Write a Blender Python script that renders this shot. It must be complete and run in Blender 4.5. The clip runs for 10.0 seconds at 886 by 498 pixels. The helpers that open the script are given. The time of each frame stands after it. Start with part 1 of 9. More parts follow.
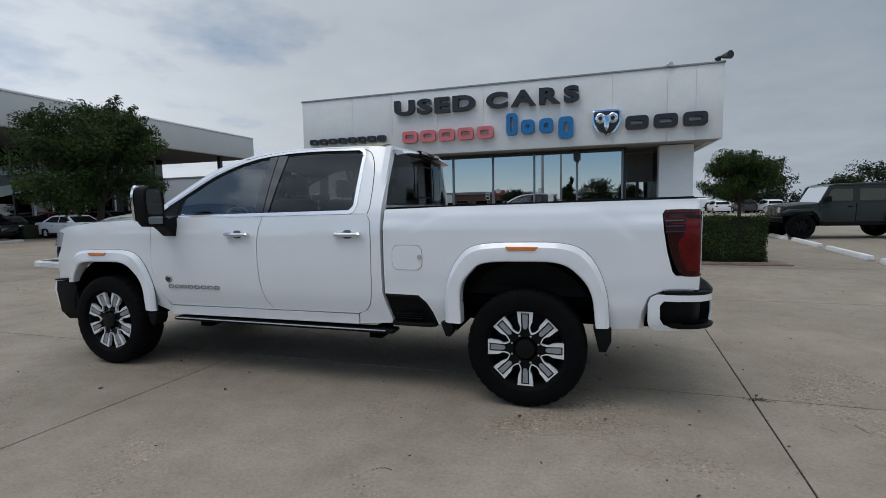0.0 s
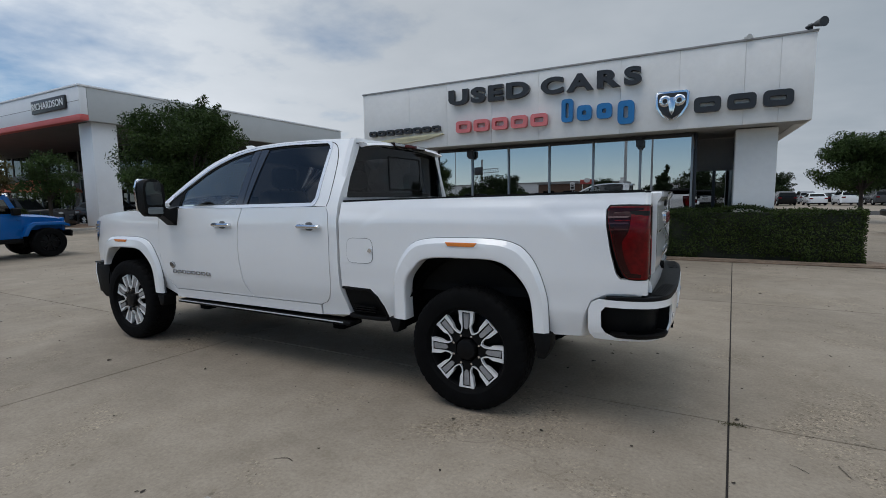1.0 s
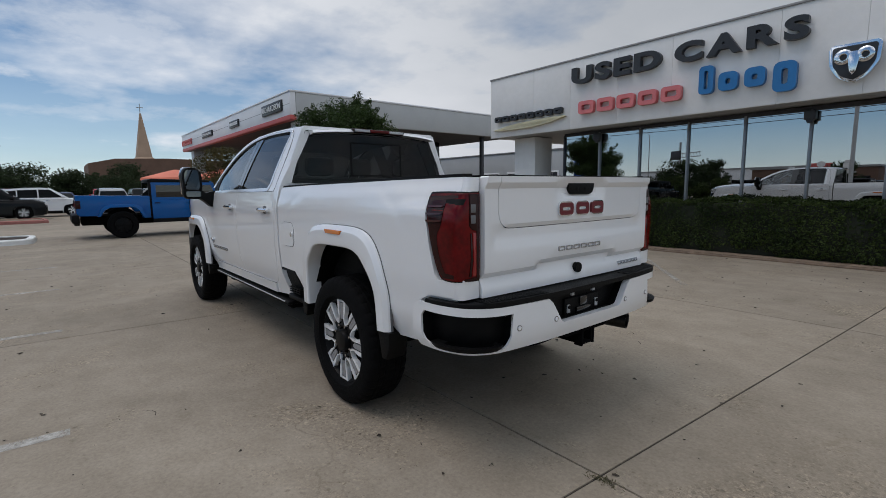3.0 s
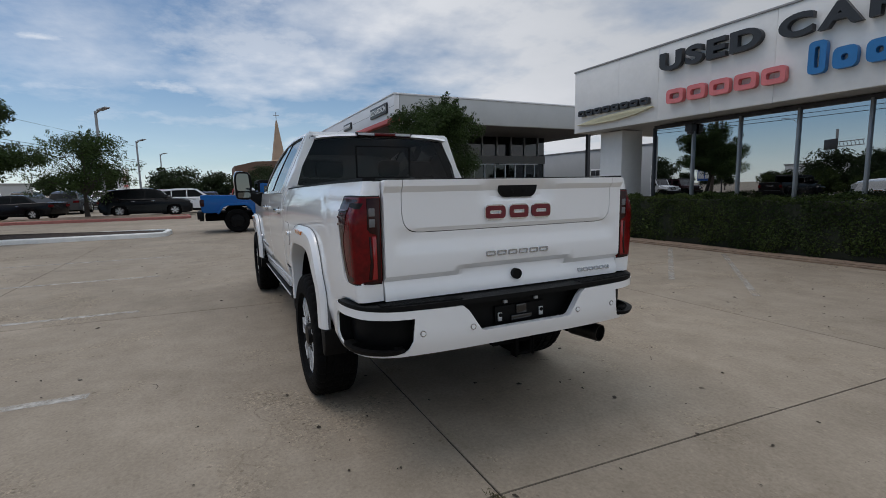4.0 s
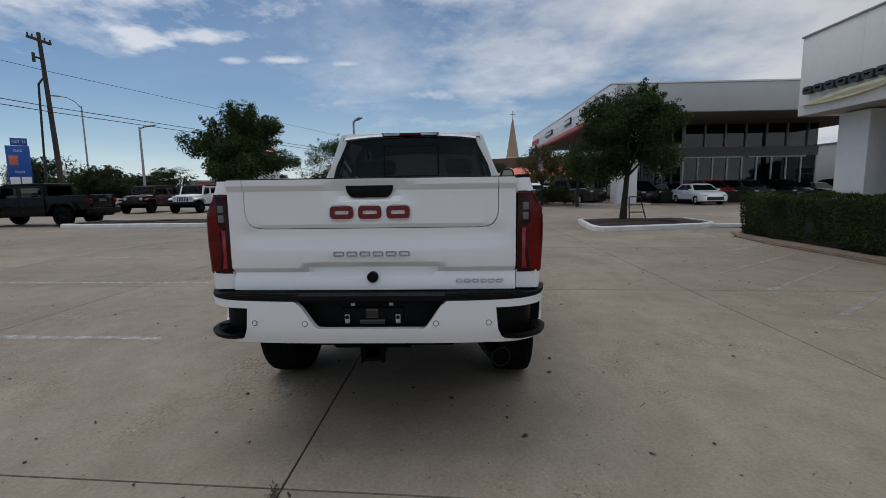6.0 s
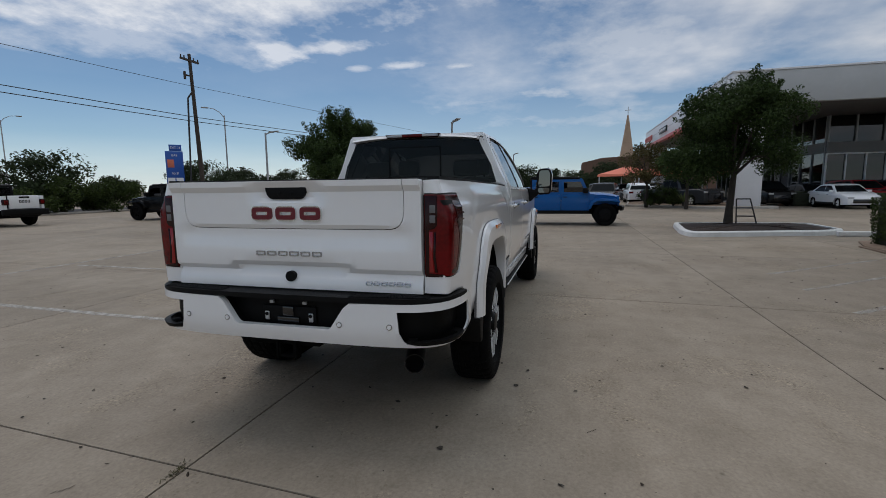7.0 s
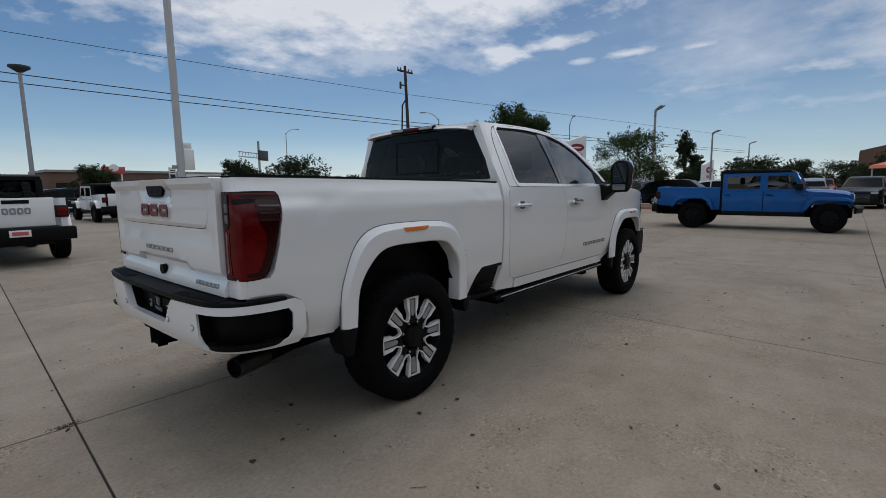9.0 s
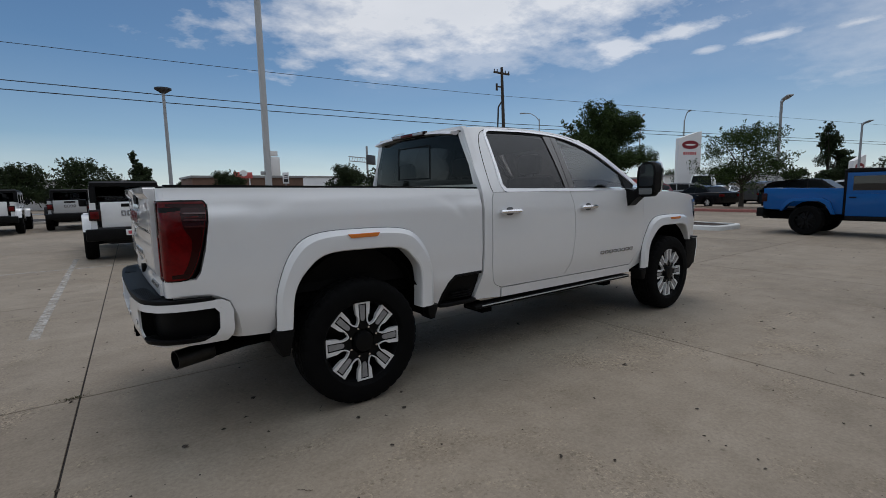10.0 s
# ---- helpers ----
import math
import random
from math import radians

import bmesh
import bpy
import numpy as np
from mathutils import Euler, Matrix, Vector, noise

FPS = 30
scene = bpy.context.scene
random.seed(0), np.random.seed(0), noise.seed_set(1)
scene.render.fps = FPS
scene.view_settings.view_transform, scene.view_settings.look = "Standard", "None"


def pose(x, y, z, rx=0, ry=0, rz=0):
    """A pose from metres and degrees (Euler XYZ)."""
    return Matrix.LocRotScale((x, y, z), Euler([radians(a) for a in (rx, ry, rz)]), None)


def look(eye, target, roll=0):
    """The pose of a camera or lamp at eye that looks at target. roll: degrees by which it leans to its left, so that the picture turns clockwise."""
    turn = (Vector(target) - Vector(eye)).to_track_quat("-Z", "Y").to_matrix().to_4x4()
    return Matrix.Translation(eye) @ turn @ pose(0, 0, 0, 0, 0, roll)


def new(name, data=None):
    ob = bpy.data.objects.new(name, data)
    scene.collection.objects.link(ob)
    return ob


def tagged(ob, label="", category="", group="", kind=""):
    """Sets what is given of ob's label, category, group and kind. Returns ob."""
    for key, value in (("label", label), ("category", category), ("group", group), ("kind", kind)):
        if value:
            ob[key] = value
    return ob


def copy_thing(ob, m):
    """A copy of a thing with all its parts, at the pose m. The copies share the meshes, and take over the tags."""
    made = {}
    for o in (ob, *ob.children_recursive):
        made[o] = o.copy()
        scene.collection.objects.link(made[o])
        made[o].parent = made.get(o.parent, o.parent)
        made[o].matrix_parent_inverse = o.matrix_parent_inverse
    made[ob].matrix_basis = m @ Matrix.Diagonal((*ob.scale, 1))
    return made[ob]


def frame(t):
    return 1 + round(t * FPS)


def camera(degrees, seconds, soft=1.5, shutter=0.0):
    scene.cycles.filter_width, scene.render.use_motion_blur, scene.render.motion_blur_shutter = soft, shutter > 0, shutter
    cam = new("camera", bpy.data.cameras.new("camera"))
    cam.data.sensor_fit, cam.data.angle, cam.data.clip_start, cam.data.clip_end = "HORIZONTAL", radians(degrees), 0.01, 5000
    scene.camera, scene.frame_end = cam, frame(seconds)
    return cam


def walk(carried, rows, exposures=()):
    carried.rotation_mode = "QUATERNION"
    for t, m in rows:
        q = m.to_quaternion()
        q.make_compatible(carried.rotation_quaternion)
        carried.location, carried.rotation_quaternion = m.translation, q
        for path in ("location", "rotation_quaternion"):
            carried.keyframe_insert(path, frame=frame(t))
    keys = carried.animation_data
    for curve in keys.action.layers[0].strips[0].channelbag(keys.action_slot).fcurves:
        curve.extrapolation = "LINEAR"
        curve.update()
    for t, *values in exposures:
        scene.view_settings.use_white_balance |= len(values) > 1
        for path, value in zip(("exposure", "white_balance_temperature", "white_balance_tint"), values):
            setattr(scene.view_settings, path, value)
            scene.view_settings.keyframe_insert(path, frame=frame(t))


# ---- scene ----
cam = camera(86.3, 10.0, soft=0.5)
PATH = [
    (0, (0.441, -4.354, 1.472), (-0.151, -2.452, 1.296), -1.1),
    (0.5, (0.935, -4.162, 1.483), (0.17, -2.325, 1.289), -0.7),
    (1, (1.368, -3.86, 1.481), (0.432, -2.106, 1.268), -0.9),
    (1.5, (1.814, -3.562, 1.47), (0.705, -1.913, 1.242), -0.5),
    (2, (2.194, -3.197, 1.443), (0.932, -1.663, 1.206), -0.5),
    (3.5, (3.119, -1.987, 1.453), (1.454, -0.91, 1.191), -0.8),
    (4, (3.38, -1.535, 1.464), (1.595, -0.671, 1.203), -1.1),
    (4.5, (3.526, -1.031, 1.456), (1.653, -0.379, 1.197), -1.1),
    (5, (3.678, -0.512, 1.452), (1.74, -0.096, 1.191), -1.3),
    (5.5, (3.724, -0.021, 1.446), (1.748, 0.15, 1.184), -0.9),
    (6, (3.716, 0.485, 1.453), (1.734, 0.411, 1.192), -0.8),
    (7.5, (3.254, 2.002, 1.453), (1.409, 1.272, 1.201), -0.5),
    (8, (2.927, 2.412, 1.444), (1.175, 1.479, 1.196), -0.4),
    (8.5, (2.589, 2.83, 1.443), (0.952, 1.708, 1.193), -0.6),
    (9, (2.214, 3.158, 1.436), (0.711, 1.864, 1.176), -0.8),
    (9.5, (1.821, 3.499, 1.445), (0.468, 2.049, 1.193), -1.0),
    (10, (1.433, 3.838, 1.455), (0.249, 2.245, 1.209), -1.1),
]
walk(cam, [(t, look(eye, target, roll)) for t, eye, target, roll in PATH], [(0, 0.06, 6500, 12), (2.0, 0.03, 6650, 13), (3.5, -0.05, 6750, 15), (4.5, -0.08, 6750, 15), (5.2, -0.22, 6750, 15), (10, -0.28, 6700, 15)])

# ---- light ----
def make_world():
    w = bpy.data.worlds.new("sky")
    scene.world = w
    w.use_nodes = True
    nt = w.node_tree
    nt.nodes.clear()
    N, L = nt.nodes.new, nt.links.new
    out = N("ShaderNodeOutputWorld")
    sky = N("ShaderNodeTexSky")
    sky.sky_type, sky.sun_disc = "NISHITA", False
    sky.sun_elevation, sky.sun_rotation = radians(66), radians(225)
    sky.dust_density, sky.ozone_density, sky.altitude = 0.1, 1.8, 1200
    bg = N("ShaderNodeBackground")
    bg.inputs["Strength"].default_value = 0.085
    tone = N("ShaderNodeMix")
    tone.data_type, tone.blend_type = "RGBA", "MULTIPLY"
    tone.inputs[0].default_value, tone.inputs[7].default_value = 1.0, (0.72, 0.965, 1.05, 1)
    L(sky.outputs[0], tone.inputs[6]), L(tone.outputs[2], bg.inputs["Color"])
    tc = N("ShaderNodeTexCoord")
    sep = N("ShaderNodeSeparateXYZ")
    L(tc.outputs["Generated"], sep.inputs[0])

    def math_(op, a, b=None, c=None, clamp=False):
        m = N("ShaderNodeMath")
        m.operation, m.use_clamp = op, clamp
        for i, v in enumerate((a, b, c)):
            if v is None:
                continue
            if isinstance(v, (int, float)):
                m.inputs[i].default_value = v
            else:
                L(v, m.inputs[i])
        return m.outputs[0]

    # clouds lie in a flat layer: project the direction on a plane overhead
    h = math_("ADD", math_("MAXIMUM", sep.outputs[2], 0.0), 0.16)
    px, py = math_("DIVIDE", sep.outputs[0], h), math_("DIVIDE", sep.outputs[1], h)
    comb = N("ShaderNodeCombineXYZ")
    L(px, comb.inputs[0]), L(py, comb.inputs[1])
    n1 = N("ShaderNodeTexNoise")
    n1.inputs["Scale"].default_value, n1.inputs["Detail"].default_value, n1.inputs["Roughness"].default_value = 0.9, 7, 0.55
    L(comb.outputs[0], n1.inputs["Vector"])
    n2 = N("ShaderNodeTexNoise")
    n2.inputs["Scale"].default_value, n2.inputs["Detail"].default_value = 2.6, 8
    L(comb.outputs[0], n2.inputs["Vector"])
    # an even deck to the north, open blue with streaks and puffs to the south
    west = math_("ADD", math_("MULTIPLY", sep.outputs[0], -0.83), math_("MULTIPLY", sep.outputs[1], 0.56))
    low = math_("SUBTRACT", 1.0, math_("MULTIPLY", sep.outputs[2], 4.0), clamp=True)
    high = math_("MULTIPLY", math_("SUBTRACT", sep.outputs[2], 0.40), 3.0, clamp=True)
    bias = math_("MULTIPLY_ADD", sep.outputs[1], 1.5, -0.08)
    bias = math_("MULTIPLY_ADD", high, 1.0, bias)
    deck = math_("ADD", math_("MULTIPLY_ADD", n1.outputs[0], 3.0, -1.42), bias)
    deck = math_("ADD", deck, math_("MULTIPLY_ADD", n2.outputs[0], 1.3, -0.62))
    deck = math_("MULTIPLY", deck, 1.05, clamp=True)
    n3 = N("ShaderNodeTexNoise")
    n3.inputs["Scale"].default_value, n3.inputs["Detail"].default_value, n3.inputs["Roughness"].default_value = 6.5, 8, 0.62
    L(comb.outputs[0], n3.inputs["Vector"])

    def cloud(x, y, rx, ry, turn, ragged, gain, top):
        """A single cloud in the layer: an ellipse with a torn edge."""
        mp, ln = N("ShaderNodeMapping"), N("ShaderNodeVectorMath")
        mp.vector_type = "TEXTURE"
        mp.inputs["Location"].default_value, mp.inputs["Rotation"].default_value, mp.inputs["Scale"].default_value = (x, y, 0), (0, 0, radians(turn)), (rx, ry, 1)
        ln.operation = "LENGTH"
        L(comb.outputs[0], mp.inputs["Vector"]), L(mp.outputs[0], ln.inputs[0])
        edge = math_("SUBTRACT", math_("MULTIPLY_ADD", n3.outputs[0], ragged, 1.0 - 0.5 * ragged), ln.outputs["Value"])
        edge = math_("ADD", edge, math_("MULTIPLY_ADD", n2.outputs[0], ragged, -0.5 * ragged))
        return math_("MULTIPLY", math_("MULTIPLY", edge, gain, clamp=True), top)
    # a torn bank to the south-west, puffs under it, a veil to the west
    puff = cloud(-1.22, -1.42, 1.10, 0.58, 128, 1.3, 1.5, 0.97)
    for c in ((-1.60, -1.72, 0.75, 0.30, 128, 1.8, 1.2, 0.50), (-1.95, -1.28, 0.16, 0.13, 30, 2.2, 1.2, 0.80), (-1.99, -1.03, 0.24, 0.09, 100, 2.2, 1.2, 0.80),
              (-2.29, -0.79, 0.14, 0.06, 100, 2.0, 1.2, 0.75), (-2.38, -0.53, 0.15, 0.06, 95, 2.0, 1.2, 0.75), (-2.25, -1.04, 0.08, 0.05, 100, 1.9, 1.2, 0.6),
              (-2.86, -0.20, 0.30, 0.15, 94, 2.4, 1.0, 0.62), (-2.93, -0.55, 0.34, 0.12, 96, 2.4, 0.9, 0.50), (-3.0, 0.15, 0.40, 0.12, 90, 2.4, 0.9, 0.45),
              (-2.25, 0.35, 1.05, 0.55, 85, 1.5, 1.1, 0.62), (-3.4, 0.3, 1.5, 0.30, 85, 1.8, 1.0, 0.40), (-1.7, 0.15, 0.6, 0.3, 70, 1.5, 1.2, 0.8),
              # the last two are added out of view, to brighten side and windows
              (-2.5, -0.42, 1.1, 0.60, 10, 1.0, 0.9, 0.54), (-0.45, -0.72, 0.60, 0.50, 128, 1.3, 1.5, 0.9), (1.0, -1.0, 0.95, 0.80, 20, 1.3, 1.5, 0.9)):
        puff = math_("MAXIMUM", puff, cloud(*c))
    mask = math_("MAXIMUM", deck, puff)
    mask = math_("MAXIMUM", mask, math_("MULTIPLY", math_("MULTIPLY_ADD", n1.outputs[0], 0.34, -0.06), math_("MULTIPLY", sep.outputs[0], -1.1, clamp=True)))
    mask = math_("MAXIMUM", mask, math_("MULTIPLY", low, math_("MULTIPLY", math_("MULTIPLY_ADD", sep.outputs[1], 0.60, 1.0, clamp=True), 0.42)))
    # pale haze along the horizon
    mask = math_("MAXIMUM", mask, math_("MULTIPLY", math_("SUBTRACT", 1.0, math_("MULTIPLY", sep.outputs[2], 8.0), clamp=True), 0.62))
    shade = N("ShaderNodeValToRGB")
    shade.color_ramp.elements[0].position, shade.color_ramp.elements[0].color = 0.15, (0.275, 0.332, 0.385, 1)
    shade.color_ramp.elements[1].position, shade.color_ramp.elements[1].color = 0.85, (0.76, 0.80, 0.835, 1)
    lift = math_("MULTIPLY_ADD", n1.outputs[0], 0.28, -0.10)
    lift = math_("MULTIPLY_ADD", n2.outputs[0], 0.14, lift)
    lift = math_("ADD", lift, math_("MULTIPLY", low, 0.05))
    lift = math_("ADD", lift, math_("MULTIPLY", math_("MAXIMUM", west, 0.0), 0.34))
    lift = math_("ADD", lift, math_("MULTIPLY", math_("MAXIMUM", math_("MULTIPLY", sep.outputs[1], -1.0), 0.0), 0.45))
    lift = math_("SUBTRACT", lift, math_("MULTIPLY", math_("MAXIMUM", math_("SUBTRACT", sep.outputs[0], 0.5), 0.0), -1.6))
    L(lift, shade.inputs[0])
    cb = N("ShaderNodeBackground")
    glow = math_("MULTIPLY_ADD", high, 1.6, 1.0)
    sw = math_("ADD", math_("MULTIPLY", sep.outputs[0], -0.85), math_("MULTIPLY", sep.outputs[1], -0.53))
    glow = math_("ADD", glow, math_("MULTIPLY", math_("MAXIMUM", sw, 0.0), 0.70))
    L(glow, cb.inputs["Strength"])
    L(shade.outputs[0], cb.inputs["Color"])
    mix = N("ShaderNodeMixShader")
    L(mask, mix.inputs[0]), L(bg.outputs[0], mix.inputs[1]), L(cb.outputs[0], mix.inputs[2])
    L(mix.outputs[0], out.inputs[0])


make_world()
sun_data = bpy.data.lights.new("sun", "SUN")
sun_data.energy, sun_data.angle, sun_data.color = 0.75, radians(30), (1.0, 0.94, 0.86)
sun = new("sun", sun_data)
sun.matrix_world = look((-9, -16, 44), (0, 0, 0))


# ---- materials ----
def mat(name, color, rough=0.5, metal=0.0, coat=0.0, var=0.0, vscale=3.0, bump=0.0, bscale=60.0, spec=0.5, color2=None, per_object=0.0, emit=None):
    """A principled surface with variation at two scales and fine relief."""
    m = bpy.data.materials.new(name)
    m.use_nodes = True
    nt = m.node_tree
    N, L = nt.nodes.new, nt.links.new
    b = nt.nodes["Principled BSDF"]
    b.inputs["Base Color"].default_value = (*color, 1)
    b.inputs["Roughness"].default_value = rough
    b.inputs["Metallic"].default_value = metal
    b.inputs["Specular IOR Level"].default_value = spec
    b.inputs["Coat Weight"].default_value = coat
    b.inputs["Coat Roughness"].default_value = 0.04
    if emit:
        b.inputs["Emission Color"].default_value = (*emit[0], 1)
        b.inputs["Emission Strength"].default_value = emit[1]
    tc = N("ShaderNodeTexCoord")
    if var or color2:
        c2 = color2 or tuple(max(0, c * (1 - var)) for c in color)
        a, d = N("ShaderNodeTexNoise"), N("ShaderNodeTexNoise")
        for n, s in ((a, vscale), (d, vscale * 9)):
            n.inputs["Scale"].default_value, n.inputs["Detail"].default_value, n.inputs["Roughness"].default_value = s, 6, 0.6
            L(tc.outputs["Object"], n.inputs["Vector"])
        add = N("ShaderNodeMath")
        add.operation = "MULTIPLY_ADD"
        L(d.outputs[0], add.inputs[0])
        add.inputs[1].default_value = 0.45
        L(a.outputs[0], add.inputs[2])
        ramp = N("ShaderNodeValToRGB")
        ramp.color_ramp.elements[0].position, ramp.color_ramp.elements[0].color = 0.5, (*c2, 1)
        ramp.color_ramp.elements[1].position, ramp.color_ramp.elements[1].color = 0.88, (*color, 1)
        L(add.outputs[0], ramp.inputs[0])
        src = ramp.outputs[0]
        if per_object:
            oi, mx, mr = N("ShaderNodeObjectInfo"), N("ShaderNodeHueSaturation"), N("ShaderNodeMapRange")
            mr.inputs[3].default_value, mr.inputs[4].default_value = 1 - per_object, 1 + per_object
            L(oi.outputs["Random"], mr.inputs[0]), L(mr.outputs[0], mx.inputs["Value"]), L(src, mx.inputs["Color"])
            src = mx.outputs[0]
        L(src, b.inputs["Base Color"])
    if bump:
        n = N("ShaderNodeTexNoise")
        n.inputs["Scale"].default_value, n.inputs["Detail"].default_value = bscale, 5
        L(tc.outputs["Object"], n.inputs["Vector"])
        bp = N("ShaderNodeBump")
        bp.inputs["Strength"].default_value, bp.inputs["Distance"].default_value = bump, 0.01
        L(n.outputs[0], bp.inputs["Height"]), L(bp.outputs[0], b.inputs["Normal"])
    return m


def glass(name, tint, ior=1.5, base=0.0, rough=0.0):
    """A thin pane: tinted see-through with gloss by Fresnel."""
    m = bpy.data.materials.new(name)
    m.use_nodes = True
    nt = m.node_tree
    nt.nodes.clear()
    N, L = nt.nodes.new, nt.links.new
    out, tr, gl, mx, fr = N("ShaderNodeOutputMaterial"), N("ShaderNodeBsdfTransparent"), N("ShaderNodeBsdfGlossy"), N("ShaderNodeMixShader"), N("ShaderNodeFresnel")
    tr.inputs[0].default_value = (*tint, 1)
    gl.inputs["Color"].default_value, gl.inputs["Roughness"].default_value = (0.95, 0.97, 1.0, 1), rough
    fr.inputs["IOR"].default_value = ior
    ad = N("ShaderNodeMath")
    ad.operation, ad.use_clamp = "ADD", True
    ad.inputs[1].default_value = base
    L(fr.outputs[0], ad.inputs[0]), L(ad.outputs[0], mx.inputs[0])
    L(tr.outputs[0], mx.inputs[1]), L(gl.outputs[0], mx.inputs[2]), L(mx.outputs[0], out.inputs[0])
    return m


def concrete(name, light, dark, stain):
    """Worn paving: broad tone shifts, mottling, fine grit, dark spots and pale scuffs."""
    m = bpy.data.materials.new(name)
    m.use_nodes = True
    nt = m.node_tree
    N, L = nt.nodes.new, nt.links.new
    b = nt.nodes["Principled BSDF"]
    b.inputs["Roughness"].default_value = 0.82
    b.inputs["Specular IOR Level"].default_value = 0.35
    geo = N("ShaderNodeNewGeometry")
    pos = geo.outputs["Position"]

    def noise_(scale, detail=6, rough=0.6, dist=0.0):
        n = N("ShaderNodeTexNoise")
        n.inputs["Scale"].default_value, n.inputs["Detail"].default_value, n.inputs["Roughness"].default_value, n.inputs["Distortion"].default_value = scale, detail, rough, dist
        L(pos, n.inputs["Vector"])
        return n.outputs[0]

    def ramp_(src, p0, c0, p1, c1):
        r = N("ShaderNodeValToRGB")
        e = r.color_ramp.elements
        e[0].position, e[0].color, e[1].position, e[1].color = p0, (*c0, 1), p1, (*c1, 1)
        L(src, r.inputs[0])
        return r.outputs[0]

    def mix_(kind, fac, a, c):
        x = N("ShaderNodeMix")
        x.data_type, x.blend_type = "RGBA", kind
        x.clamp_factor = True
        if isinstance(fac, (int, float)):
            x.inputs[0].default_value = fac
        else:
            L(fac, x.inputs[0])
        L(a, x.inputs[6]), L(c, x.inputs[7])
        return x.outputs[2]

    one = (1, 1, 1)
    col = ramp_(noise_(0.45, 8, 0.62, 0.6), 0.33, dark, 0.66, light)
    col = mix_("MULTIPLY", 0.7, col, ramp_(noise_(3.1, 8, 0.7), 0.34, (0.76, 0.745, 0.72), 0.62, one))
    col = mix_("MULTIPLY", 0.75, col, ramp_(noise_(1.35, 9, 0.75, 1.2), 0.28, stain, 0.42, one))
    # patches where the fines have worn off and the aggregate shows
    worn = ramp_(noise_(0.7, 7, 0.72, 0.8), 0.49, (0, 0, 0), 0.66, (0.9, 0.9, 0.9))
    grit = ramp_(noise_(90, 3, 0.85), 0.38, (0.66, 0.64, 0.62), 0.62, (1.18, 1.17, 1.15))
    chips = N("ShaderNodeTexVoronoi")
    chips.inputs["Scale"].default_value = 62
    L(pos, chips.inputs["Vector"])
    cs = N("ShaderNodeSeparateColor")
    L(chips.outputs["Color"], cs.inputs[0])
    cr = N("ShaderNodeValToRGB")
    cr.color_ramp.interpolation = "CONSTANT"
    for q, (p_, g_) in enumerate(((0.0, 0.55), (0.10, 0.86), (0.3, 1.0), (0.74, 1.14), (0.90, 1.42))):
        e_ = cr.color_ramp.elements[q] if q < 2 else cr.color_ramp.elements.new(p_)
        e_.position, e_.color = p_, (g_, g_ * 0.99, g_ * 0.97, 1)
    L(cs.outputs[0], cr.inputs[0])
    grit = mix_("MULTIPLY", 1.0, grit, cr.outputs[0])
    fine = ramp_(noise_(42, 4, 0.7), 0.33, (0.84, 0.83, 0.82), 0.62, (1.05, 1.05, 1.05))
    col = mix_("MULTIPLY", 1.0, col, mix_("MIX", worn, fine, grit))
    # single stones that show at the surface
    for size_, share in ((24, 0.62), (48, 0.50)):
        vs_ = N("ShaderNodeTexVoronoi")
        vs_.inputs["Scale"].default_value = size_
        L(pos, vs_.inputs["Vector"])
        sc = N("ShaderNodeSeparateColor")
        L(vs_.outputs["Color"], sc.inputs[0])
        dot = ramp_(vs_.outputs["Distance"], 0.20, (1, 1, 1), 0.30, (0, 0, 0))
        pick = ramp_(sc.outputs[0], share, (0, 0, 0), share + 0.02, (1, 1, 1))
        tone_ = ramp_(sc.outputs[1], 0.40, (0.50, 0.47, 0.44), 0.55, (1.45, 1.43, 1.38))
        fac = mix_("MULTIPLY", 1.0, mix_("MULTIPLY", 1.0, dot, pick), mix_("ADD", 1.0, worn, ramp_(sc.outputs[2], 0.0, (0.10, 0.10, 0.10), 1.0, (0.22, 0.22, 0.22))))
        col = mix_("MULTIPLY", fac, col, tone_)
    # pale scuffs and tyre-dark streaks drawn out along the aisles
    mp = N("ShaderNodeMapping")
    mp.inputs["Scale"].default_value = (0.35, 2.2, 1)
    L(pos, mp.inputs["Vector"])
    st = N("ShaderNodeTexNoise")
    st.inputs["Scale"].default_value, st.inputs["Detail"].default_value, st.inputs["Roughness"].default_value = 1.1, 8, 0.7
    L(mp.outputs[0], st.inputs["Vector"])
    col = mix_("MULTIPLY", 0.25, col, ramp_(st.outputs[0], 0.36, (0.80, 0.79, 0.77), 0.60, (1.06, 1.06, 1.05)))
    # hairline cracks
    vc = N("ShaderNodeTexVoronoi")
    vc.feature = "DISTANCE_TO_EDGE"
    vc.inputs["Scale"].default_value = 0.42
    wp = N("ShaderNodeVectorMath")
    wp.operation = "MULTIPLY_ADD"
    wn = N("ShaderNodeTexNoise")
    wn.inputs["Scale"].default_value, wn.inputs["Detail"].default_value = 1.7, 8
    L(pos, wn.inputs["Vector"])
    L(wn.outputs["Color"], wp.inputs[0])
    wp.inputs[1].default_value = (0.9, 0.9, 0)
    L(pos, wp.inputs[2]), L(wp.outputs[0], vc.inputs["Vector"])
    crack = ramp_(vc.outputs["Distance"], 0.0015, (0.55, 0.53, 0.50), 0.004, one)
    gate = ramp_(noise_(0.33, 3, 0.5), 0.60, (0, 0, 0), 0.66, (0.6, 0.6, 0.6))
    col = mix_("MULTIPLY", gate, col, crack)
    # small dark drips and grit
    v = N("ShaderNodeTexVoronoi")
    v.inputs["Scale"].default_value = 2.7
    L(pos, v.inputs["Vector"])
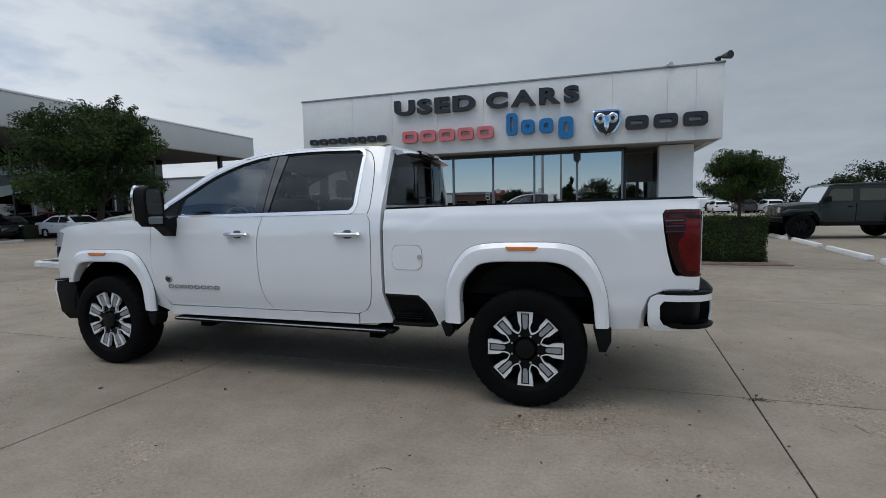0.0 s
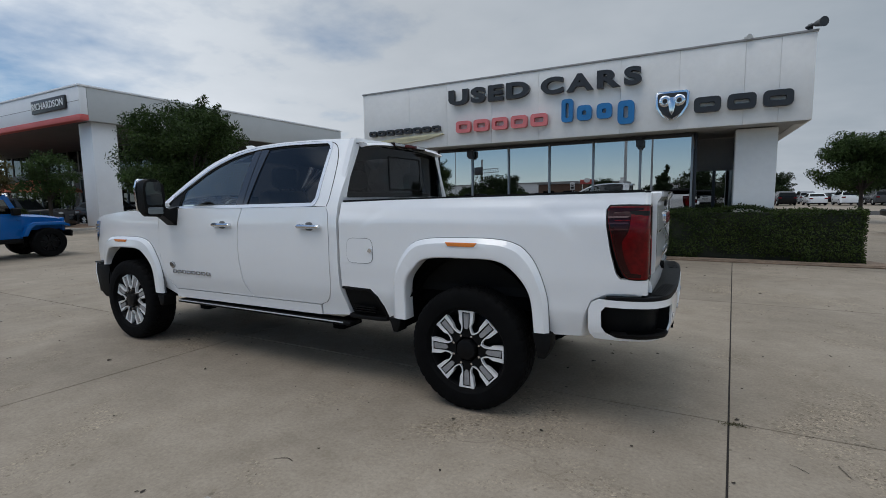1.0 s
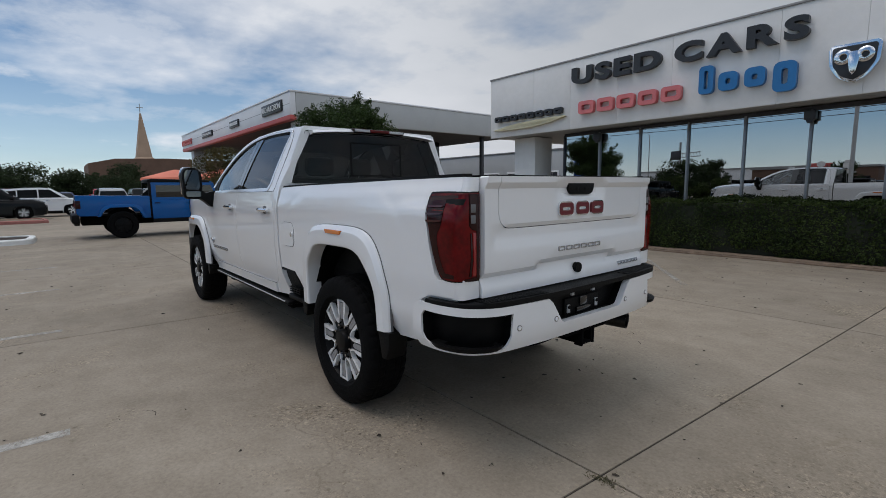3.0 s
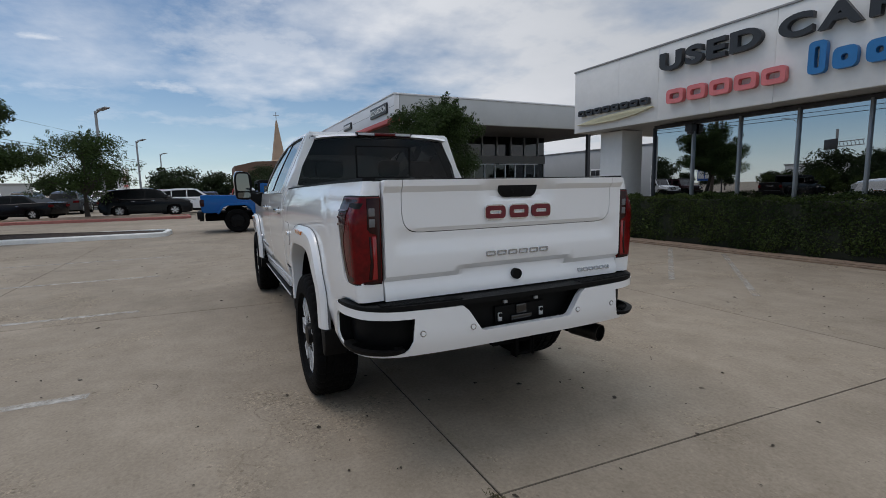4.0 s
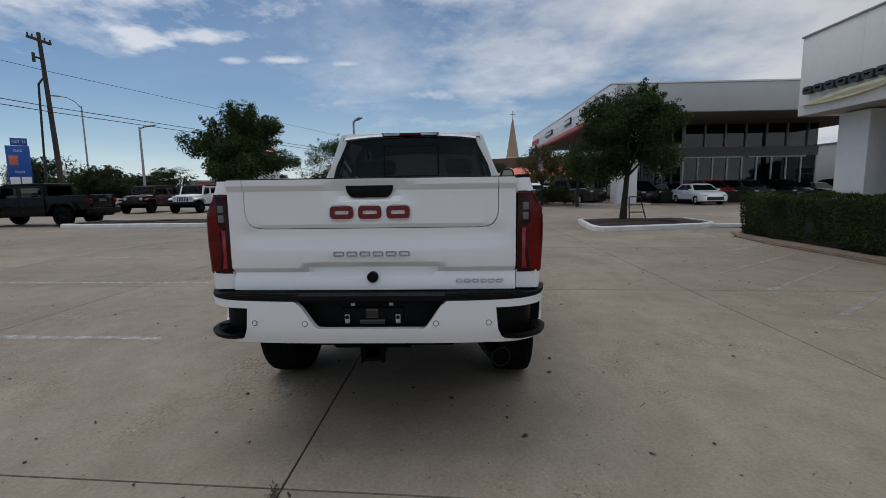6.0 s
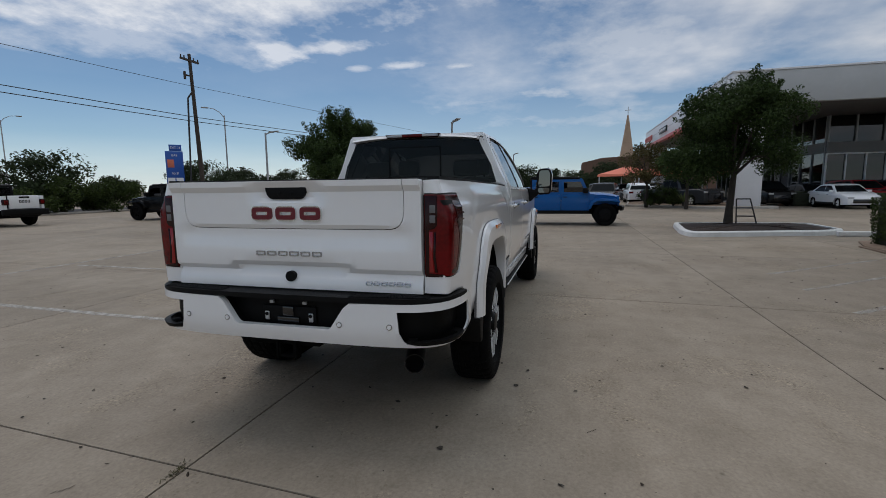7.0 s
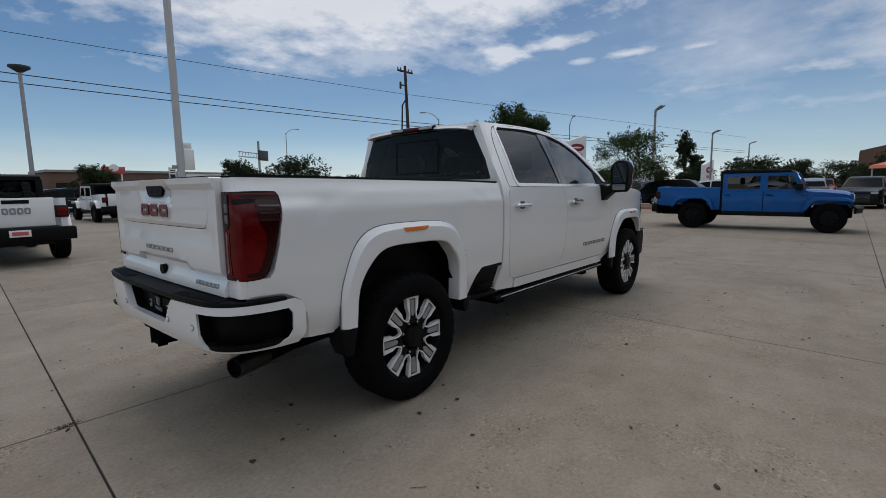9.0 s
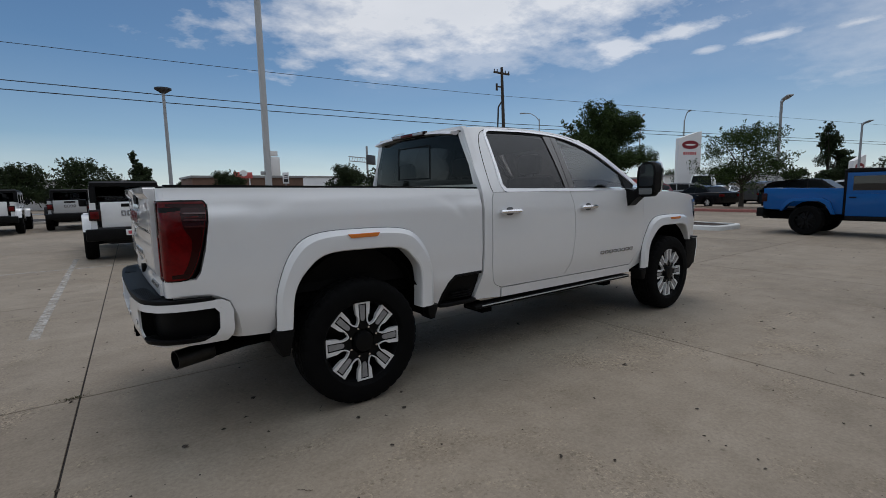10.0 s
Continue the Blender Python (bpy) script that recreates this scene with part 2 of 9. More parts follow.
    col = mix_("MULTIPLY", 0.55, col, ramp_(v.outputs["Distance"], 0.018, (0.3, 0.28, 0.26), 0.05, one))
    oi, hs, mr = N("ShaderNodeObjectInfo"), N("ShaderNodeHueSaturation"), N("ShaderNodeMapRange")
    mr.inputs[3].default_value, mr.inputs[4].default_value = 0.93, 1.06
    L(oi.outputs["Random"], mr.inputs[0]), L(mr.outputs[0], hs.inputs["Value"]), L(col, hs.inputs["Color"])
    L(hs.outputs[0], b.inputs["Base Color"])
    bp = N("ShaderNodeBump")
    bp.inputs["Strength"].default_value, bp.inputs["Distance"].default_value = 0.12, 0.002
    L(noise_(190, 4, 0.8), bp.inputs["Height"]), L(bp.outputs[0], b.inputs["Normal"])
    return m


M = {}
M["paint_white"] = mat("paint_white", (0.82, 0.82, 0.825), 0.32, coat=1.0, var=0.02, vscale=2)
M["paint_white"].node_tree.nodes["Principled BSDF"].inputs["Coat IOR"].default_value = 1.65
M["chrome"] = mat("chrome", (0.75, 0.76, 0.78), 0.12, metal=1.0)
M["bright_trim"] = mat("bright_trim", (0.80, 0.81, 0.83), 0.22, metal=0.55)
# dark grey of the shut lines, and of the painted shade behind the handles
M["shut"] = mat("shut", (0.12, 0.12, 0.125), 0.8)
M["inlay"] = mat("inlay", (0.36, 0.36, 0.37), 0.35, metal=0.3, var=0.25, vscale=30)
M["machined"] = mat("machined", (0.86, 0.87, 0.88), 0.30, metal=0.25, spec=0.8)
M["black_plastic"] = mat("black_plastic", (0.0048, 0.0048, 0.005), 0.55, var=0.4, vscale=12, bump=0.15, bscale=300, spec=0.14)
M["black_gloss"] = mat("black_gloss", (0.008, 0.008, 0.009), 0.12, coat=0.5)
M["rubber"] = mat("rubber", (0.0048, 0.0048, 0.005), 0.8, var=0.45, vscale=9, bump=0.3, bscale=160, spec=0.08)
M["rim_black"] = mat("rim_black", (0.005, 0.005, 0.0055), 0.4, spec=0.14)
M["underbody"] = mat("underbody", (0.004, 0.004, 0.004), 0.9, var=0.5, vscale=6, spec=0.05)
M["tail_red"] = mat("tail_red", (0.150, 0.002, 0.003), 0.2, coat=0.12, var=0.7, vscale=5, spec=0.2)
M["tail_bright"] = mat("tail_bright", (0.27, 0.005, 0.007), 0.12, coat=0.5)
M["tail_dark"] = mat("tail_dark", (0.020, 0.0015, 0.0015), 0.2, coat=0.1, spec=0.25)
M["tail_deep"] = mat("tail_deep", (0.022, 0.0012, 0.0015), 0.2, coat=0.15, spec=0.2)
M["lens_dim"] = mat("lens_dim", (0.14, 0.14, 0.145), 0.3, spec=0.3)
M["tail_rib"] = mat("tail_rib", (0.055, 0.010, 0.010), 0.22, coat=0.4)
M["car_glass"] = mat("car_glass", (0.008, 0.010, 0.011), 0.08, var=0.3, vscale=2, spec=0.05)
M["lamp_clear"] = mat("lamp_clear", (0.45, 0.46, 0.47), 0.1, coat=1.0)
M["amber"] = mat("amber", (0.80, 0.22, 0.03), 0.2, coat=1.0)
M["pillar_gloss"] = mat("pillar_gloss", (0.020, 0.017, 0.016), 0.10, coat=1.0)
M["cabin_grey"] = mat("cabin_grey", (0.20, 0.195, 0.185), 0.6, var=0.25, vscale=8, bump=0.1)
M["badge_red"] = mat("badge_red", (0.13, 0.004, 0.012), 0.3, coat=0.1)
M["badge_grey"] = mat("badge_grey", (0.42, 0.43, 0.45), 0.25, metal=0.8)
M["tint_dark"] = glass("tint_dark", (0.155, 0.163, 0.167), 1.30)
M["jeep_glass"] = glass("jeep_glass", (0.15, 0.16, 0.17), 1.5, 0.03)
M["tint_mid"] = glass("tint_mid", (0.24, 0.225, 0.22), 1.48)
M["tint_light"] = glass("tint_light", (0.74, 0.84, 0.81), 1.52, 0.06)
M["jeep_screen"] = glass("jeep_screen", (0.12, 0.14, 0.14), 1.18)
M["shop_glass"] = glass("shop_glass", (0.07, 0.10, 0.105), 1.6, 0.42)
M["showroom_glass"] = glass("showroom_glass", (0.10, 0.115, 0.115), 1.42, 0.02)
M["mirror_glass"] = mat("mirror_glass", (0.16, 0.17, 0.17), 0.02, metal=1.0)
M["seat"] = mat("seat", (0.05, 0.045, 0.042), 0.6, var=0.3, vscale=8)
M["steel"] = mat("steel", (0.06, 0.058, 0.056), 0.42, metal=1.0, var=0.4, vscale=8)
M["concrete"] = concrete("concrete", (0.322, 0.272, 0.214), (0.240, 0.200, 0.154), (0.70, 0.655, 0.59))
M["joint"] = mat("joint", (0.022, 0.017, 0.013), 0.9, var=0.5, vscale=20)
M["line_paint"] = mat("line_paint", (0.52, 0.505, 0.47), 0.75, color2=(0.40, 0.375, 0.335), vscale=5, bump=0.2)


def wear(m, scale, p0, p1):
    """Lets a paint flake off in patches."""
    nt = m.node_tree
    n, r, tc = nt.nodes.new("ShaderNodeTexNoise"), nt.nodes.new("ShaderNodeMapRange"), nt.nodes.new("ShaderNodeTexCoord")
    n.inputs["Scale"].default_value, n.inputs["Detail"].default_value, n.inputs["Roughness"].default_value = scale, 8, 0.72
    r.inputs[1].default_value, r.inputs[2].default_value, r.inputs[4].default_value = p0, p1, 0.85
    nt.links.new(tc.outputs["Object"], n.inputs["Vector"]), nt.links.new(n.outputs[0], r.inputs[0])
    nt.links.new(r.outputs[0], nt.nodes["Principled BSDF"].inputs["Alpha"])
    return m


wear(M["line_paint"], 8.0, 0.29, 0.66)
M["line_faint"] = wear(mat("line_faint", (0.42, 0.40, 0.36), 0.8, color2=(0.36, 0.335, 0.295), vscale=5), 2.4, 0.34, 0.70)
M["kerb_white"] = mat("kerb_white", (0.72, 0.72, 0.70), 0.7, var=0.22, vscale=3, bump=0.25, bscale=40)
M["kerb_red"] = mat("kerb_red", (0.36, 0.13, 0.11), 0.75, var=0.3, vscale=4, bump=0.2)
M["kerb_grey"] = mat("kerb_grey", (0.40, 0.37, 0.33), 0.85, var=0.3, vscale=4, bump=0.2)
M["mulch"] = mat("mulch", (0.045, 0.028, 0.020), 0.95, color2=(0.012, 0.008, 0.006), vscale=9, bump=1.0, bscale=30)
M["dry_mulch"] = mat("dry_mulch", (0.24, 0.17, 0.12), 0.95, color2=(0.12, 0.085, 0.06), vscale=7, bump=0.8, bscale=30)
M["stucco"] = mat("stucco", (0.78, 0.77, 0.75), 0.85, var=0.10, vscale=0.9, bump=0.25, bscale=90)
M["stucco_cap"] = mat("stucco_cap", (0.30, 0.30, 0.30), 0.6, var=0.2)
M["soffit"] = mat("soffit", (0.42, 0.41, 0.40), 0.8, var=0.15, vscale=1.5)
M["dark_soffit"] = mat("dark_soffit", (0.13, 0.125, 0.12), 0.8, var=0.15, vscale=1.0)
M["show_grey"] = mat("show_grey", (0.45, 0.46, 0.46), 0.6, var=0.08, vscale=0.5)
M["show_white"] = mat("show_white", (0.74, 0.75, 0.77), 0.5, var=0.06, vscale=0.6)
M["show_red"] = mat("show_red", (0.55, 0.10, 0.09), 0.5, var=0.1)
M["deep_red"] = mat("deep_red", (0.22, 0.012, 0.02), 0.4, var=0.1)
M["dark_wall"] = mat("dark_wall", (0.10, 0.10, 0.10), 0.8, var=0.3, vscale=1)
M["alu"] = mat("alu", (0.62, 0.63, 0.64), 0.4, metal=0.6, var=0.1)
M["spandrel"] = mat("spandrel", (0.20, 0.20, 0.195), 0.7, var=0.1, vscale=0.8)
M["mid_alu"] = mat("mid_alu", (0.26, 0.265, 0.27), 0.4, metal=0.5, var=0.1)
M["dark_alu"] = mat("dark_alu", (0.05, 0.05, 0.055), 0.45, metal=0.4)
M["sign_black"] = mat("sign_black", (0.022, 0.023, 0.026), 0.42, var=0.25, vscale=5)
M["sign_red"] = mat("sign_red", (0.66, 0.17, 0.17), 0.4, var=0.12, vscale=4)
M["sign_blue"] = mat("sign_blue", (0.012, 0.16, 0.40), 0.4, var=0.12, vscale=4)
M["sign_gold"] = mat("sign_gold", (0.62, 0.57, 0.38), 0.45, var=0.2, vscale=4)
M["sign_white"] = mat("sign_white", (0.78, 0.78, 0.78), 0.5)
M["bark"] = mat("bark", (0.045, 0.036, 0.028), 0.9, color2=(0.025, 0.02, 0.016), vscale=6, bump=1.0, bscale=25)
M["pole_paint"] = mat("pole_paint", (0.47, 0.48, 0.49), 0.5, var=0.15, vscale=1.2)
M["pole_grey"] = mat("pole_grey", (0.36, 0.37, 0.38), 0.5, metal=0.3, var=0.15)
M["yellow"] = mat("yellow", (0.75, 0.48, 0.02), 0.7, var=0.25, vscale=5, bump=0.2)
M["wood_pole"] = mat("wood_pole", (0.06, 0.045, 0.035), 0.9, var=0.4, vscale=3)
M["wire"] = mat("wire", (0.02, 0.02, 0.022), 0.6)
M["brick_far"] = mat("brick_far", (0.15, 0.088, 0.062), 0.9, var=0.25, vscale=0.4)
M["steeple"] = mat("steeple", (0.42, 0.29, 0.20), 0.7, var=0.2, vscale=0.3)
M["canopy"] = mat("canopy", (0.72, 0.19, 0.11), 0.7, var=0.15, vscale=0.6)
M["plate"] = mat("plate", (0.55, 0.10, 0.12), 0.4)


def leaf(name, a, b):
    m = mat(name, a, 0.6, color2=b, vscale=1.6, spec=0.12)
    nt = m.node_tree
    N, L = nt.nodes.new, nt.links.new
    p = nt.nodes["Principled BSDF"]
    gi, hs, mr = N("ShaderNodeNewGeometry"), N("ShaderNodeHueSaturation"), N("ShaderNodeMapRange")
    mr.inputs[3].default_value, mr.inputs[4].default_value = 0.55, 1.5
    src = p.inputs["Base Color"].links[0].from_socket
    L(gi.outputs["Random Per Island"], mr.inputs[0]), L(mr.outputs[0], hs.inputs["Value"]), L(src, hs.inputs["Color"]), L(hs.outputs[0], p.inputs["Base Color"])
    # some light comes through the blade
    tl, mx, out = N("ShaderNodeBsdfTranslucent"), N("ShaderNodeMixShader"), nt.nodes["Material Output"]
    mx.inputs[0].default_value = 0.30
    L(hs.outputs[0], tl.inputs[0]), L(p.outputs[0], mx.inputs[1]), L(tl.outputs[0], mx.inputs[2]), L(mx.outputs[0], out.inputs[0])
    return m


M["oak_leaf"] = leaf("oak_leaf", (0.050, 0.080, 0.024), (0.016, 0.030, 0.009))
M["hedge_leaf"] = leaf("hedge_leaf", (0.054, 0.076, 0.020), (0.014, 0.028, 0.008))
M["yucca_leaf"] = leaf("yucca_leaf", (0.14, 0.17, 0.06), (0.06, 0.08, 0.03))
M["far_leaf"] = leaf("far_leaf", (0.036, 0.053, 0.022), (0.015, 0.025, 0.011))
M["red_leaf"] = leaf("red_leaf", (0.11, 0.085, 0.035), (0.05, 0.055, 0.02))
CAR = {}


def car_paint(name, c, rough=0.25):
    if name not in CAR:
        CAR[name] = mat("car_" + name, c, rough, coat=0.45 if min(c) > 0.2 else 0.10 if max(c) < 0.2 else 0.30, var=0.04, vscale=2, spec=0.5 if min(c) > 0.2 else 0.18)
    return CAR[name]


# ---- mesh helpers ----
def part(name, bm, material, parent=None, label="", smooth=True, angle=38):
    """Links a bmesh as one mesh object, under a parent if given."""
    bmesh.ops.recalc_face_normals(bm, faces=bm.faces)
    for f in bm.faces:
        f.smooth = smooth
    if smooth:
        lim = radians(angle)
        for e in bm.edges:
            if len(e.link_faces) != 2 or e.calc_face_angle(0) > lim:
                e.smooth = False
    me = bpy.data.meshes.new(name)
    bm.to_mesh(me)
    bm.free()
    me.materials.append(material)
    ob = new(name, me)
    if parent:
        ob.parent = parent
    if label:
        ob["label"] = label
    return ob


def again(ob, m, parent=None):
    """Another object on the same mesh."""
    o = new(ob.name.split(".")[0], ob.data)
    o.parent = parent or ob.parent
    o.matrix_local = m
    if "label" in ob:
        o["label"] = ob["label"]
    return o


def thing(name, label, category, m=None, group="", kind=""):
    e = new(name)
    if m is not None:
        e.matrix_world = m
    return tagged(e, label, category, group, kind)


def box(bm, x0, x1, y0, y1, z0, z1, bev=0.0, m=None):
    vs = [bm.verts.new((x, y, z)) for x in (x0, x1) for y in (y0, y1) for z in (z0, z1)]
    fs = [bm.faces.new([vs[i] for i in q]) for q in ((0, 1, 3, 2), (4, 6, 7, 5), (0, 4, 5, 1), (2, 3, 7, 6), (0, 2, 6, 4), (1, 5, 7, 3))]
    if bev:
        es = list({e for f in fs for e in f.edges})
        r = bmesh.ops.bevel(bm, geom=es, offset=bev, segments=2, profile=0.5, affect="EDGES", clamp_overlap=True)
        vs = list({v for f in r["faces"] for v in f.verts} | {v for v in vs if v.is_valid})
    if m is not None:
        for v in vs:
            v.co = m @ v.co
    return bm


def prism(bm, pts, axis, d0, d1, bev=0.0):
    """A polygon in two axes drawn out along the third."""
    def at(a, b, d):
        return {"x": (d, a, b), "y": (a, d, b), "z": (a, b, d)}[axis]
    lo = [bm.verts.new(at(a, b, d0)) for a, b in pts]
    hi = [bm.verts.new(at(a, b, d1)) for a, b in pts]
    n = len(pts)
    fs = [bm.faces.new(lo[::-1]), bm.faces.new(hi)]
    for i in range(n):
        fs.append(bm.faces.new((lo[i], lo[(i + 1) % n], hi[(i + 1) % n], hi[i])))
    if bev:
        es = [e for e in {e for f in fs[:2] for e in f.edges}]
        bmesh.ops.bevel(bm, geom=es, offset=bev, segments=2, profile=0.5, affect="EDGES", clamp_overlap=True)
    return bm


def rod(bm, p0, p1, r0, r1=None, n=12, cap=True):
    p0, p1 = Vector(p0), Vector(p1)
    r1 = r0 if r1 is None else r1
    d = (p1 - p0).normalized()
    u = d.orthogonal().normalized()
    w = d.cross(u)
    rings = []
    for p, r in ((p0, r0), (p1, r1)):
        rings.append([bm.verts.new(p + (u * math.cos(2 * math.pi * i / n) + w * math.sin(2 * math.pi * i / n)) * r) for i in range(n)])
    for i in range(n):
        bm.faces.new((rings[0][i], rings[0][(i + 1) % n], rings[1][(i + 1) % n], rings[1][i]))
    if cap:
        bm.faces.new(rings[0][::-1]), bm.faces.new(rings[1])
    return bm


def lathe(bm, prof, n=48, axis="y", closed=False):
    """Turns a profile of (radius, along) about an axis through the origin."""
    rings = []
    for i in range(n):
        a = 2 * math.pi * i / n
        c, s = math.cos(a), math.sin(a)
        rings.append([bm.verts.new((r * c, h, r * s) if axis == "y" else (r * c, r * s, h)) for r, h in prof])
    m = len(prof)
    for i in range(n):
        a, b = rings[i], rings[(i + 1) % n]
        for j in range(m if closed else m - 1):
            k = (j + 1) % m
            bm.faces.new((a[j], a[k], b[k], b[j]))
    return bm


def loft(bm, rings, closed=True, caps=True):
    vs = [[bm.verts.new(p) for p in r] for r in rings]
    n = len(vs[0])
    for a, b in zip(vs, vs[1:]):
        for i in range(n if closed else n - 1):
            j = (i + 1) % n
            bm.faces.new((a[i], a[j], b[j], b[i]))
    if caps and closed:
        bm.faces.new(vs[0][::-1]), bm.faces.new(vs[-1])
    return bm


def smooth_line(pts, n=6, closed=False):
    """Catmull-Rom through points."""
    out, k = [], len(pts)
    P = [Vector(p) for p in pts]
    for i in range(k if closed else k - 1):
        p1, p2 = P[i], P[(i + 1) % k]
        p0 = P[i - 1] if (i > 0 or closed) else p1 * 2 - p2
        p3 = P[(i + 2) % k] if (closed or i + 2 < k) else p2 * 2 - p1
        for j in range(n):
            t = j / n
            out.append(0.5 * ((2 * p1) + (p2 - p0) * t + (2 * p0 - 5 * p1 + 4 * p2 - p3) * t * t + (3 * p1 - p0 - 3 * p2 + p3) * t ** 3))
    if not closed:
        out.append(P[-1])
    return [tuple(v) for v in out]


def round_corners(pts, r, n=4):
    """A polygon with its corners rounded."""
    out, k = [], len(pts)
    for i in range(k):
        a, b, c = Vector(pts[i - 1]), Vector(pts[i]), Vector(pts[(i + 1) % k])
        u, w = (a - b), (c - b)
        d = min(r, u.length * 0.45, w.length * 0.45)
        p, q = b + u.normalized() * d, b + w.normalized() * d
        for j in range(n + 1):
            t = j / n
            out.append(tuple((1 - t) ** 2 * p + 2 * t * (1 - t) * b + t * t * q))
    return out


def panel(bm, outline, where, thick=0.03, cell=0.08):
    """A curved sheet: an outline in (a, b), cut into cells, laid on where(a, b, depth), with turned-in edges."""
    tmp = bmesh.new()
    tmp.faces.new([tmp.verts.new((a, b, 0)) for a, b in outline])
    for ax in (0, 1):
        lo, hi = min(p[ax] for p in outline), max(p[ax] for p in outline)
        k = math.floor(lo / cell) + 1
        while k * cell < hi - 1e-4:
            if k * cell > lo + 1e-4:
                no = (1, 0, 0) if ax == 0 else (0, 1, 0)
                bmesh.ops.bisect_plane(tmp, geom=tmp.verts[:] + tmp.edges[:] + tmp.faces[:], dist=1e-5, plane_co=(k * cell,) * 2 + (0,), plane_no=no)
            k += 1
    tmp.verts.index_update()
    front = {v.index: bm.verts.new(where(v.co.x, v.co.y, 0.0)) for v in tmp.verts}
    for f in tmp.faces:
        bm.faces.new([front[v.index] for v in f.verts])
    back = {}
    for e in tmp.edges:
        if len(e.link_faces) == 1:
            for v in e.verts:
                if v.index not in back:
                    back[v.index] = bm.verts.new(where(v.co.x, v.co.y, thick))
            a, b = e.verts
            bm.faces.new((front[a.index], front[b.index], back[b.index], back[a.index]))
    tmp.free()
    return bm


def block_word(name, n, x0, x1, z0, z1, parent, material, depth, stroke=0.3, where=None, side=None, wide=(), label=""):
    """A brand sign kept as plain ring-shaped blocks, one for each place."""
    w = (x1 - x0) / n
    for i in range(n):
        a, b = x0 + w * (i + 0.09), x0 + w * (i + 0.91)
        bm = bmesh.new()
        s = min(b - a, z1 - z0) * stroke
        out = round_corners([(a, z0), (b, z0), (b, z1), (a, z1)], s * 0.9, 4)
        ins = round_corners([(a + s, z0 + s), (b - s, z0 + s), (b - s, z1 - s), (a + s, z1 - s)], s * 0.5, 4)
        f = where or (lambda u, v, d: (u, d, v))
        rings = []
        for pts, d in ((out, depth), (out, 0.0), (ins, 0.0), (ins, depth)):
            rings.append([bm.verts.new(f(u, v, d)) for u, v in pts])
        k = len(out)
        for r, q in zip(rings, rings[1:]):
            for j in range(k):
                bm.faces.new((r[j], r[(j + 1) % k], q[(j + 1) % k], q[j]))
        part(name, bm, material, parent, label, smooth=False)


# ---- the white pickup ----
def sstep(a, b, x):
    t = min(1.0, max(0.0, (x - a) / (b - a)))
    return t * t * (3 - 2 * t)


def side_y(x, z):
    """Half width of the lower body at a place along it and a height."""
    y = 0.965
    y -= 0.055 * sstep(0.80, 0.52, z) + 0.012 * sstep(1.0, 0.8, z)
    y -= 0.020 * sstep(1.30, 1.42, z)
    if x > -1.12:
        # shoulder: a soft step that runs along the bed and drops behind the wheel
        zl = 1.428 + 0.012 * min(x, 0.45) - 0.15 * (max(0.0, x - 0.42) / 0.26) ** 1.6 - 0.12 * (max(0.0, -0.62 - x) / 0.24) ** 1.6
        y -= 0.006 * sstep(zl - 0.040, zl + 0.020, z) * sstep(0.80, 0.64, x) * sstep(-0.96, -0.82, x) + 0.010 * sstep(-0.80, -0.98, x) * sstep(1.32, 1.42, z) + 0.014 * sstep(0.60, 0.80, x) * sstep(1.34, 1.40, z) + 0.026 * sstep(1.40, 1.50, z)
    if x > 0.55:
        y -= 0.046 * ((x - 0.55) / 0.6) ** 2
    if x < -4.05:
        y -= 0.13 * ((-4.05 - x) / 0.9) ** 2
    return y


def cab_y(x, z):
    """Half width of the upper cab."""
    t = (z - 1.42) / 0.53
    y = 0.945 - 0.20 * t - 0.045 * t * t
    if x < -2.4:
        y -= 0.05 * ((-2.4 - x) / 1.0) ** 2
    if x > -1.3:
        y -= 0.03 * ((x + 1.3) / 0.2) ** 2 * sstep(1.46, 1.75, z)
    return y


ARCH_IN = [(-0.475, 0.60), (-0.475, 0.86), (-0.40, 0.985), (-0.29, 1.06), (0.0, 1.075), (0.24, 1.065), (0.37, 0.985), (0.455, 0.85), (0.485, 0.62)]
ARCH_OUT = [(-0.605, 0.60), (-0.595, 0.87), (-0.50, 1.085), (-0.35, 1.19), (0.0, 1.212), (0.315, 1.195), (0.466, 1.09), (0.556, 0.87), (0.576, 0.62)]


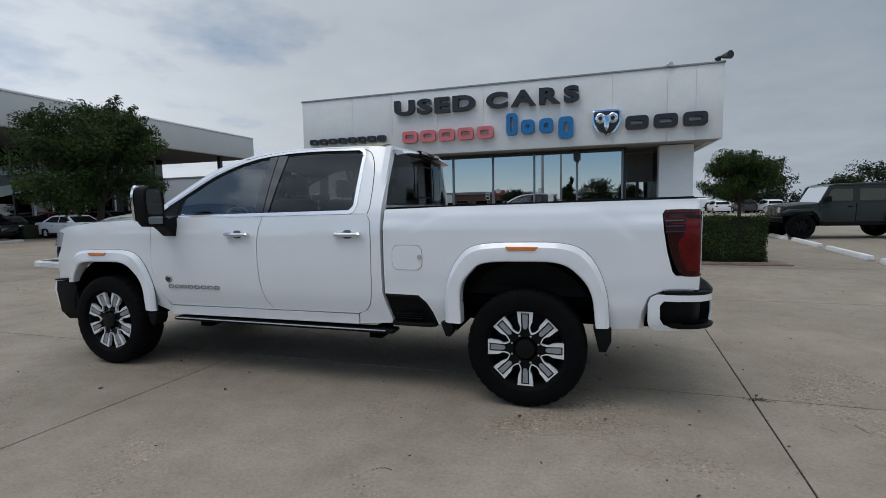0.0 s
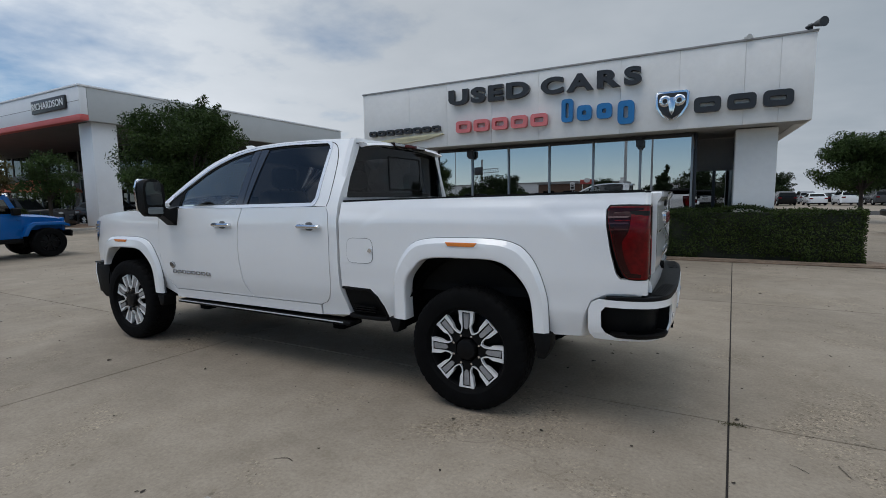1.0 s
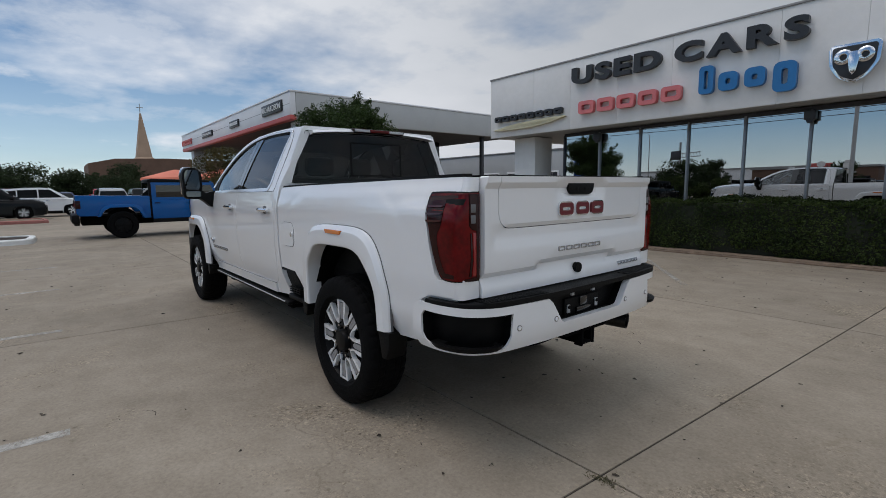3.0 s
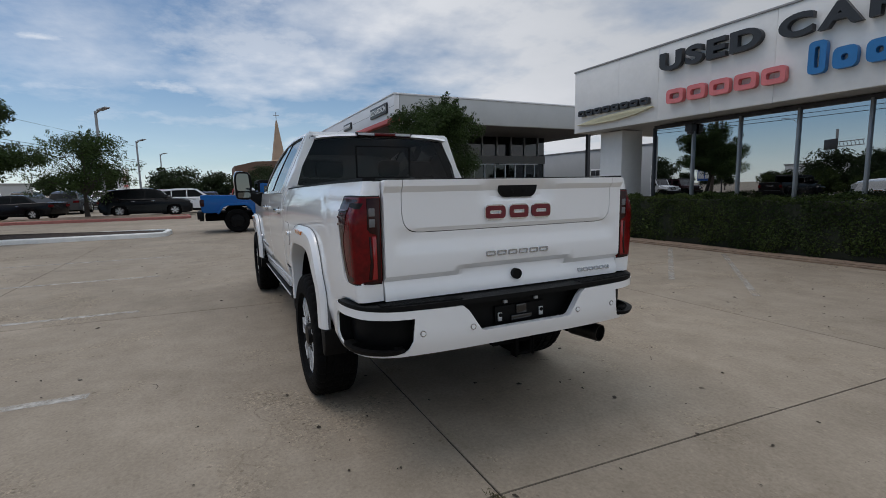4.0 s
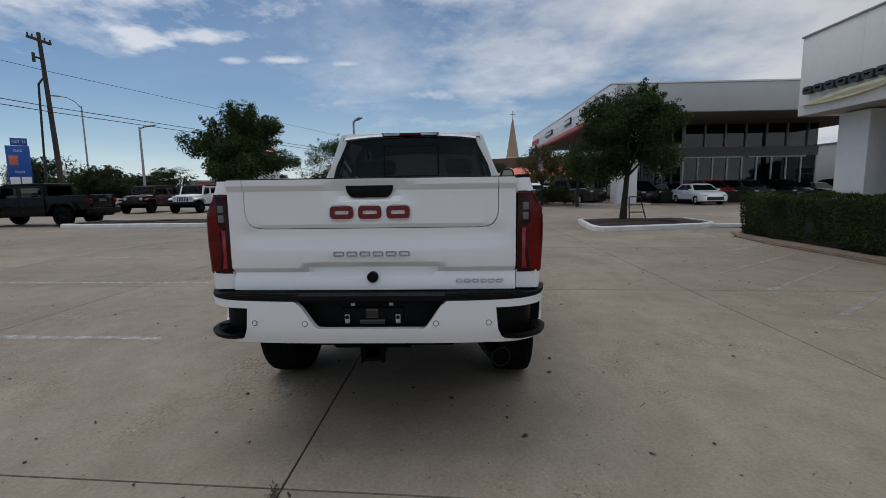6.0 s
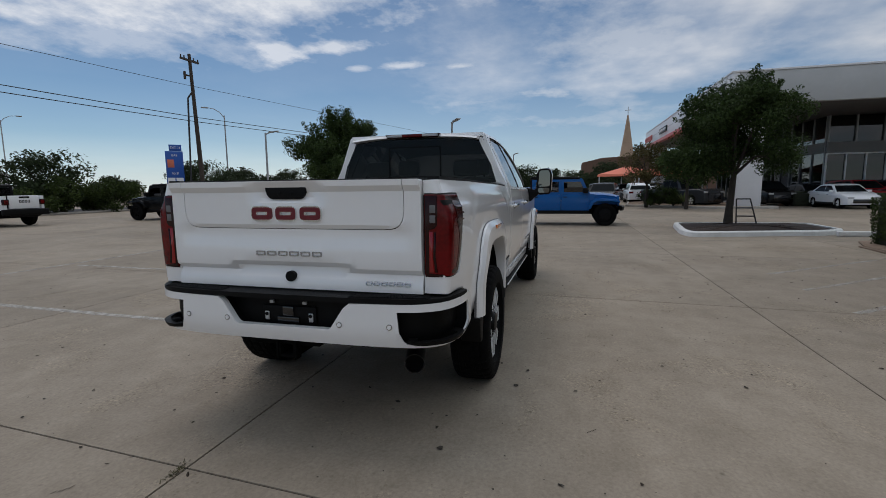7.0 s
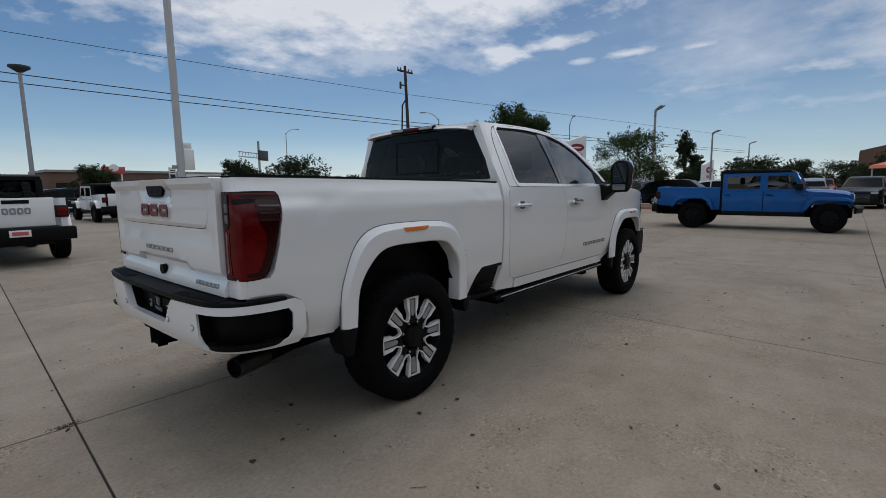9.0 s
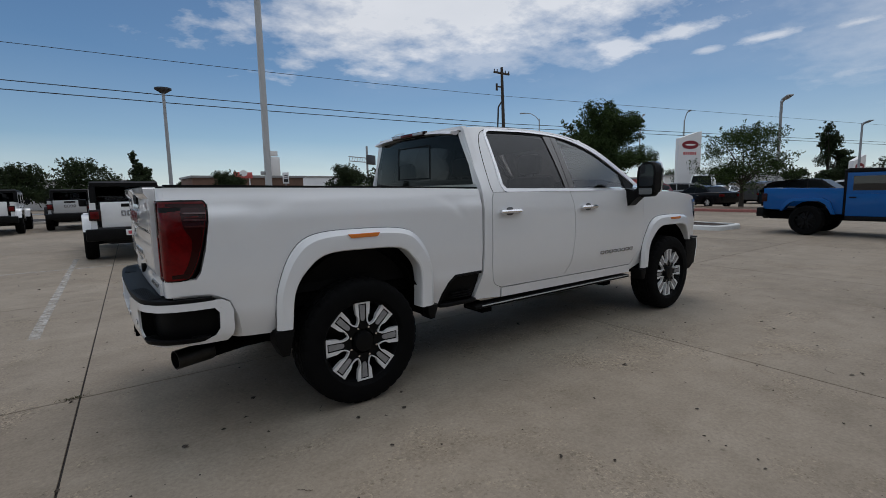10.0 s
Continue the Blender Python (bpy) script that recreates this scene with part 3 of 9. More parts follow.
def build_pickup():
    T = thing("pickup_truck", "white crew cab heavy-duty pickup truck parked on concrete", "pickup truck")
    W, B = M["paint_white"], M["black_plastic"]
    arch_in, arch_out = smooth_line(ARCH_IN, 5), smooth_line(ARCH_OUT, 5)
    front_in = [(x - 4.035, z - 0.065 * sstep(0.6, 0.9, z) - 0.06 * sstep(0.9, 0.6, z)) for x, z in arch_in]
    front_out = [(x - 4.035, z - 0.085 * sstep(0.6, 0.9, z) - 0.07 * sstep(0.9, 0.6, z)) for x, z in arch_out]
    cut = next(i for i, p in enumerate(front_in) if p[1] > 0.78)     # the flare ends on the bumper
    front_in, front_out = front_in[cut:], front_out[cut:]

    for s in (-1, 1):
        low = lambda x, z, d, s=s: (x, s * (side_y(x, z) - d), z)
        up = lambda x, z, d, s=s: (x, s * (cab_y(x, z) - d), z)
        # fender
        mid = lambda u, v, k: tuple(a + (b - a) * k for a, b in zip(u, v))
        f_arch = [mid(a, b, 0.35) for a, b in zip(front_in, front_out)]
        r_arch = [mid(a, b, 0.35) for a, b in zip(arch_in, arch_out)]
        bm = bmesh.new()
        panel(bm, [(-4.66, 0.822), (-4.865, 0.812), (-4.857, 0.92), (-4.842, 1.03), (-4.775, 1.10), (-4.715, 1.20), (-4.672, 1.285), (-4.76, 1.292), (-4.745, 1.318), (-4.56, 1.352), (-4.2, 1.385), (-3.475, 1.42), (-3.463, 1.33), (-3.475, 1.1), (-3.48, 0.93), (-3.42, 0.74), (-3.33, 0.60), (-3.31, 0.53)] + f_arch[::-1][1:], low, 0.05)
        part("front_fender", bm, W, T)
        # doors
        split = smooth_line([(-2.236, 1.425), (-2.285, 1.25), (-2.297, 1.05), (-2.285, 0.85), (-2.25, 0.72), (-2.185, 0.615)], 4)
        edge = smooth_line([(-3.462, 1.42), (-3.458, 1.3), (-3.472, 1.1), (-3.472, 0.93), (-3.415, 0.745), (-3.315, 0.61)], 4)
        bm = bmesh.new()
        panel(bm, edge + split[::-1], low, 0.05)
        fd = part("front_door", bm, W, T)
        rear = smooth_line([(-1.255, 1.43), (-1.222, 1.33), (-1.222, 1.0), (-1.235, 0.76), (-1.28, 0.66), (-1.36, 0.62)], 4)
        bm = bmesh.new()
        panel(bm, [(x + 0.008, z) for x, z in split] + rear[::-1], low, 0.05)
        rd = part("rear_door", bm, W, T)
        # rocker
        bm = bmesh.new()
        panel(bm, [(-3.31, 0.52), (-3.31, 0.603), (-1.363, 0.612), (-1.368, 0.53)], lambda x, z, d, s=s: (x, s * (side_y(x, z) - d + 0.012), z), 0.06)
        part("rocker_panel", bm, W, T)
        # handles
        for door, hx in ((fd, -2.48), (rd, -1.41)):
            bm = bmesh.new()
            bar = [(-0.118, 0.012), (-0.10, 0.021), (-0.03, 0.018), (0.05, 0.017), (0.09, 0.020), (0.112, 0.018), (0.118, 0.010)]
            loft(bm, [[(hx + u, s * (0.972 + o), 1.270 + h * w_) for w_, o in ((-0.7, 0.0), (-1.0, 0.014), (-0.6, 0.030), (0.1, 0.034), (0.8, 0.026), (1.0, 0.012), (0.7, 0.0))] for u, h in bar])
            box(bm, hx - 0.115, hx - 0.075, s * 0.985, s * 0.94, 1.256, 1.286, 0.006)
            box(bm, hx + 0.06, hx + 0.115, s * 0.985, s * 0.94, 1.256, 1.286, 0.006)
            part("door_handle", bm, M["chrome"], door, "chrome pull handle")
            # dark plate stands in for the shaded cup behind the handle
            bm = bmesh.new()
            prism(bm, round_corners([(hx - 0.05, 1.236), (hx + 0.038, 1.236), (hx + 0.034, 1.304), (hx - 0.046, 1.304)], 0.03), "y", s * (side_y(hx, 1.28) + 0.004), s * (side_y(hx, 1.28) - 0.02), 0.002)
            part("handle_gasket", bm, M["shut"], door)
        # upper cab: rail over the windows, pillars
        top = [(-3.42, 1.475), (-3.10, 1.655), (-2.84, 1.80), (-2.55, 1.905), (-2.28, 1.955), (-1.9, 1.975), (-1.42, 1.965)]
        roof = [(-3.52, 1.475), (-3.15, 1.70), (-2.86, 1.86), (-2.56, 1.955), (-2.28, 1.995), (-1.9, 2.01), (-1.4, 2.0), (-1.2, 1.985), (-1.12, 1.94)]
        top, roof = smooth_line(top, 4), smooth_line(roof, 4)
        bm = bmesh.new()
        whole = lambda x, z, d, s=s: (x, s * ((side_y(x, z) if z < 1.425 else min(side_y(x, 1.425), cab_y(x, z))) - d), z)
        panel(bm, top + [(-1.365, 1.93), (-1.345, 1.85), (-1.345, 1.52), (-1.37, 1.465), (-1.39, 1.434), (-1.262, 1.433)] + [(x + 0.008, z) for x, z in rear[1:-1]] + [(-1.355, 0.612), (-1.36, 0.53), (-1.06, 0.555), (-1.10, 0.70), (-1.13, 0.80), (-1.132, 1.30), (-1.13, 1.50)] + roof[::-1], whole, 0.05)
        panel_seam = smooth_line([(-1.247, 1.43), (-1.232, 1.50), (-1.236, 1.70), (-1.262, 1.86), (-1.33, 1.955), (-1.50, 1.985), (-1.9, 1.994), (-2.28, 1.977), (-2.56, 1.934)], 4)
        part("cab_side_frame", bm, W, T)
        bm = bmesh.new()
        seam = lambda x, z, d, s=s: (x, s * (cab_y(x, z) + 0.0012 - d), z)
        for p, q in zip(panel_seam, panel_seam[1:]):
            t = (Vector(q) - Vector(p)).normalized() * 0.0028
            panel(bm, [(p[0] - t.y, p[1] + t.x), (q[0] - t.y, q[1] + t.x), (q[0] + t.y, q[1] - t.x), (p[0] + t.y, p[1] - t.x)], seam, 0.004, 9.0)
        part("door_frame_gap", bm, M["joint"], rd)
        # chrome belt trim and window surround
        bm = bmesh.new()
        panel(bm, [(-3.43, 1.414), (-3.43, 1.438), (-1.41, 1.463), (-1.378, 1.50), (-1.372, 1.91), (-1.344, 1.915), (-1.344, 1.505), (-1.37, 1.448), (-1.40, 1.433)], lambda x, z, d, s=s: (x, s * (cab_y(x, z) + 0.006 - d), z), 0.03)
        edge_top = [(x, z) for x, z in top if z > 1.50]
        panel(bm, [(x, z + 0.001) for x, z in edge_top] + [(-1.385, 1.950), (-1.371, 1.917), (-1.345, 1.917), (-1.352, 1.955), (-1.385, 1.980)] + [(x - 0.012, z + 0.020) for x, z in edge_top[::-1]], lambda x, z, d, s=s: (x, s * (cab_y(x, z) + 0.005 - d), z), 0.02)
        part("window_trim", bm, M["bright_trim"], T, "bright chrome strip round the side windows")
        # panes
        up_in = lambda x, z, d, s=s: (x, s * (cab_y(x, z) - 0.014 - d), z)
        wt = [(x + 0.012, z - 0.018) for x, z in top]
        kf = [p for p in wt if p[0] < -2.30]
        kr = [p for p in wt if p[0] > -2.13]
        bm = bmesh.new()
        panel(bm, [(-3.40, 1.44)] + kf + [(-2.295, 1.93), (-2.325, 1.445)], up_in, 0.004)
        part("front_window", bm, M["tint_light"], fd, "lightly tinted front side window").visible_shadow = False
        bm = bmesh.new()
        panel(bm, [(-2.20, 1.447), (-2.125, 1.945)] + kr + [(-1.37, 1.92), (-1.362, 1.52), (-1.40, 1.465)], up_in, 0.004)
        part("rear_window", bm, M["tint_mid"], rd, "dark tinted rear side window")
        # black frames: B pillar, edges
        bm = bmesh.new()
        panel(bm, [(-2.33, 1.445), (-2.305, 1.94), (-2.225, 1.955), (-2.245, 1.445)], lambda x, z, d, s=s: (x, s * (cab_y(x, z) - 0.006 - d), z), 0.03)
        panel(bm, [(-2.237, 1.445), (-2.217, 1.955), (-2.12, 1.95), (-2.19, 1.447)], lambda x, z, d, s=s: (x, s * (cab_y(x, z) - 0.006 - d), z), 0.03)
        part("centre_pillar", bm, M["pillar_gloss"], T, "gloss black centre pillar")
        bm = bmesh.new()
        fr = lambda x, z, d, s=s: (x, s * (cab_y(x, z) - 0.009 - d), z)
        band = [(x, z) for x, z in top]
        inner = [(x + 0.013, z - 0.020) for x, z in top]
        panel(bm, band + inner[::-1], fr, 0.02)
        panel(bm, [(-3.40, 1.440), (-3.22, 1.44), (-3.20, 1.575), (-3.28, 1.55)], fr, 0.02)
        panel(bm, [(-1.385, 1.47), (-1.362, 1.51), (-1.362, 1.92), (-1.385, 1.92), (-1.388, 1.52)], fr, 0.02)
        panel(bm, [(-3.20, 1.44), (-3.19, 1.44), (-3.17, 1.59), (-3.195, 1.575)], fr, 0.03)
        part("window_seal", bm, B, T)
        # bed side
        bm = bmesh.new()
        arch = r_arch
        panel(bm, [(-1.105, 0.80), (-1.105, 1.462), (-0.6, 1.475), (0.6, 1.492), (1.108, 1.498), (1.112, 1.426), (0.935, 1.422), (0.902, 1.402), (0.908, 1.30), (0.932, 1.15), (0.966, 1.02), (0.99, 0.988), (1.105, 0.988), (1.108, 0.905), (0.92, 0.897), (0.825, 0.848), (0.782, 0.74), (0.762, 0.61), (0.60, 0.60)] + arch[::-1][1:-1] + [(-0.545, 0.60), (-0.60, 0.565), (-0.68, 0.56), (-0.715, 0.66), (-0.76, 0.74), (-0.825, 0.795)], low, 0.05, 0.022)
        bed = part("bed_side", bm, W, T)
        # the edge turned in beside the bumper
        bm = bmesh.new()
        ln = smooth_line([(1.108, 0.905), (0.92, 0.897), (0.825, 0.848), (0.782, 0.74), (0.762, 0.612)], 5)
        rings = []
        for i, (x, z) in enumerate(ln):
            p, q = Vector(ln[max(i - 1, 0)]), Vector(ln[min(i + 1, len(ln) - 1)])
            t = (q - p).normalized()
            y = side_y(x, z)
            rings.append([(x - t.y * k, s * (y - d), z + t.x * k) for k, d in ((0.0, 0.0005), (0.008, 0.004), (0.022, 0.020), (0.040, 0.055), (0.050, 0.11))])
        loft(bm, rings, closed=False, caps=False)
        part("bed_return", bm, W, bed)
        bm = bmesh.new()
        loft(bm, [[(x, s * side_y(x, 1.49), 1.455 + 0.0165 * (x + 1.1)), (x, s * (side_y(x, 1.49) - 0.004), 1.478 + 0.0165 * (x + 1.1)), (x, s * 0.80, 1.478 + 0.0165 * (x + 1.1)), (x, s * 0.80, 1.44 + 0.0165 * (x + 1.1))] for x in [-1.1 + 0.1 * i for i in range(23)]], True)
        part("bed_rail_cap", bm, B, T, "black plastic cap along the bed rail")
        bm = bmesh.new()
        box(bm, -1.10, 1.12, s * 0.80, s * 0.74, 0.85, 1.46, 0.01)
        part("bed_inner_wall", bm, B, T)
        # fuel door on the driver's side
        if s < 0:
            bm = bmesh.new()
            fo = lambda x, z, d: (x, -(side_y(x, z) + 0.004 - d), z)
            panel(bm, round_corners([(-1.03, 0.995), (-0.785, 0.995), (-0.785, 1.185), (-1.03, 1.185)], 0.06), fo, 0.02)
            fu = part("fuel_door", bm, W, bed)
            bm = bmesh.new()
            fo2 = lambda x, z, d: (x, -(side_y(x, z) + 0.0015 - d), z)
            panel(bm, round_corners([(-1.033, 0.992), (-0.782, 0.992), (-0.782, 1.188), (-1.033, 1.188)], 0.062), fo2, 0.004)
            part("shut_line", bm, M["shut"], bed)
            bm = bmesh.new()
            rod(bm, (-0.80, -0.955, 1.095), (-0.80, -0.985, 1.095), 0.018, n=16)
            part("fuel_door_latch", bm, M["chrome"], fu)
        # step vent ahead of the rear wheel
        bm = bmesh.new()
        vn = lambda x, z, d, s=s: (x, s * (side_y(x, z) - 0.03 - d), z)
        panel(bm, [(-1.105, 0.79), (-0.835, 0.788), (-0.775, 0.74), (-0.725, 0.655), (-0.69, 0.555), (-1.04, 0.545), (-1.07, 0.62)], vn, 0.05)
        for k in range(3):
            box(bm, -1.02, -0.80, s * 0.93, s * 0.90, 0.60 + 0.018 * k, 0.608 + 0.018 * k, 0.002)
        ss = part("side_step", bm, B, T, "black side step in front of the rear wheel")
        bm = bmesh.new()
        rim = [(-1.10, 0.786), (-0.838, 0.784), (-0.780, 0.738), (-0.730, 0.655), (-0.698, 0.560)]
        for p, q in zip(rim, rim[1:]):
            rod(bm, (p[0], s * (side_y(*p) - 0.006), p[1]), (q[0], s * (side_y(*q) - 0.006), q[1]), 0.011, n=8)
        part("step_rim", bm, B, ss)
        bm = bmesh.new()
        prism(bm, [(-1.075, s * 0.80), (-1.065, s * 0.918), (-1.03, s * 0.935), (-0.75, s * 0.935), (-0.70, s * 0.915), (-0.69, s * 0.80)], "z", 0.540, 0.572, 0.008)
        part("step_ledge", bm, B, ss)
        # flares
        for ins, outs, amber in ((front_in, front_out, -4.10), (arch_in, arch_out, -0.02)):
            bm = bmesh.new()
            prof = [(1.0, -0.01), (1.0, 0.013), (0.985, 0.019), (0.74, 0.041), (0.14, 0.050), (0.04, 0.047), (0.0, 0.038), (0.0, -0.06)]
            rings = []
            for a, b in zip(ins, outs):
                ring = []
                for k, out in prof:
                    x, z = a[0] + (b[0] - a[0]) * k, a[1] + (b[1] - a[1]) * k
                    ring.append((x, s * (max(side_y(x, max(z, 0.78)), 0.90) + out), z))
                rings.append(ring)
            loft(bm, rings, closed=False, caps=False)
            fl = part("fender_flare", bm, W, T, angle=19)
            bm = bmesh.new()
            rings = []
            for a, b in zip(ins, outs):
                ring = []
                for k, out in ((0.99, 0.0055), (1.022, 0.0050), (1.022, -0.01), (0.99, -0.01)):
                    x, z = a[0] + (b[0] - a[0]) * k, a[1] + (b[1] - a[1]) * k
                    ring.append((x, s * (max(side_y(x, max(z, 0.78)), 0.90) + out), z))
                rings.append(ring)
            loft(bm, rings)
            part("flare_seam", bm, M["shut"], fl, "dark seam behind the flare's edge")
            bm = bmesh.new()
            za = max(o[1] for o in outs) - 0.040
            prism(bm, [(amber - 0.118, za + 0.010), (amber + 0.118, za + 0.010), (amber + 0.096, za - 0.017), (amber - 0.096, za - 0.017)], "y", s * 0.99, s * 1.016, 0.003)
            part("marker_lamp", bm, M["amber"], fl, "orange side marker lamp")
        # arch liners
        for cx in (-4.035, 0.0):
            bm = bmesh.new()
            pts = [(cx + 0.53 * math.cos(a), 0.52 + 0.56 * math.sin(a) * (1.0 if cx == 0 else 0.94)) for a in [math.pi * i / 14 for i in range(15)]]
            loft(bm, [[(x, s * y, z) for y in (0.93, 0.45)] for x, z in pts], closed=False, caps=False)
            prism(bm, pts, "y", s * 0.47, s * 0.45)
            part("wheel_liner", bm, M["underbody"], T)
        # mud flaps
        for x0, z0, w, h in ((0.52, 0.62, 0.07, 0.17), (-0.59, 0.60, 0.05, 0.11), (-3.50, 0.54, 0.06, 0.12)):
            bm = bmesh.new()
            prism(bm, [(x0 - 0.05, z0 - 0.004), (x0 + w, z0 - 0.004), (x0 + w, z0 - h * 0.55), (x0 + w * 0.5, z0 - h), (x0 - 0.01, z0 - h)], "y", s * 0.85, s * 0.985, 0.008)
            part("mud_flap", bm, B, T)
        # running board
        bm = bmesh.new()
        box(bm, -3.28, -1.05, s * 0.80, s * 0.938, 0.468, 0.500, 0.012)
        rb = part("running_board", bm, B, T, "black powered running board")
        bm = bmesh.new()
        box(bm, -3.26, -1.12, s * 0.933, s * 0.944, 0.488, 0.497, 0.003)
        part("step_trim", bm, M["alu"], rb)
        for bx in (-3.0, -1.25):
            bm = bmesh.new()
            box(bm, bx - 0.06, bx + 0.06, s * 0.60, s * 0.85, 0.40, 0.47, 0.01)
            part("step_bracket", bm, M["underbody"], rb)
        # name plates kept as small plain bars
        block_word("name_plate", 8, -3.30, -2.71, 0.775, 0.808, fd, M["badge_grey"], 0.006, 0.28, where=lambda u, v, d, s=s: (u, s * (side_y(u, v) + 0.007 - d), v))
        if s < 0:
            bm = bmesh.new()
            rod(bm, (-3.28, -0.955, 0.86), (-3.28, -0.972, 0.855), 0.034, n=20)
            part("round_badge", bm, M["badge_grey"], fd)
            bm = bmesh.new()
            rod(bm, (-3.28, -0.97, 0.86), (-3.28, -0.976, 0.857), 0.022, n=20)
            part("badge_centre", bm, M["black_gloss"], fd)
        # tow mirror
        bm = bmesh.new()
        prism(bm, round_corners([(s * 1.07, 1.345), (s * 1.255, 1.355), (s * 1.265, 1.62), (s * 1.24, 1.705), (s * 1.085, 1.70), (s * 1.06, 1.60)], 0.045), "x", -3.27, -3.165, 0.03)
        mi = part("tow_mirror", bm, B, T, "large black tow mirror with chrome cap")
        bm = bmesh.new()
        prism(bm, round_corners([(s * 1.085, 1.455), (s * 1.24, 1.46), (s * 1.245, 1.62), (s * 1.225, 1.68), (s * 1.10, 1.675)], 0.03), "x", -3.168, -3.160)
        part("mirror_glass", bm, M["mirror_glass"], mi)
        bm = bmesh.new()
        prism(bm, round_corners([(s * 1.085, 1.375), (s * 1.235, 1.375), (s * 1.235, 1.44), (s * 1.085, 1.44)], 0.02), "x", -3.168, -3.160)
        part("lower_mirror_glass", bm, M["mirror_glass"], mi)
        bm = bmesh.new()
        prism(bm, round_corners([(s * 1.225, 1.40), (s * 1.262, 1.40), (s * 1.274, 1.62), (s * 1.248, 1.708), (s * 1.15, 1.712), (s * 1.15, 1.69), (s * 1.225, 1.66)], 0.02), "x", -3.302, -3.274, 0.008)
        part("mirror_cap", bm, M["chrome"], mi)
        bm = bmesh.new()
        loft(bm, [[(-3.29 + a, s * y, z + b) for a, b in ((0, -h), (0.13, -h), (0.14, 0), (0.13, h), (0, h))] for y, z, h in ((1.085, 1.40, 0.05), (1.03, 1.36, 0.055), (0.985, 1.345, 0.085), (0.93, 1.345, 0.095))])
        part("mirror_arm", bm, B, mi)

        # tail lamp: wraps from the side to the rear
        def lamp_front(z):
            t = min(max((z - 0.988) / 0.436, 0.0), 1.0)
            return 0.984 - 0.082 * t + 0.045 * (1 - t) ** 5 + 0.030 * max(0.0, (t - 0.88) / 0.12) ** 2.5 + 0.03 * max(0.0, (0.05 - t) / 0.05) ** 2

        def lamp_y(x, z):
            t = min(max((z - 0.988) / 0.436, 0.0), 1.0)
            q = min(max((x - lamp_front(z)) / (1.11 - lamp_front(z)), 0.0), 1.0)
            return side_y(x, z) + 0.003 + 0.002 * math.sin(math.pi * q) + 0.010 * math.sin(math.pi * t) * q

        def lamp_rings(grow, proud):
            rings = []
            for t in (0, 0.012, 0.03, 0.06, 0.12, 0.2, 0.3, 0.4, 0.5, 0.6, 0.7, 0.8, 0.88, 0.92, 0.95, 0.975, 0.99, 1.0):
                z = 0.988 + 0.436 * t
                sh = 0.005 if t in (0, 1.0) else 0.0
                xf = lamp_front(z) - grow
                zz = z + grow * (2 * t - 1)
                ring = [(xf + sh, s * 0.80, zz), (xf + sh, s * (lamp_y(xf, z) + proud - sh), zz)]
                for q in (0.15, 0.3, 0.55, 0.8):
                    x = xf + (1.108 - xf) * q
                    ring.append((x, s * (lamp_y(x, z) + proud - sh), zz))
                y = lamp_y(1.11, z) + proud
                ring += [(1.112 - sh, s * (y - sh), zz), (1.127 - sh, s * (y - 0.007 - sh), zz), (1.138 - sh, s * (y - 0.022), zz), (1.146 + proud - sh, s * 0.84, zz), (1.146 + proud - sh, s * 0.795, zz), (1.05, s * 0.79, zz)]
                rings.append(ring)
            return rings
        bm = bmesh.new()
        loft(bm, lamp_rings(0.0, 0.0))
        tl = part("tail_lamp", bm, M["tail_red"], T, "red tail lamp with smoked edges", angle=60)
        bm = bmesh.new()
        loft(bm, lamp_rings(0.006, -0.0022))
        part("lamp_seal", bm, B, tl, "black seal round the lamp", angle=60)
        # smoked front band, deep upper field, ribs
        over = lambda o: (lambda x, z, d: (x, s * (lamp_y(x, z) + o - d), z))
        zs = [1.000 + 0.408 * k / 14 for k in range(15)]
        bm = bmesh.new()
        panel(bm, [(lamp_front(z) + 0.004, z) for z in zs] + [(1.106, 1.410), (1.106, 1.397)] + [(lamp_front(z) + 0.026 + 0.014 * max(0.0, (z - 1.15) / 0.25), z) for z in reversed(zs[1:-1])] + [(1.106, 1.022), (1.106, 1.002)], over(0.0012), 0.005, 0.04)
        part("lamp_surround", bm, M["tail_dark"], tl)
        bm = bmesh.new()
        panel(bm, smooth_line([(0.945, 1.383), (0.990, 1.386), (1.036, 1.384), (1.040, 1.330), (1.030, 1.268), (1.000, 1.215), (1.004, 1.150), (1.026, 1.075), (1.052, 1.026)], 3) + [(1.016, 1.026), (0.978, 1.110), (0.955, 1.200), (0.946, 1.290)], over(0.0018), 0.005, 0.04)
        part("lamp_shade", bm, M["tail_deep"], tl)
        for zz in (1.278, 1.314, 1.350):
            bm = bmesh.new()
            panel(bm, [(0.918, zz), (1.022, zz + 0.003), (1.036, zz + 0.0075), (1.022, zz + 0.012), (0.916, zz + 0.010)], over(0.0060), 0.009, 0.04)
            part("lamp_rib", bm, M["tail_rib"], tl, "dark rib across the lamp")
        bm = bmesh.new()
        prism(bm, [(s * 0.797, 1.415), (s * 0.862, 1.415), (s * 0.862, 1.262), (s * 0.850, 1.245), (s * 0.816, 1.235), (s * 0.814, 1.004), (s * 0.89, 1.002), (s * 0.89, 0.990), (s * 0.80, 0.990)], "x", 1.128, 1.1485, 0.002)
        part("lamp_inner_edge", bm, M["tail_dark"], tl)
        bm = bmesh.new()
        prism(bm, [(s * 0.819, 1.228), (s * 0.842, 1.228), (s * 0.836, 1.09), (s * 0.846, 1.012), (s * 0.819, 1.012)], "x", 1.132, 1.1500, 0.002)
        part("lamp_light_bar", bm, M["tail_bright"], tl, "bright red light bar")
        bm = bmesh.new()
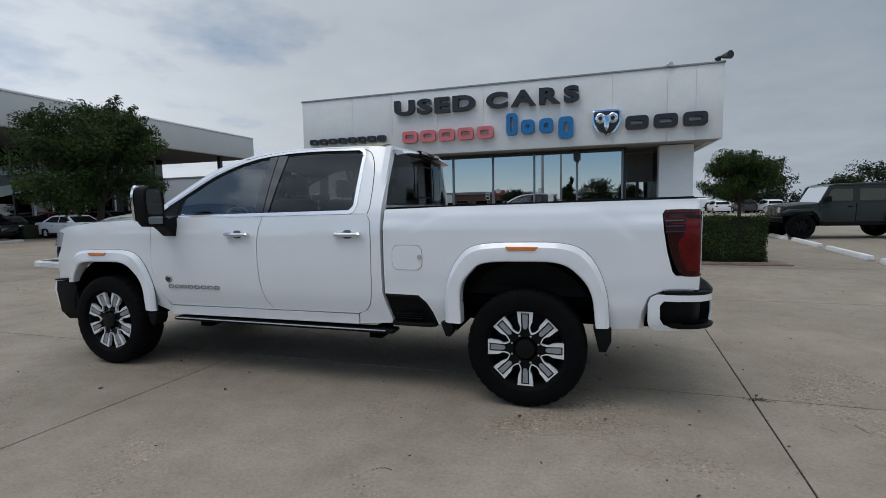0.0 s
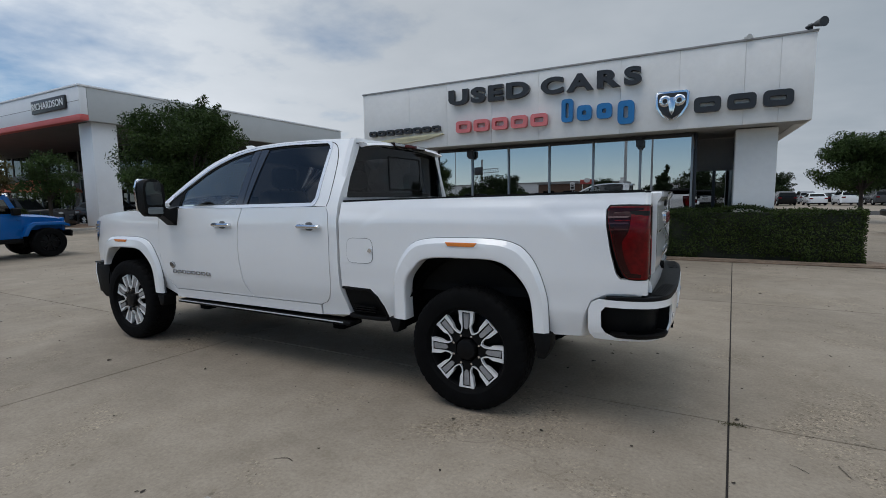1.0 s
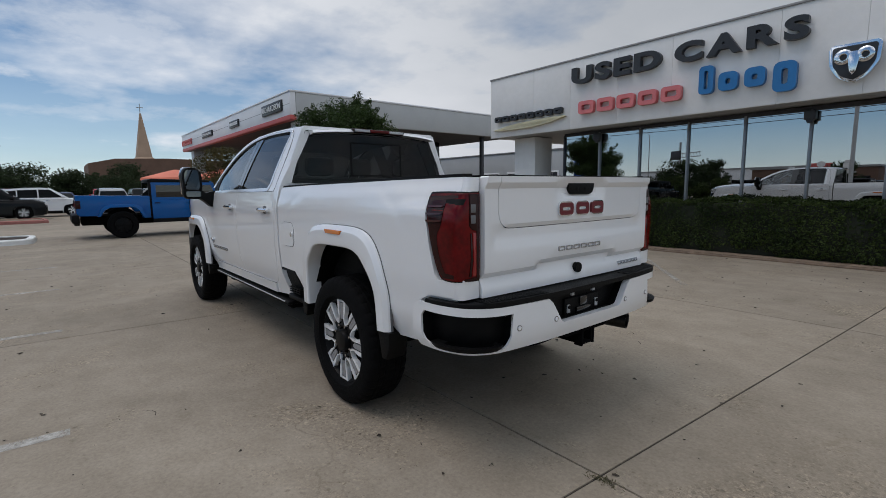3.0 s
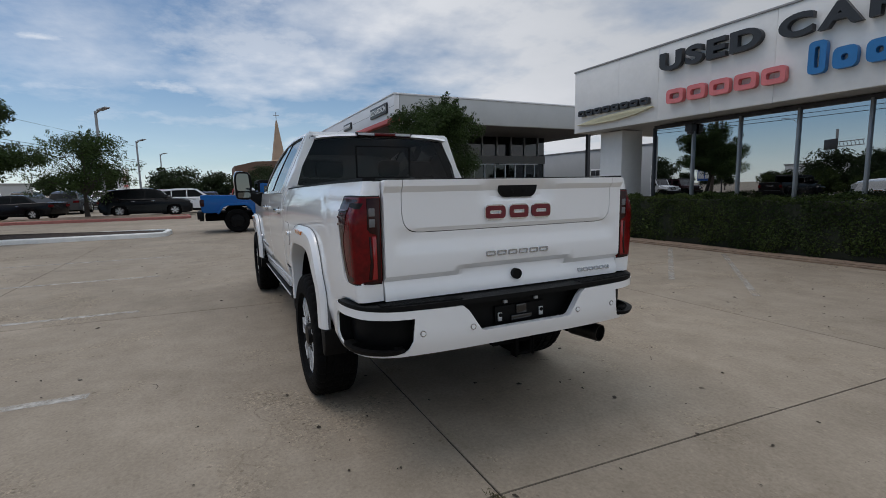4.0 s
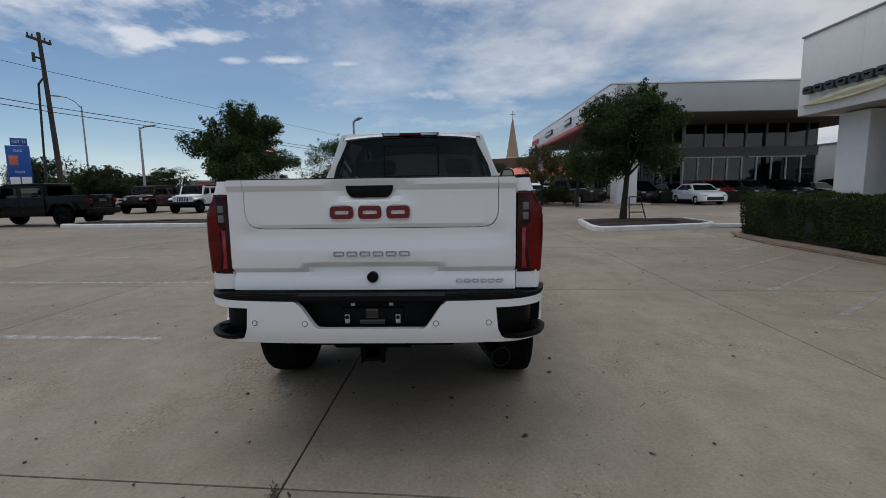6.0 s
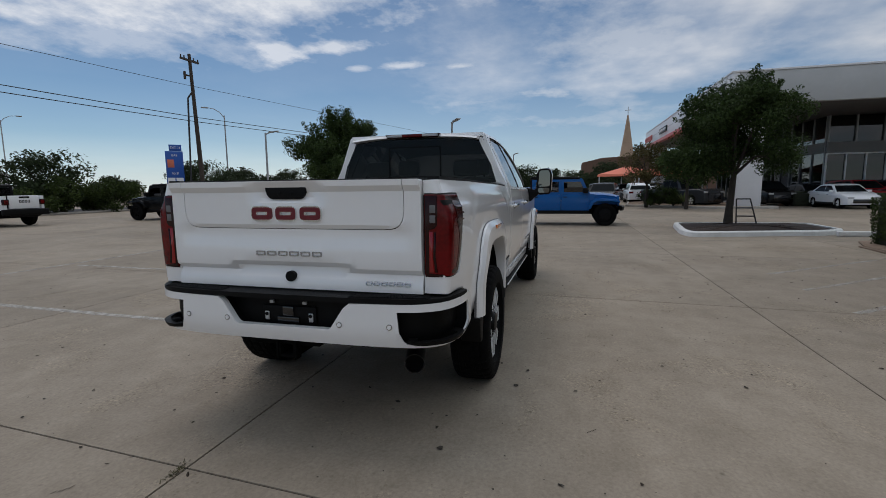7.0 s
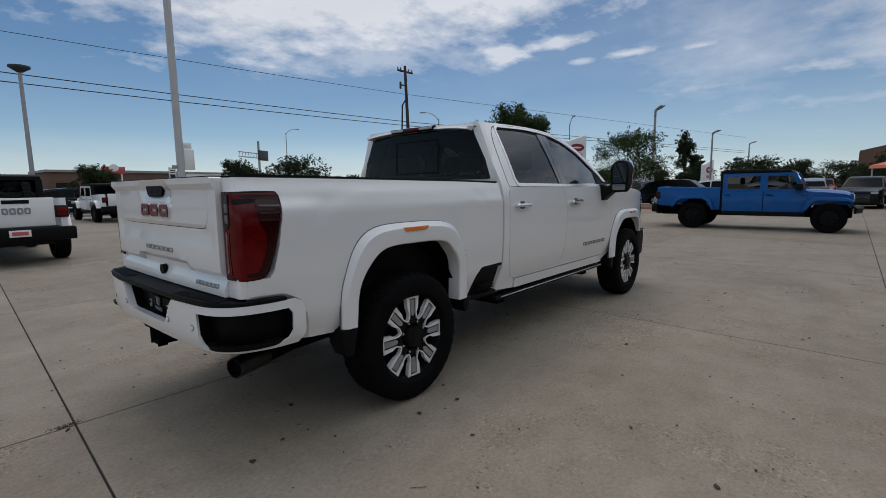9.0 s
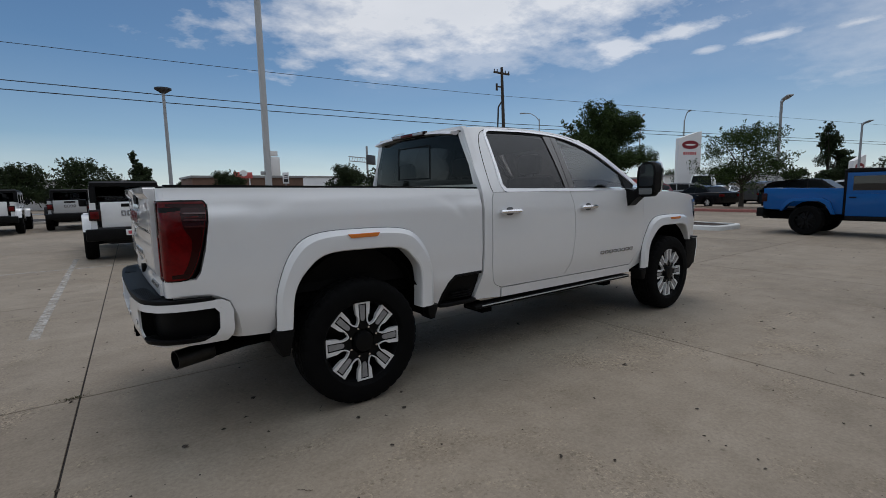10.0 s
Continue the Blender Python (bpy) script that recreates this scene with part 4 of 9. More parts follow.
        prism(bm, [(s * 0.846, 1.225), (s * 0.856, 1.225), (s * 0.852, 1.10), (s * 0.864, 1.012), (s * 0.850, 1.012), (s * 0.840, 1.09)], "x", 1.132, 1.1478, 0.002)
        part("lamp_divider", bm, M["tail_dark"], tl)
        for zz in (1.272, 1.325):
            bm = bmesh.new()
            box(bm, 1.14, 1.1505, s * 0.822, s * 0.855, zz, zz + 0.042, 0.004)
            part("reverse_lamp", bm, M["lens_dim"], tl)
        # rounded body corners above and below the lamp
        for zs in ((1.418, 1.44, 1.465, 1.485, 1.496), (0.897, 0.93, 0.965, 0.996)):
            bm = bmesh.new()
            rings = []
            for z in zs:
                y = side_y(1.105, z)
                ring = [(1.08, s * 0.788, z), (1.08, s * (side_y(1.08, z) - 0.001), z), (1.105, s * (y - 0.001), z)]
                ring += [(1.105 + 0.036 * math.sin(t), s * (y - 0.037 + 0.036 * math.cos(t)), z) for t in (0.4, 0.8, 1.2, 1.5708)]
                ring += [(1.142, s * 0.80, z), (1.136, s * 0.788, z)]
                rings.append(ring)
            loft(bm, rings)
            part("bed_corner", bm, W, T, angle=45)
        # headlamp: a clear upper lens over a dark lower one, wrapped round the corner
        back = ((1.03, -4.838), (1.10, -4.770), (1.20, -4.710), (1.284, -4.668))
        def edge_x(z):
            p, q = next((p, q) for p, q in zip(back, back[1:]) if p[0] <= z <= q[0])
            return p[1] + (q[1] - p[1]) * (z - p[0]) / (q[0] - p[0])
        hl = None
        for z0, z1, mt in ((1.034, 1.137, "black_gloss"), (1.143, 1.284, "lamp_clear")):
            bm = bmesh.new()
            rings = []
            for k in range(6):
                z = z0 + (z1 - z0) * k / 5
                xb, xe = edge_x(z) - 0.004, -4.860 + 0.05 * (z - 1.03) / 0.25
                yb, ye = side_y(xb, z), side_y(xe, z)
                rings.append([(xb, s * (yb - 0.06), z), (xb, s * (yb - 0.001), z), (min(xb, xe) - 0.004, s * (ye + 0.002), z), (xe - 0.06, s * (ye - 0.05), z), (xe - 0.12, s * (ye - 0.16), z), (xe - 0.13, s * 0.63, z), (xb - 0.05, s * 0.63, z)])
            loft(bm, rings)
            o = part("headlamp" if hl is None else "headlamp_lens", bm, M[mt], T if hl is None else hl, "clear headlamp in a black housing" if hl is None else "", angle=50)
            hl = hl or o
        for k in range(3):
            bm = bmesh.new()
            x_ = -4.852 + 0.018 * k
            rod(bm, (x_, s * (side_y(x_, 1.2) - 0.012), 1.165 + 0.035 * k), (x_ + 0.004, s * (side_y(x_, 1.2) + 0.006), 1.165 + 0.035 * k), 0.014, n=12)
            part("lamp_lens", bm, M["chrome"], hl)
    # hood, cowl and nose
    bm = bmesh.new()
    rings = []
    for x, zc, ze, w in ((-3.50, 1.455, 1.415, 0.90), (-3.9, 1.475, 1.405, 0.90), (-4.3, 1.455, 1.385, 0.885), (-4.7, 1.41, 1.345, 0.83), (-4.93, 1.36, 1.29, 0.72), (-4.98, 1.28, 1.24, 0.70)):
        row = []
        for k in range(-10, 11):
            u = k / 10
            bulge = 0.028 * sstep(0.62, 0.5, abs(u))
            row.append((x, u * w, ze + (zc - ze) * (1 - abs(u) ** 2.4) + bulge - 0.028 * (abs(u) > 2)))
        rings.append(row)
    loft(bm, rings, closed=False, caps=False)
    part("hood", bm, W, T)
    bm = bmesh.new()
    box(bm, -5.0, -4.7, -0.62, 0.62, 0.78, 1.24, 0.05)
    part("grille", bm, M["chrome"], T)
    bm = bmesh.new()
    nose = lambda y: -5.035 + 0.20 * (abs(y) / 0.92) ** 4
    ys = [-0.915 + 0.0915 * i for i in range(21)]
    loft(bm, [[(nose(y) + 0.01, y, 0.795), (nose(y) - 0.015, y, 0.70), (nose(y) + 0.02, y, 0.56), (nose(y) + 0.07, y, 0.46), (-4.70, y, 0.47), (-4.73, y, 0.795)] for y in ys])
    part("front_bumper", bm, W, T)
    bm = bmesh.new()
    loft(bm, [[(nose(y) + 0.07, y * 0.99, 0.455), (nose(y) + 0.13, y * 0.98, 0.40), (-4.5, y * 0.95, 0.40), (-4.52, y * 0.98, 0.455)] for y in ys])
    for s in (-1, 1):
        box(bm, -4.835, -4.62, s * 0.925, s * 0.80, 0.797, 0.812, 0.004)
        prism(bm, [(-4.775, 0.465), (-4.56, 0.44), (-4.50, 0.55), (-4.54, 0.79), (-4.805, 0.79), (-4.82, 0.70)], "y", s * 0.80, s * 0.924, 0.008)
    part("front_air_dam", bm, B, T)
    # roof
    bm = bmesh.new()
    line = smooth_line([(-2.78, 1.925), (-2.5, 1.985), (-2.2, 2.018), (-1.85, 2.03), (-1.5, 2.022), (-1.2, 1.998), (-1.09, 1.97)], 4)
    rings = []
    rail = [(-3.15, 1.70), (-2.86, 1.86), (-2.56, 1.955), (-2.28, 1.995), (-1.9, 2.01), (-1.4, 2.0), (-1.2, 1.985), (-1.0, 1.93)]
    for x, z in line:
        p, q = next((p, q) for p, q in zip(rail, rail[1:]) if p[0] <= x <= q[0])
        ze = p[1] + (q[1] - p[1]) * (x - p[0]) / (q[0] - p[0]) - 0.004
        e = cab_y(x, ze) - 0.004
        z = max(z, ze + 0.012)
        rings.append([(x, k / 12 * e, z - (z - ze) * abs(k / 12) ** 4 - 0.005 * math.cos(k * 0.75) * (1 - abs(k / 12))) for k in range(-12, 13)])
    loft(bm, rings, closed=False, caps=False)
    part("roof", bm, W, T)
    bm = bmesh.new()
    loft(bm, [[(-1.14, y, 1.985 - 0.03 * abs(y / 0.68) ** 3), (-1.045, y * 0.985, 1.975 - 0.035 * abs(y / 0.68) ** 3), (-1.03, y * 0.98, 1.955 - 0.035 * abs(y / 0.68) ** 3), (-1.10, y * 0.98, 1.945 - 0.035 * abs(y / 0.68) ** 3)] for y in [-0.66 + 0.11 * i for i in range(13)]])
    part("roof_spoiler", bm, W, T)
    bm = bmesh.new()
    prism(bm, [(-0.285, 1.985), (0.285, 1.985), (0.262, 1.948), (-0.262, 1.948)], "x", -1.06, -1.02, 0.006)
    br = part("brake_lamp", bm, M["tail_dark"], T, "high-mounted brake lamp")
    for y0_, y1_, mt in ((-0.262, -0.105, "lamp_clear"), (-0.10, 0.10, "tail_red"), (0.105, 0.262, "lamp_clear")):
        bm = bmesh.new()
        box(bm, -1.03, -1.013, y0_, y1_, 1.956, 1.979, 0.004)
        part("lamp_lens", bm, M[mt], br)
    bm = bmesh.new()
    loft(bm, [[(-2.50 - 0.03 * k, -0.60 + y * (1 - 0.5 * k), 1.985 + 0.034 * k - 0.012 * (1 - k)) for y in (-0.02, 0.02)] + [(-2.38 - 0.07 * k, -0.60 + y * (1 - 0.5 * k), 1.985 + 0.034 * k) for y in (0.02, -0.02)] for k in (0, 1)])
    part("roof_antenna", bm, W, T)
    # windscreen and rear window
    bm = bmesh.new()
    loft(bm, [[(-3.50 + 0.72 * t + 0.10 * (y / 0.85) ** 2, y * (1 - 0.20 * t), 1.455 + 0.49 * t) for y in [-0.86 + 0.172 * i for i in range(11)]] for t in (0, 0.25, 0.5, 0.75, 1)], closed=False, caps=False)
    part("windscreen", bm, M["tint_light"], T, "clear windscreen").visible_shadow = False
    bm = bmesh.new()
    rw = lambda y, z, d: (-1.095 + 0.012 - 0.05 * (y / 0.8) ** 2 + 0.02 * (1.7 - z) - d, y, z)
    panel(bm, round_corners([(-0.822, 1.50), (0.822, 1.50), (0.686, 1.95), (-0.686, 1.95)], 0.03), rw, 0.006, 0.1)
    rwo = part("back_window", bm, M["tint_dark"], T, "dark tinted sliding rear window")
    bm = bmesh.new()
    for y in (-0.27, 0.27):
        panel(bm, [(y - 0.008, 1.56), (y + 0.008, 1.56), (y + 0.008, 1.86), (y - 0.008, 1.86)], lambda a, b, d: (rw(a, b, d)[0] + 0.003, a, b), 0.004, 0.2)
    for z in (1.56, 1.855):
        panel(bm, [(-0.27, z), (0.27, z), (0.27, z + 0.012), (-0.27, z + 0.012)], lambda a, b, d: (rw(a, b, d)[0] + 0.003, a, b), 0.004, 0.2)
    part("slider_frame", bm, B, rwo)
    bm = bmesh.new()
    panel(bm, [(-0.86, 1.30), (0.86, 1.30), (0.88, 1.50), (0.822, 1.503), (-0.822, 1.503), (-0.88, 1.50)], lambda y, z, d: (-1.118 - 0.03 * (y / 0.85) ** 2 - d, y, z), 0.05, 0.2)
    for s in (-1, 1):
        panel(bm, [(s * 0.822, 1.50), (s * 0.895, 1.50), (s * 0.708, 1.975), (s * 0.686, 1.95)], lambda y, z, d: (-1.095 - 0.03 * (abs(y) - 0.6) - 0.03 * (y / 0.8) ** 2 - d, y, z), 0.05, 0.2)
    panel(bm, [(-0.70, 1.951), (0.70, 1.951), (0.69, 1.988), (-0.69, 1.988)], lambda y, z, d: (-1.10 - 0.03 * (y / 0.8) ** 2 - d, y, z), 0.05, 0.2)
    part("cab_back", bm, W, T)
    # tailgate
    def gate(y, z, d):
        a = abs(y)
        zc = 1.052 - 0.032 * sstep(0.27, 0.41, a)
        x = 1.180 - 0.040 * sstep(zc + 0.004, zc - 0.018, z) + 0.024 * sstep(1.0, 0.93, z)
        x += 0.022 * sstep(1.445, 1.475, z) - 0.010 * (y / 0.78) ** 2
        x -= 0.016 * sstep(0.25, 0.19, a) * sstep(1.375, 1.41, z) * sstep(1.5, 1.47, z)
        x += 0.012 * sstep(1.20, 1.25, z) * sstep(0.70, 0.66, a) * 0.0
        x -= 0.012 * sstep(1.255, 1.235, z) * sstep(1.12, 1.19, z) * sstep(0.75, 0.70, a)
        return (x - d, y, z)
    corner = smooth_line([(-0.690, 1.34), (-0.680, 1.290), (-0.658, 1.258), (-0.620, 1.242), (-0.57, 1.238)], 4)
    inner = [(-0.688, 1.502)] + corner + [(-y, z) for y, z in corner[::-1]] + [(0.688, 1.502)]
    g = [(y * (1 + 0.0036 / 0.678), z - 0.0036 if z < 1.3 else z) for y, z in inner]
    bm = bmesh.new()
    panel(bm, [(-0.783, 0.893), (-0.783, 1.495), (-0.77, 1.502)] + g + [(0.77, 1.502), (0.783, 1.495), (0.783, 0.893)], gate, 0.06, 0.03)
    tg = part("tailgate", bm, W, T, angle=25)
    bm = bmesh.new()
    panel(bm, inner, gate, 0.06, 0.03)
    ig = part("inner_gate", bm, W, tg, angle=25)
    bm = bmesh.new()
    box(bm, 1.05, 1.12, -0.78, 0.78, 0.92, 1.49, 0.0)
    part("gate_core", bm, B, tg)
    bm = bmesh.new()
    box(bm, 1.06, 1.19, -0.77, 0.77, 1.498, 1.508, 0.003)
    part("gate_top_cap", bm, B, tg)
    bm = bmesh.new()
    prism(bm, round_corners([(-0.132, 1.480), (-0.122, 1.43), (-0.100, 1.402), (0.100, 1.402), (0.122, 1.43), (0.132, 1.480)], 0.02), "x", 1.15, 1.1815, 0.004)
    hd = part("gate_handle", bm, B, tg, "black tailgate handle")
    for yb in (-0.055, 0.030):
        bm = bmesh.new()
        box(bm, 1.180, 1.184, yb, yb + 0.025, 1.425, 1.443, 0.001)
        part("gate_button", bm, B, hd)
    block_word("badge_block", 3, -0.235, 0.235, 1.281, 1.364, tg, M["chrome"], 0.018, 0.42, where=lambda u, v, d: (gate(u, v, 0)[0] + 0.012 - d, u, v))
    block_word("badge_inlay", 3, -0.229, 0.229, 1.288, 1.357, tg, M["badge_red"], 0.018, 0.36, where=lambda u, v, d: (gate(u, v, 0)[0] + 0.0145 - d, u, v))
    block_word("model_plate", 6, -0.215, 0.215, 1.083, 1.110, tg, M["badge_grey"], 0.008, 0.25, where=lambda u, v, d: (gate(u, v, 0)[0] + 0.006 - d, u, v))
    block_word("model_plate", 6, 0.455, 0.72, 0.931, 0.952, tg, M["badge_grey"], 0.008, 0.25, where=lambda u, v, d: (gate(u, v, 0)[0] + 0.006 - d, u, v))
    bm = bmesh.new()
    rod(bm, (1.15, 0, 0.965), (1.178, 0, 0.965), 0.030, n=24)
    part("gate_lock", bm, B, tg)
    # bed floor and front wall
    bm = bmesh.new()
    box(bm, -1.10, 1.08, -0.80, 0.80, 0.80, 0.86, 0.0)
    bf = part("bed_floor", bm, B, T)
    for k in range(9):
        bm = bmesh.new()
        box(bm, -1.05, 1.05, -0.70 + 0.165 * k, -0.62 + 0.165 * k, 0.86, 0.875, 0.004)
        part("floor_rib", bm, B, bf)
    bm = bmesh.new()
    box(bm, -1.15, -1.101, -0.80, 0.80, 0.80, 1.46, 0.01)
    part("bed_front_wall", bm, B, T)
    # rear bumper: plan curve and face
    curve = smooth_line([(0.0, 1.285, 0), (0.40, 1.282, 0), (0.68, 1.262, 0), (0.803, 1.235, 0), (0.903, 1.165, 0), (0.956, 1.05, 0), (0.972, 0.95, 0), (0.973, 0.815, 0)], 8)
    acc = [0.0]
    for p, q in zip(curve, curve[1:]):
        acc.append(acc[-1] + math.dist(p, q))
    total = acc[-1]

    def bump(u, z, d):
        a = min(abs(u), total - 1e-6)
        i = max(j for j in range(len(acc)) if acc[j] <= a)
        i = min(i, len(curve) - 2)
        t = (a - acc[i]) / (acc[i + 1] - acc[i])
        y = curve[i][0] + (curve[i + 1][0] - curve[i][0]) * t
        x = curve[i][1] + (curve[i + 1][1] - curve[i][1]) * t
        dy, dx = curve[i + 1][0] - curve[i][0], curve[i + 1][1] - curve[i][1]
        n = math.hypot(dx, dy)
        tuck = d + 0.030 * sstep(0.70, 0.59, z)
        y, x = y + tuck * dx / n, x - tuck * dy / n
        return (x, math.copysign(y, u), z)
    bm = bmesh.new()
    panel(bm, [(-0.665, 0.856), (-0.41, 0.854), (-0.375, 0.825), (-0.30, 0.715), (-0.28, 0.705), (0.28, 0.705), (0.30, 0.715), (0.375, 0.825), (0.41, 0.854), (0.665, 0.856), (0.665, 0.618), (-0.665, 0.622 - 0.004)], bump, 0.04, 0.05)
    for s in (-1, 1):
        panel(bm, [(s * 0.665, 0.815), (s * 0.665, 0.856), (s * (total - 0.06), 0.866), (s * (total - 0.02), 0.845), (s * (total - 0.10), 0.822)], bump, 0.012, 0.05)
        panel(bm, [(s * 0.665, 0.618), (s * 0.665, 0.70), (s * 0.682, 0.70), (s * 0.705, 0.652), (s * 0.725, 0.637), (s * (total - 0.16), 0.637), (s * (total - 0.10), 0.662), (s * (total - 0.01), 0.65), (s * (total - 0.04), 0.618)], bump, 0.012, 0.05)
        panel(bm, [(s * (total - 0.10), 0.662), (s * (total - 0.078), 0.70), (s * (total - 0.075), 0.79), (s * (total - 0.10), 0.822), (s * (total - 0.02), 0.845), (s * (total - 0.002), 0.80), (s * (total - 0.002), 0.68), (s * (total - 0.01), 0.65)], bump, 0.012, 0.05)
        panel(bm, [(s * 0.665, 0.70), (s * 0.665, 0.815), (s * 0.672, 0.815), (s * 0.682, 0.70)], bump, 0.012, 0.05)
    bp = part("rear_bumper", bm, W, T, "white rear bumper with black corner steps")
    for s in (-1, 1):
        bm = bmesh.new()
        panel(bm, [(s * 0.66, 0.61), (s * 0.66, 0.82), (s * (total - 0.05), 0.83), (s * (total - 0.05), 0.62)], lambda u, z, d: bump(u, z, d + 0.075), 0.02, 0.06)
        for a in (0.667, total - 0.072):
            panel(bm, [(0.0, 0.62), (0.075, 0.62), (0.075, 0.82), (0.0, 0.82)], lambda q, z, d, a=a, s=s: bump(s * (a + d), z, q), 0.01, 0.3)
        for z in (0.630, 0.816):
            panel(bm, [(0.668, 0.014), (total - 0.07, 0.014), (total - 0.07, 0.08), (0.668, 0.08)], lambda u, q, d, z=z, s=s: bump(s * u, z + d, q), 0.01, 0.05)
        for k in range(4):
            panel(bm, [(0.78, 0.012 + 0.014 * k), (total - 0.23, 0.012 + 0.014 * k), (total - 0.23, 0.018 + 0.014 * k), (0.78, 0.018 + 0.014 * k)], lambda u, q, d, s=s: bump(s * u, 0.6605 + d, q), 0.006, 0.06)
        panel(bm, [(0.725, 0.010), (0.77, -0.014), (0.82, -0.024), (total - 0.28, -0.024), (total - 0.19, -0.012), (total - 0.13, 0.010), (total - 0.13, 0.06), (0.725, 0.06)], lambda u, q, d, s=s: bump(s * u, 0.660 - d, q), 0.022, 0.04)
        part("corner_step", bm, B, bp)
        for u in (0.352, 0.632):
            bm = bmesh.new()
            p = Vector(bump(s * u, 0.735, 0.0))
            q = Vector(bump(s * u, 0.735, -0.004))
            rod(bm, p, q, 0.016, n=20)
            part("parking_sensor", bm, M["badge_grey"], bp)
            bm = bmesh.new()
            rod(bm, q, Vector(bump(s * u, 0.735, -0.0055)), 0.011, n=20)
            part("sensor_face", bm, W, bp)
    bm = bmesh.new()
    outer = [bump(total * (k / 24) * s, 0.85, 0.002) for s, ks in ((-1, range(22, 0, -1)), (1, range(0, 23))) for k in ks]
    prism(bm, [(p[0], p[1]) for p in outer] + [(0.90, 0.87), (1.04, 0.80), (1.14, 0.78), (1.14, -0.78), (1.04, -0.80), (0.90, -0.87)], "z", 0.857, 0.884, 0.006)
    pad = part("bumper_step_pad", bm, B, bp, "black ribbed bumper step pad")
    for k in range(9):
        for s in (-1, 1):
            bm = bmesh.new()
            prism(bm, [(1.195 + 0.0085 * k, s * 0.40), (1.199 + 0.0085 * k, s * 0.40), (1.199 + 0.0085 * k - 0.045, s * 0.83), (1.195 + 0.0085 * k - 0.045, s * 0.83)], "z", 0.8855, 0.889)
            part("rib", bm, B, pad, smooth=False)
    bm = bmesh.new()
    box(bm, 1.17, 1.19, -0.40, 0.40, 0.67, 0.86, 0.0)
    box(bm, 1.15, 1.27, -0.32, 0.32, 0.675, 0.69, 0.0)
    for s in (-1, 1):
        panel(bm, [(0.0, 0.69), (0.09, 0.69), (0.09, 0.84), (0.0, 0.84)], lambda q, z, d, s=s: (1.275 - q, s * (0.285 + 0.095 * (z - 0.69) / 0.13 + d), z), 0.01, 0.3)
    box(bm, 1.185, 1.205, -0.17, 0.17, 0.70, 0.80, 0.004)
    part("plate_recess", bm, B, bp, "black empty licence plate recess")
    for s in (-1, 1):
        bm = bmesh.new()
        box(bm, 1.205, 1.214, s * 0.14 - 0.013, s * 0.14 + 0.013, 0.715, 0.765, 0.003)
        part("plate_bracket", bm, M["alu"], bp)
        bm = bmesh.new()
        rod(bm, (1.212, s * 0.14, 0.75), (1.217, s * 0.14, 0.75), 0.011, n=12)
        part("bracket_bolt", bm, B, bp)
        bm = bmesh.new()
        box(bm, 1.20, 1.216, s * 0.105 - 0.012, s * 0.105 + 0.012, 0.815, 0.832, 0.002)
        part("plate_lamp", bm, M["lamp_clear"], bp)
    bm = bmesh.new()
    box(bm, 1.205, 1.218, -0.035, 0.035, 0.745, 0.80, 0.004)
    box(bm, 1.205, 1.22, -0.07, 0.07, 0.70, 0.74, 0.004)
    part("socket_panel", bm, M["black_gloss"], bp)
    # hitch, exhaust, frame
    bm = bmesh.new()
    for y0, y1, z0, z1 in ((-0.05, 0.05, 0.512, 0.525), (-0.05, 0.05, 0.597, 0.61), (-0.05, -0.038, 0.512, 0.61), (0.038, 0.05, 0.512, 0.61)):
        box(bm, 0.95, 1.25, y0, y1, z0, z1, 0.004)
    box(bm, 0.95, 1.05, -0.45, 0.45, 0.53, 0.62, 0.02)
    box(bm, 1.20, 1.255, -0.064, -0.051, 0.505, 0.617, 0.004), box(bm, 1.20, 1.255, 0.051, 0.064, 0.505, 0.617, 0.004)
    prism(bm, [(-0.24, 0.625), (0.24, 0.625), (0.20, 0.585), (-0.20, 0.585)], "x", 1.10, 1.24, 0.006)
    part("tow_hitch", bm, M["underbody"], T, "black square tow hitch receiver")
    bm = bmesh.new()
    lathe(bm, [(0.050, 0.20), (0.056, 0.205), (0.057, 0.22), (0.057, 0.412), (0.056, 0.42), (0.052, 0.42), (0.051, 0.41), (0.051, 0.22), (0.05, 0.20)], 28, "z")
    ex = part("exhaust_tip", bm, M["steel"], T, "polished steel exhaust tip")
    ex.matrix_local = Matrix.Translation((0.70, 0.60, 0.50)) @ Vector((0.31, 0.085, -0.012)).to_track_quat("Z", "Y").to_matrix().to_4x4()
    # black disc across the pipe stands in for its shaded inside
    bm = bmesh.new()
    rod(bm, (0, 0, 0.385), (0, 0, 0.390), 0.0505, n=24)
    bo = part("exhaust_bore", bm, M["underbody"], ex)
    bm = bmesh.new()
    rod(bm, (0.90, 0.655, 0.492), (0.70, 0.60, 0.50), 0.05, n=14), rod(bm, (0.72, 0.60, 0.50), (-0.6, 0.5, 0.52), 0.05, n=14)
    rod(bm, (0.45, 0, 0.56), (0.45, 0, 0.72), 0.36, n=28)
    for s in (-1, 1):
        box(bm, -4.9, 0.98, s * 0.36, s * 0.46, 0.52, 0.68, 0.01)
        # added dark filler, closes the bright gap between bumper and body
        box(bm, 0.82, 0.98, s * 0.74, s * 0.84, 0.63, 0.86, 0.01)
    box(bm, -3.3, -1.1, -0.80, 0.80, 0.53, 0.60, 0.02)
    box(bm, -1.1, 1.05, -0.78, 0.78, 0.70, 0.80, 0.02)
    rod(bm, (0, -0.80, 0.43), (0, 0.80, 0.43), 0.06, n=14)
    rod(bm, (-4.037, -0.80, 0.43), (-4.037, 0.80, 0.43), 0.05, n=14)
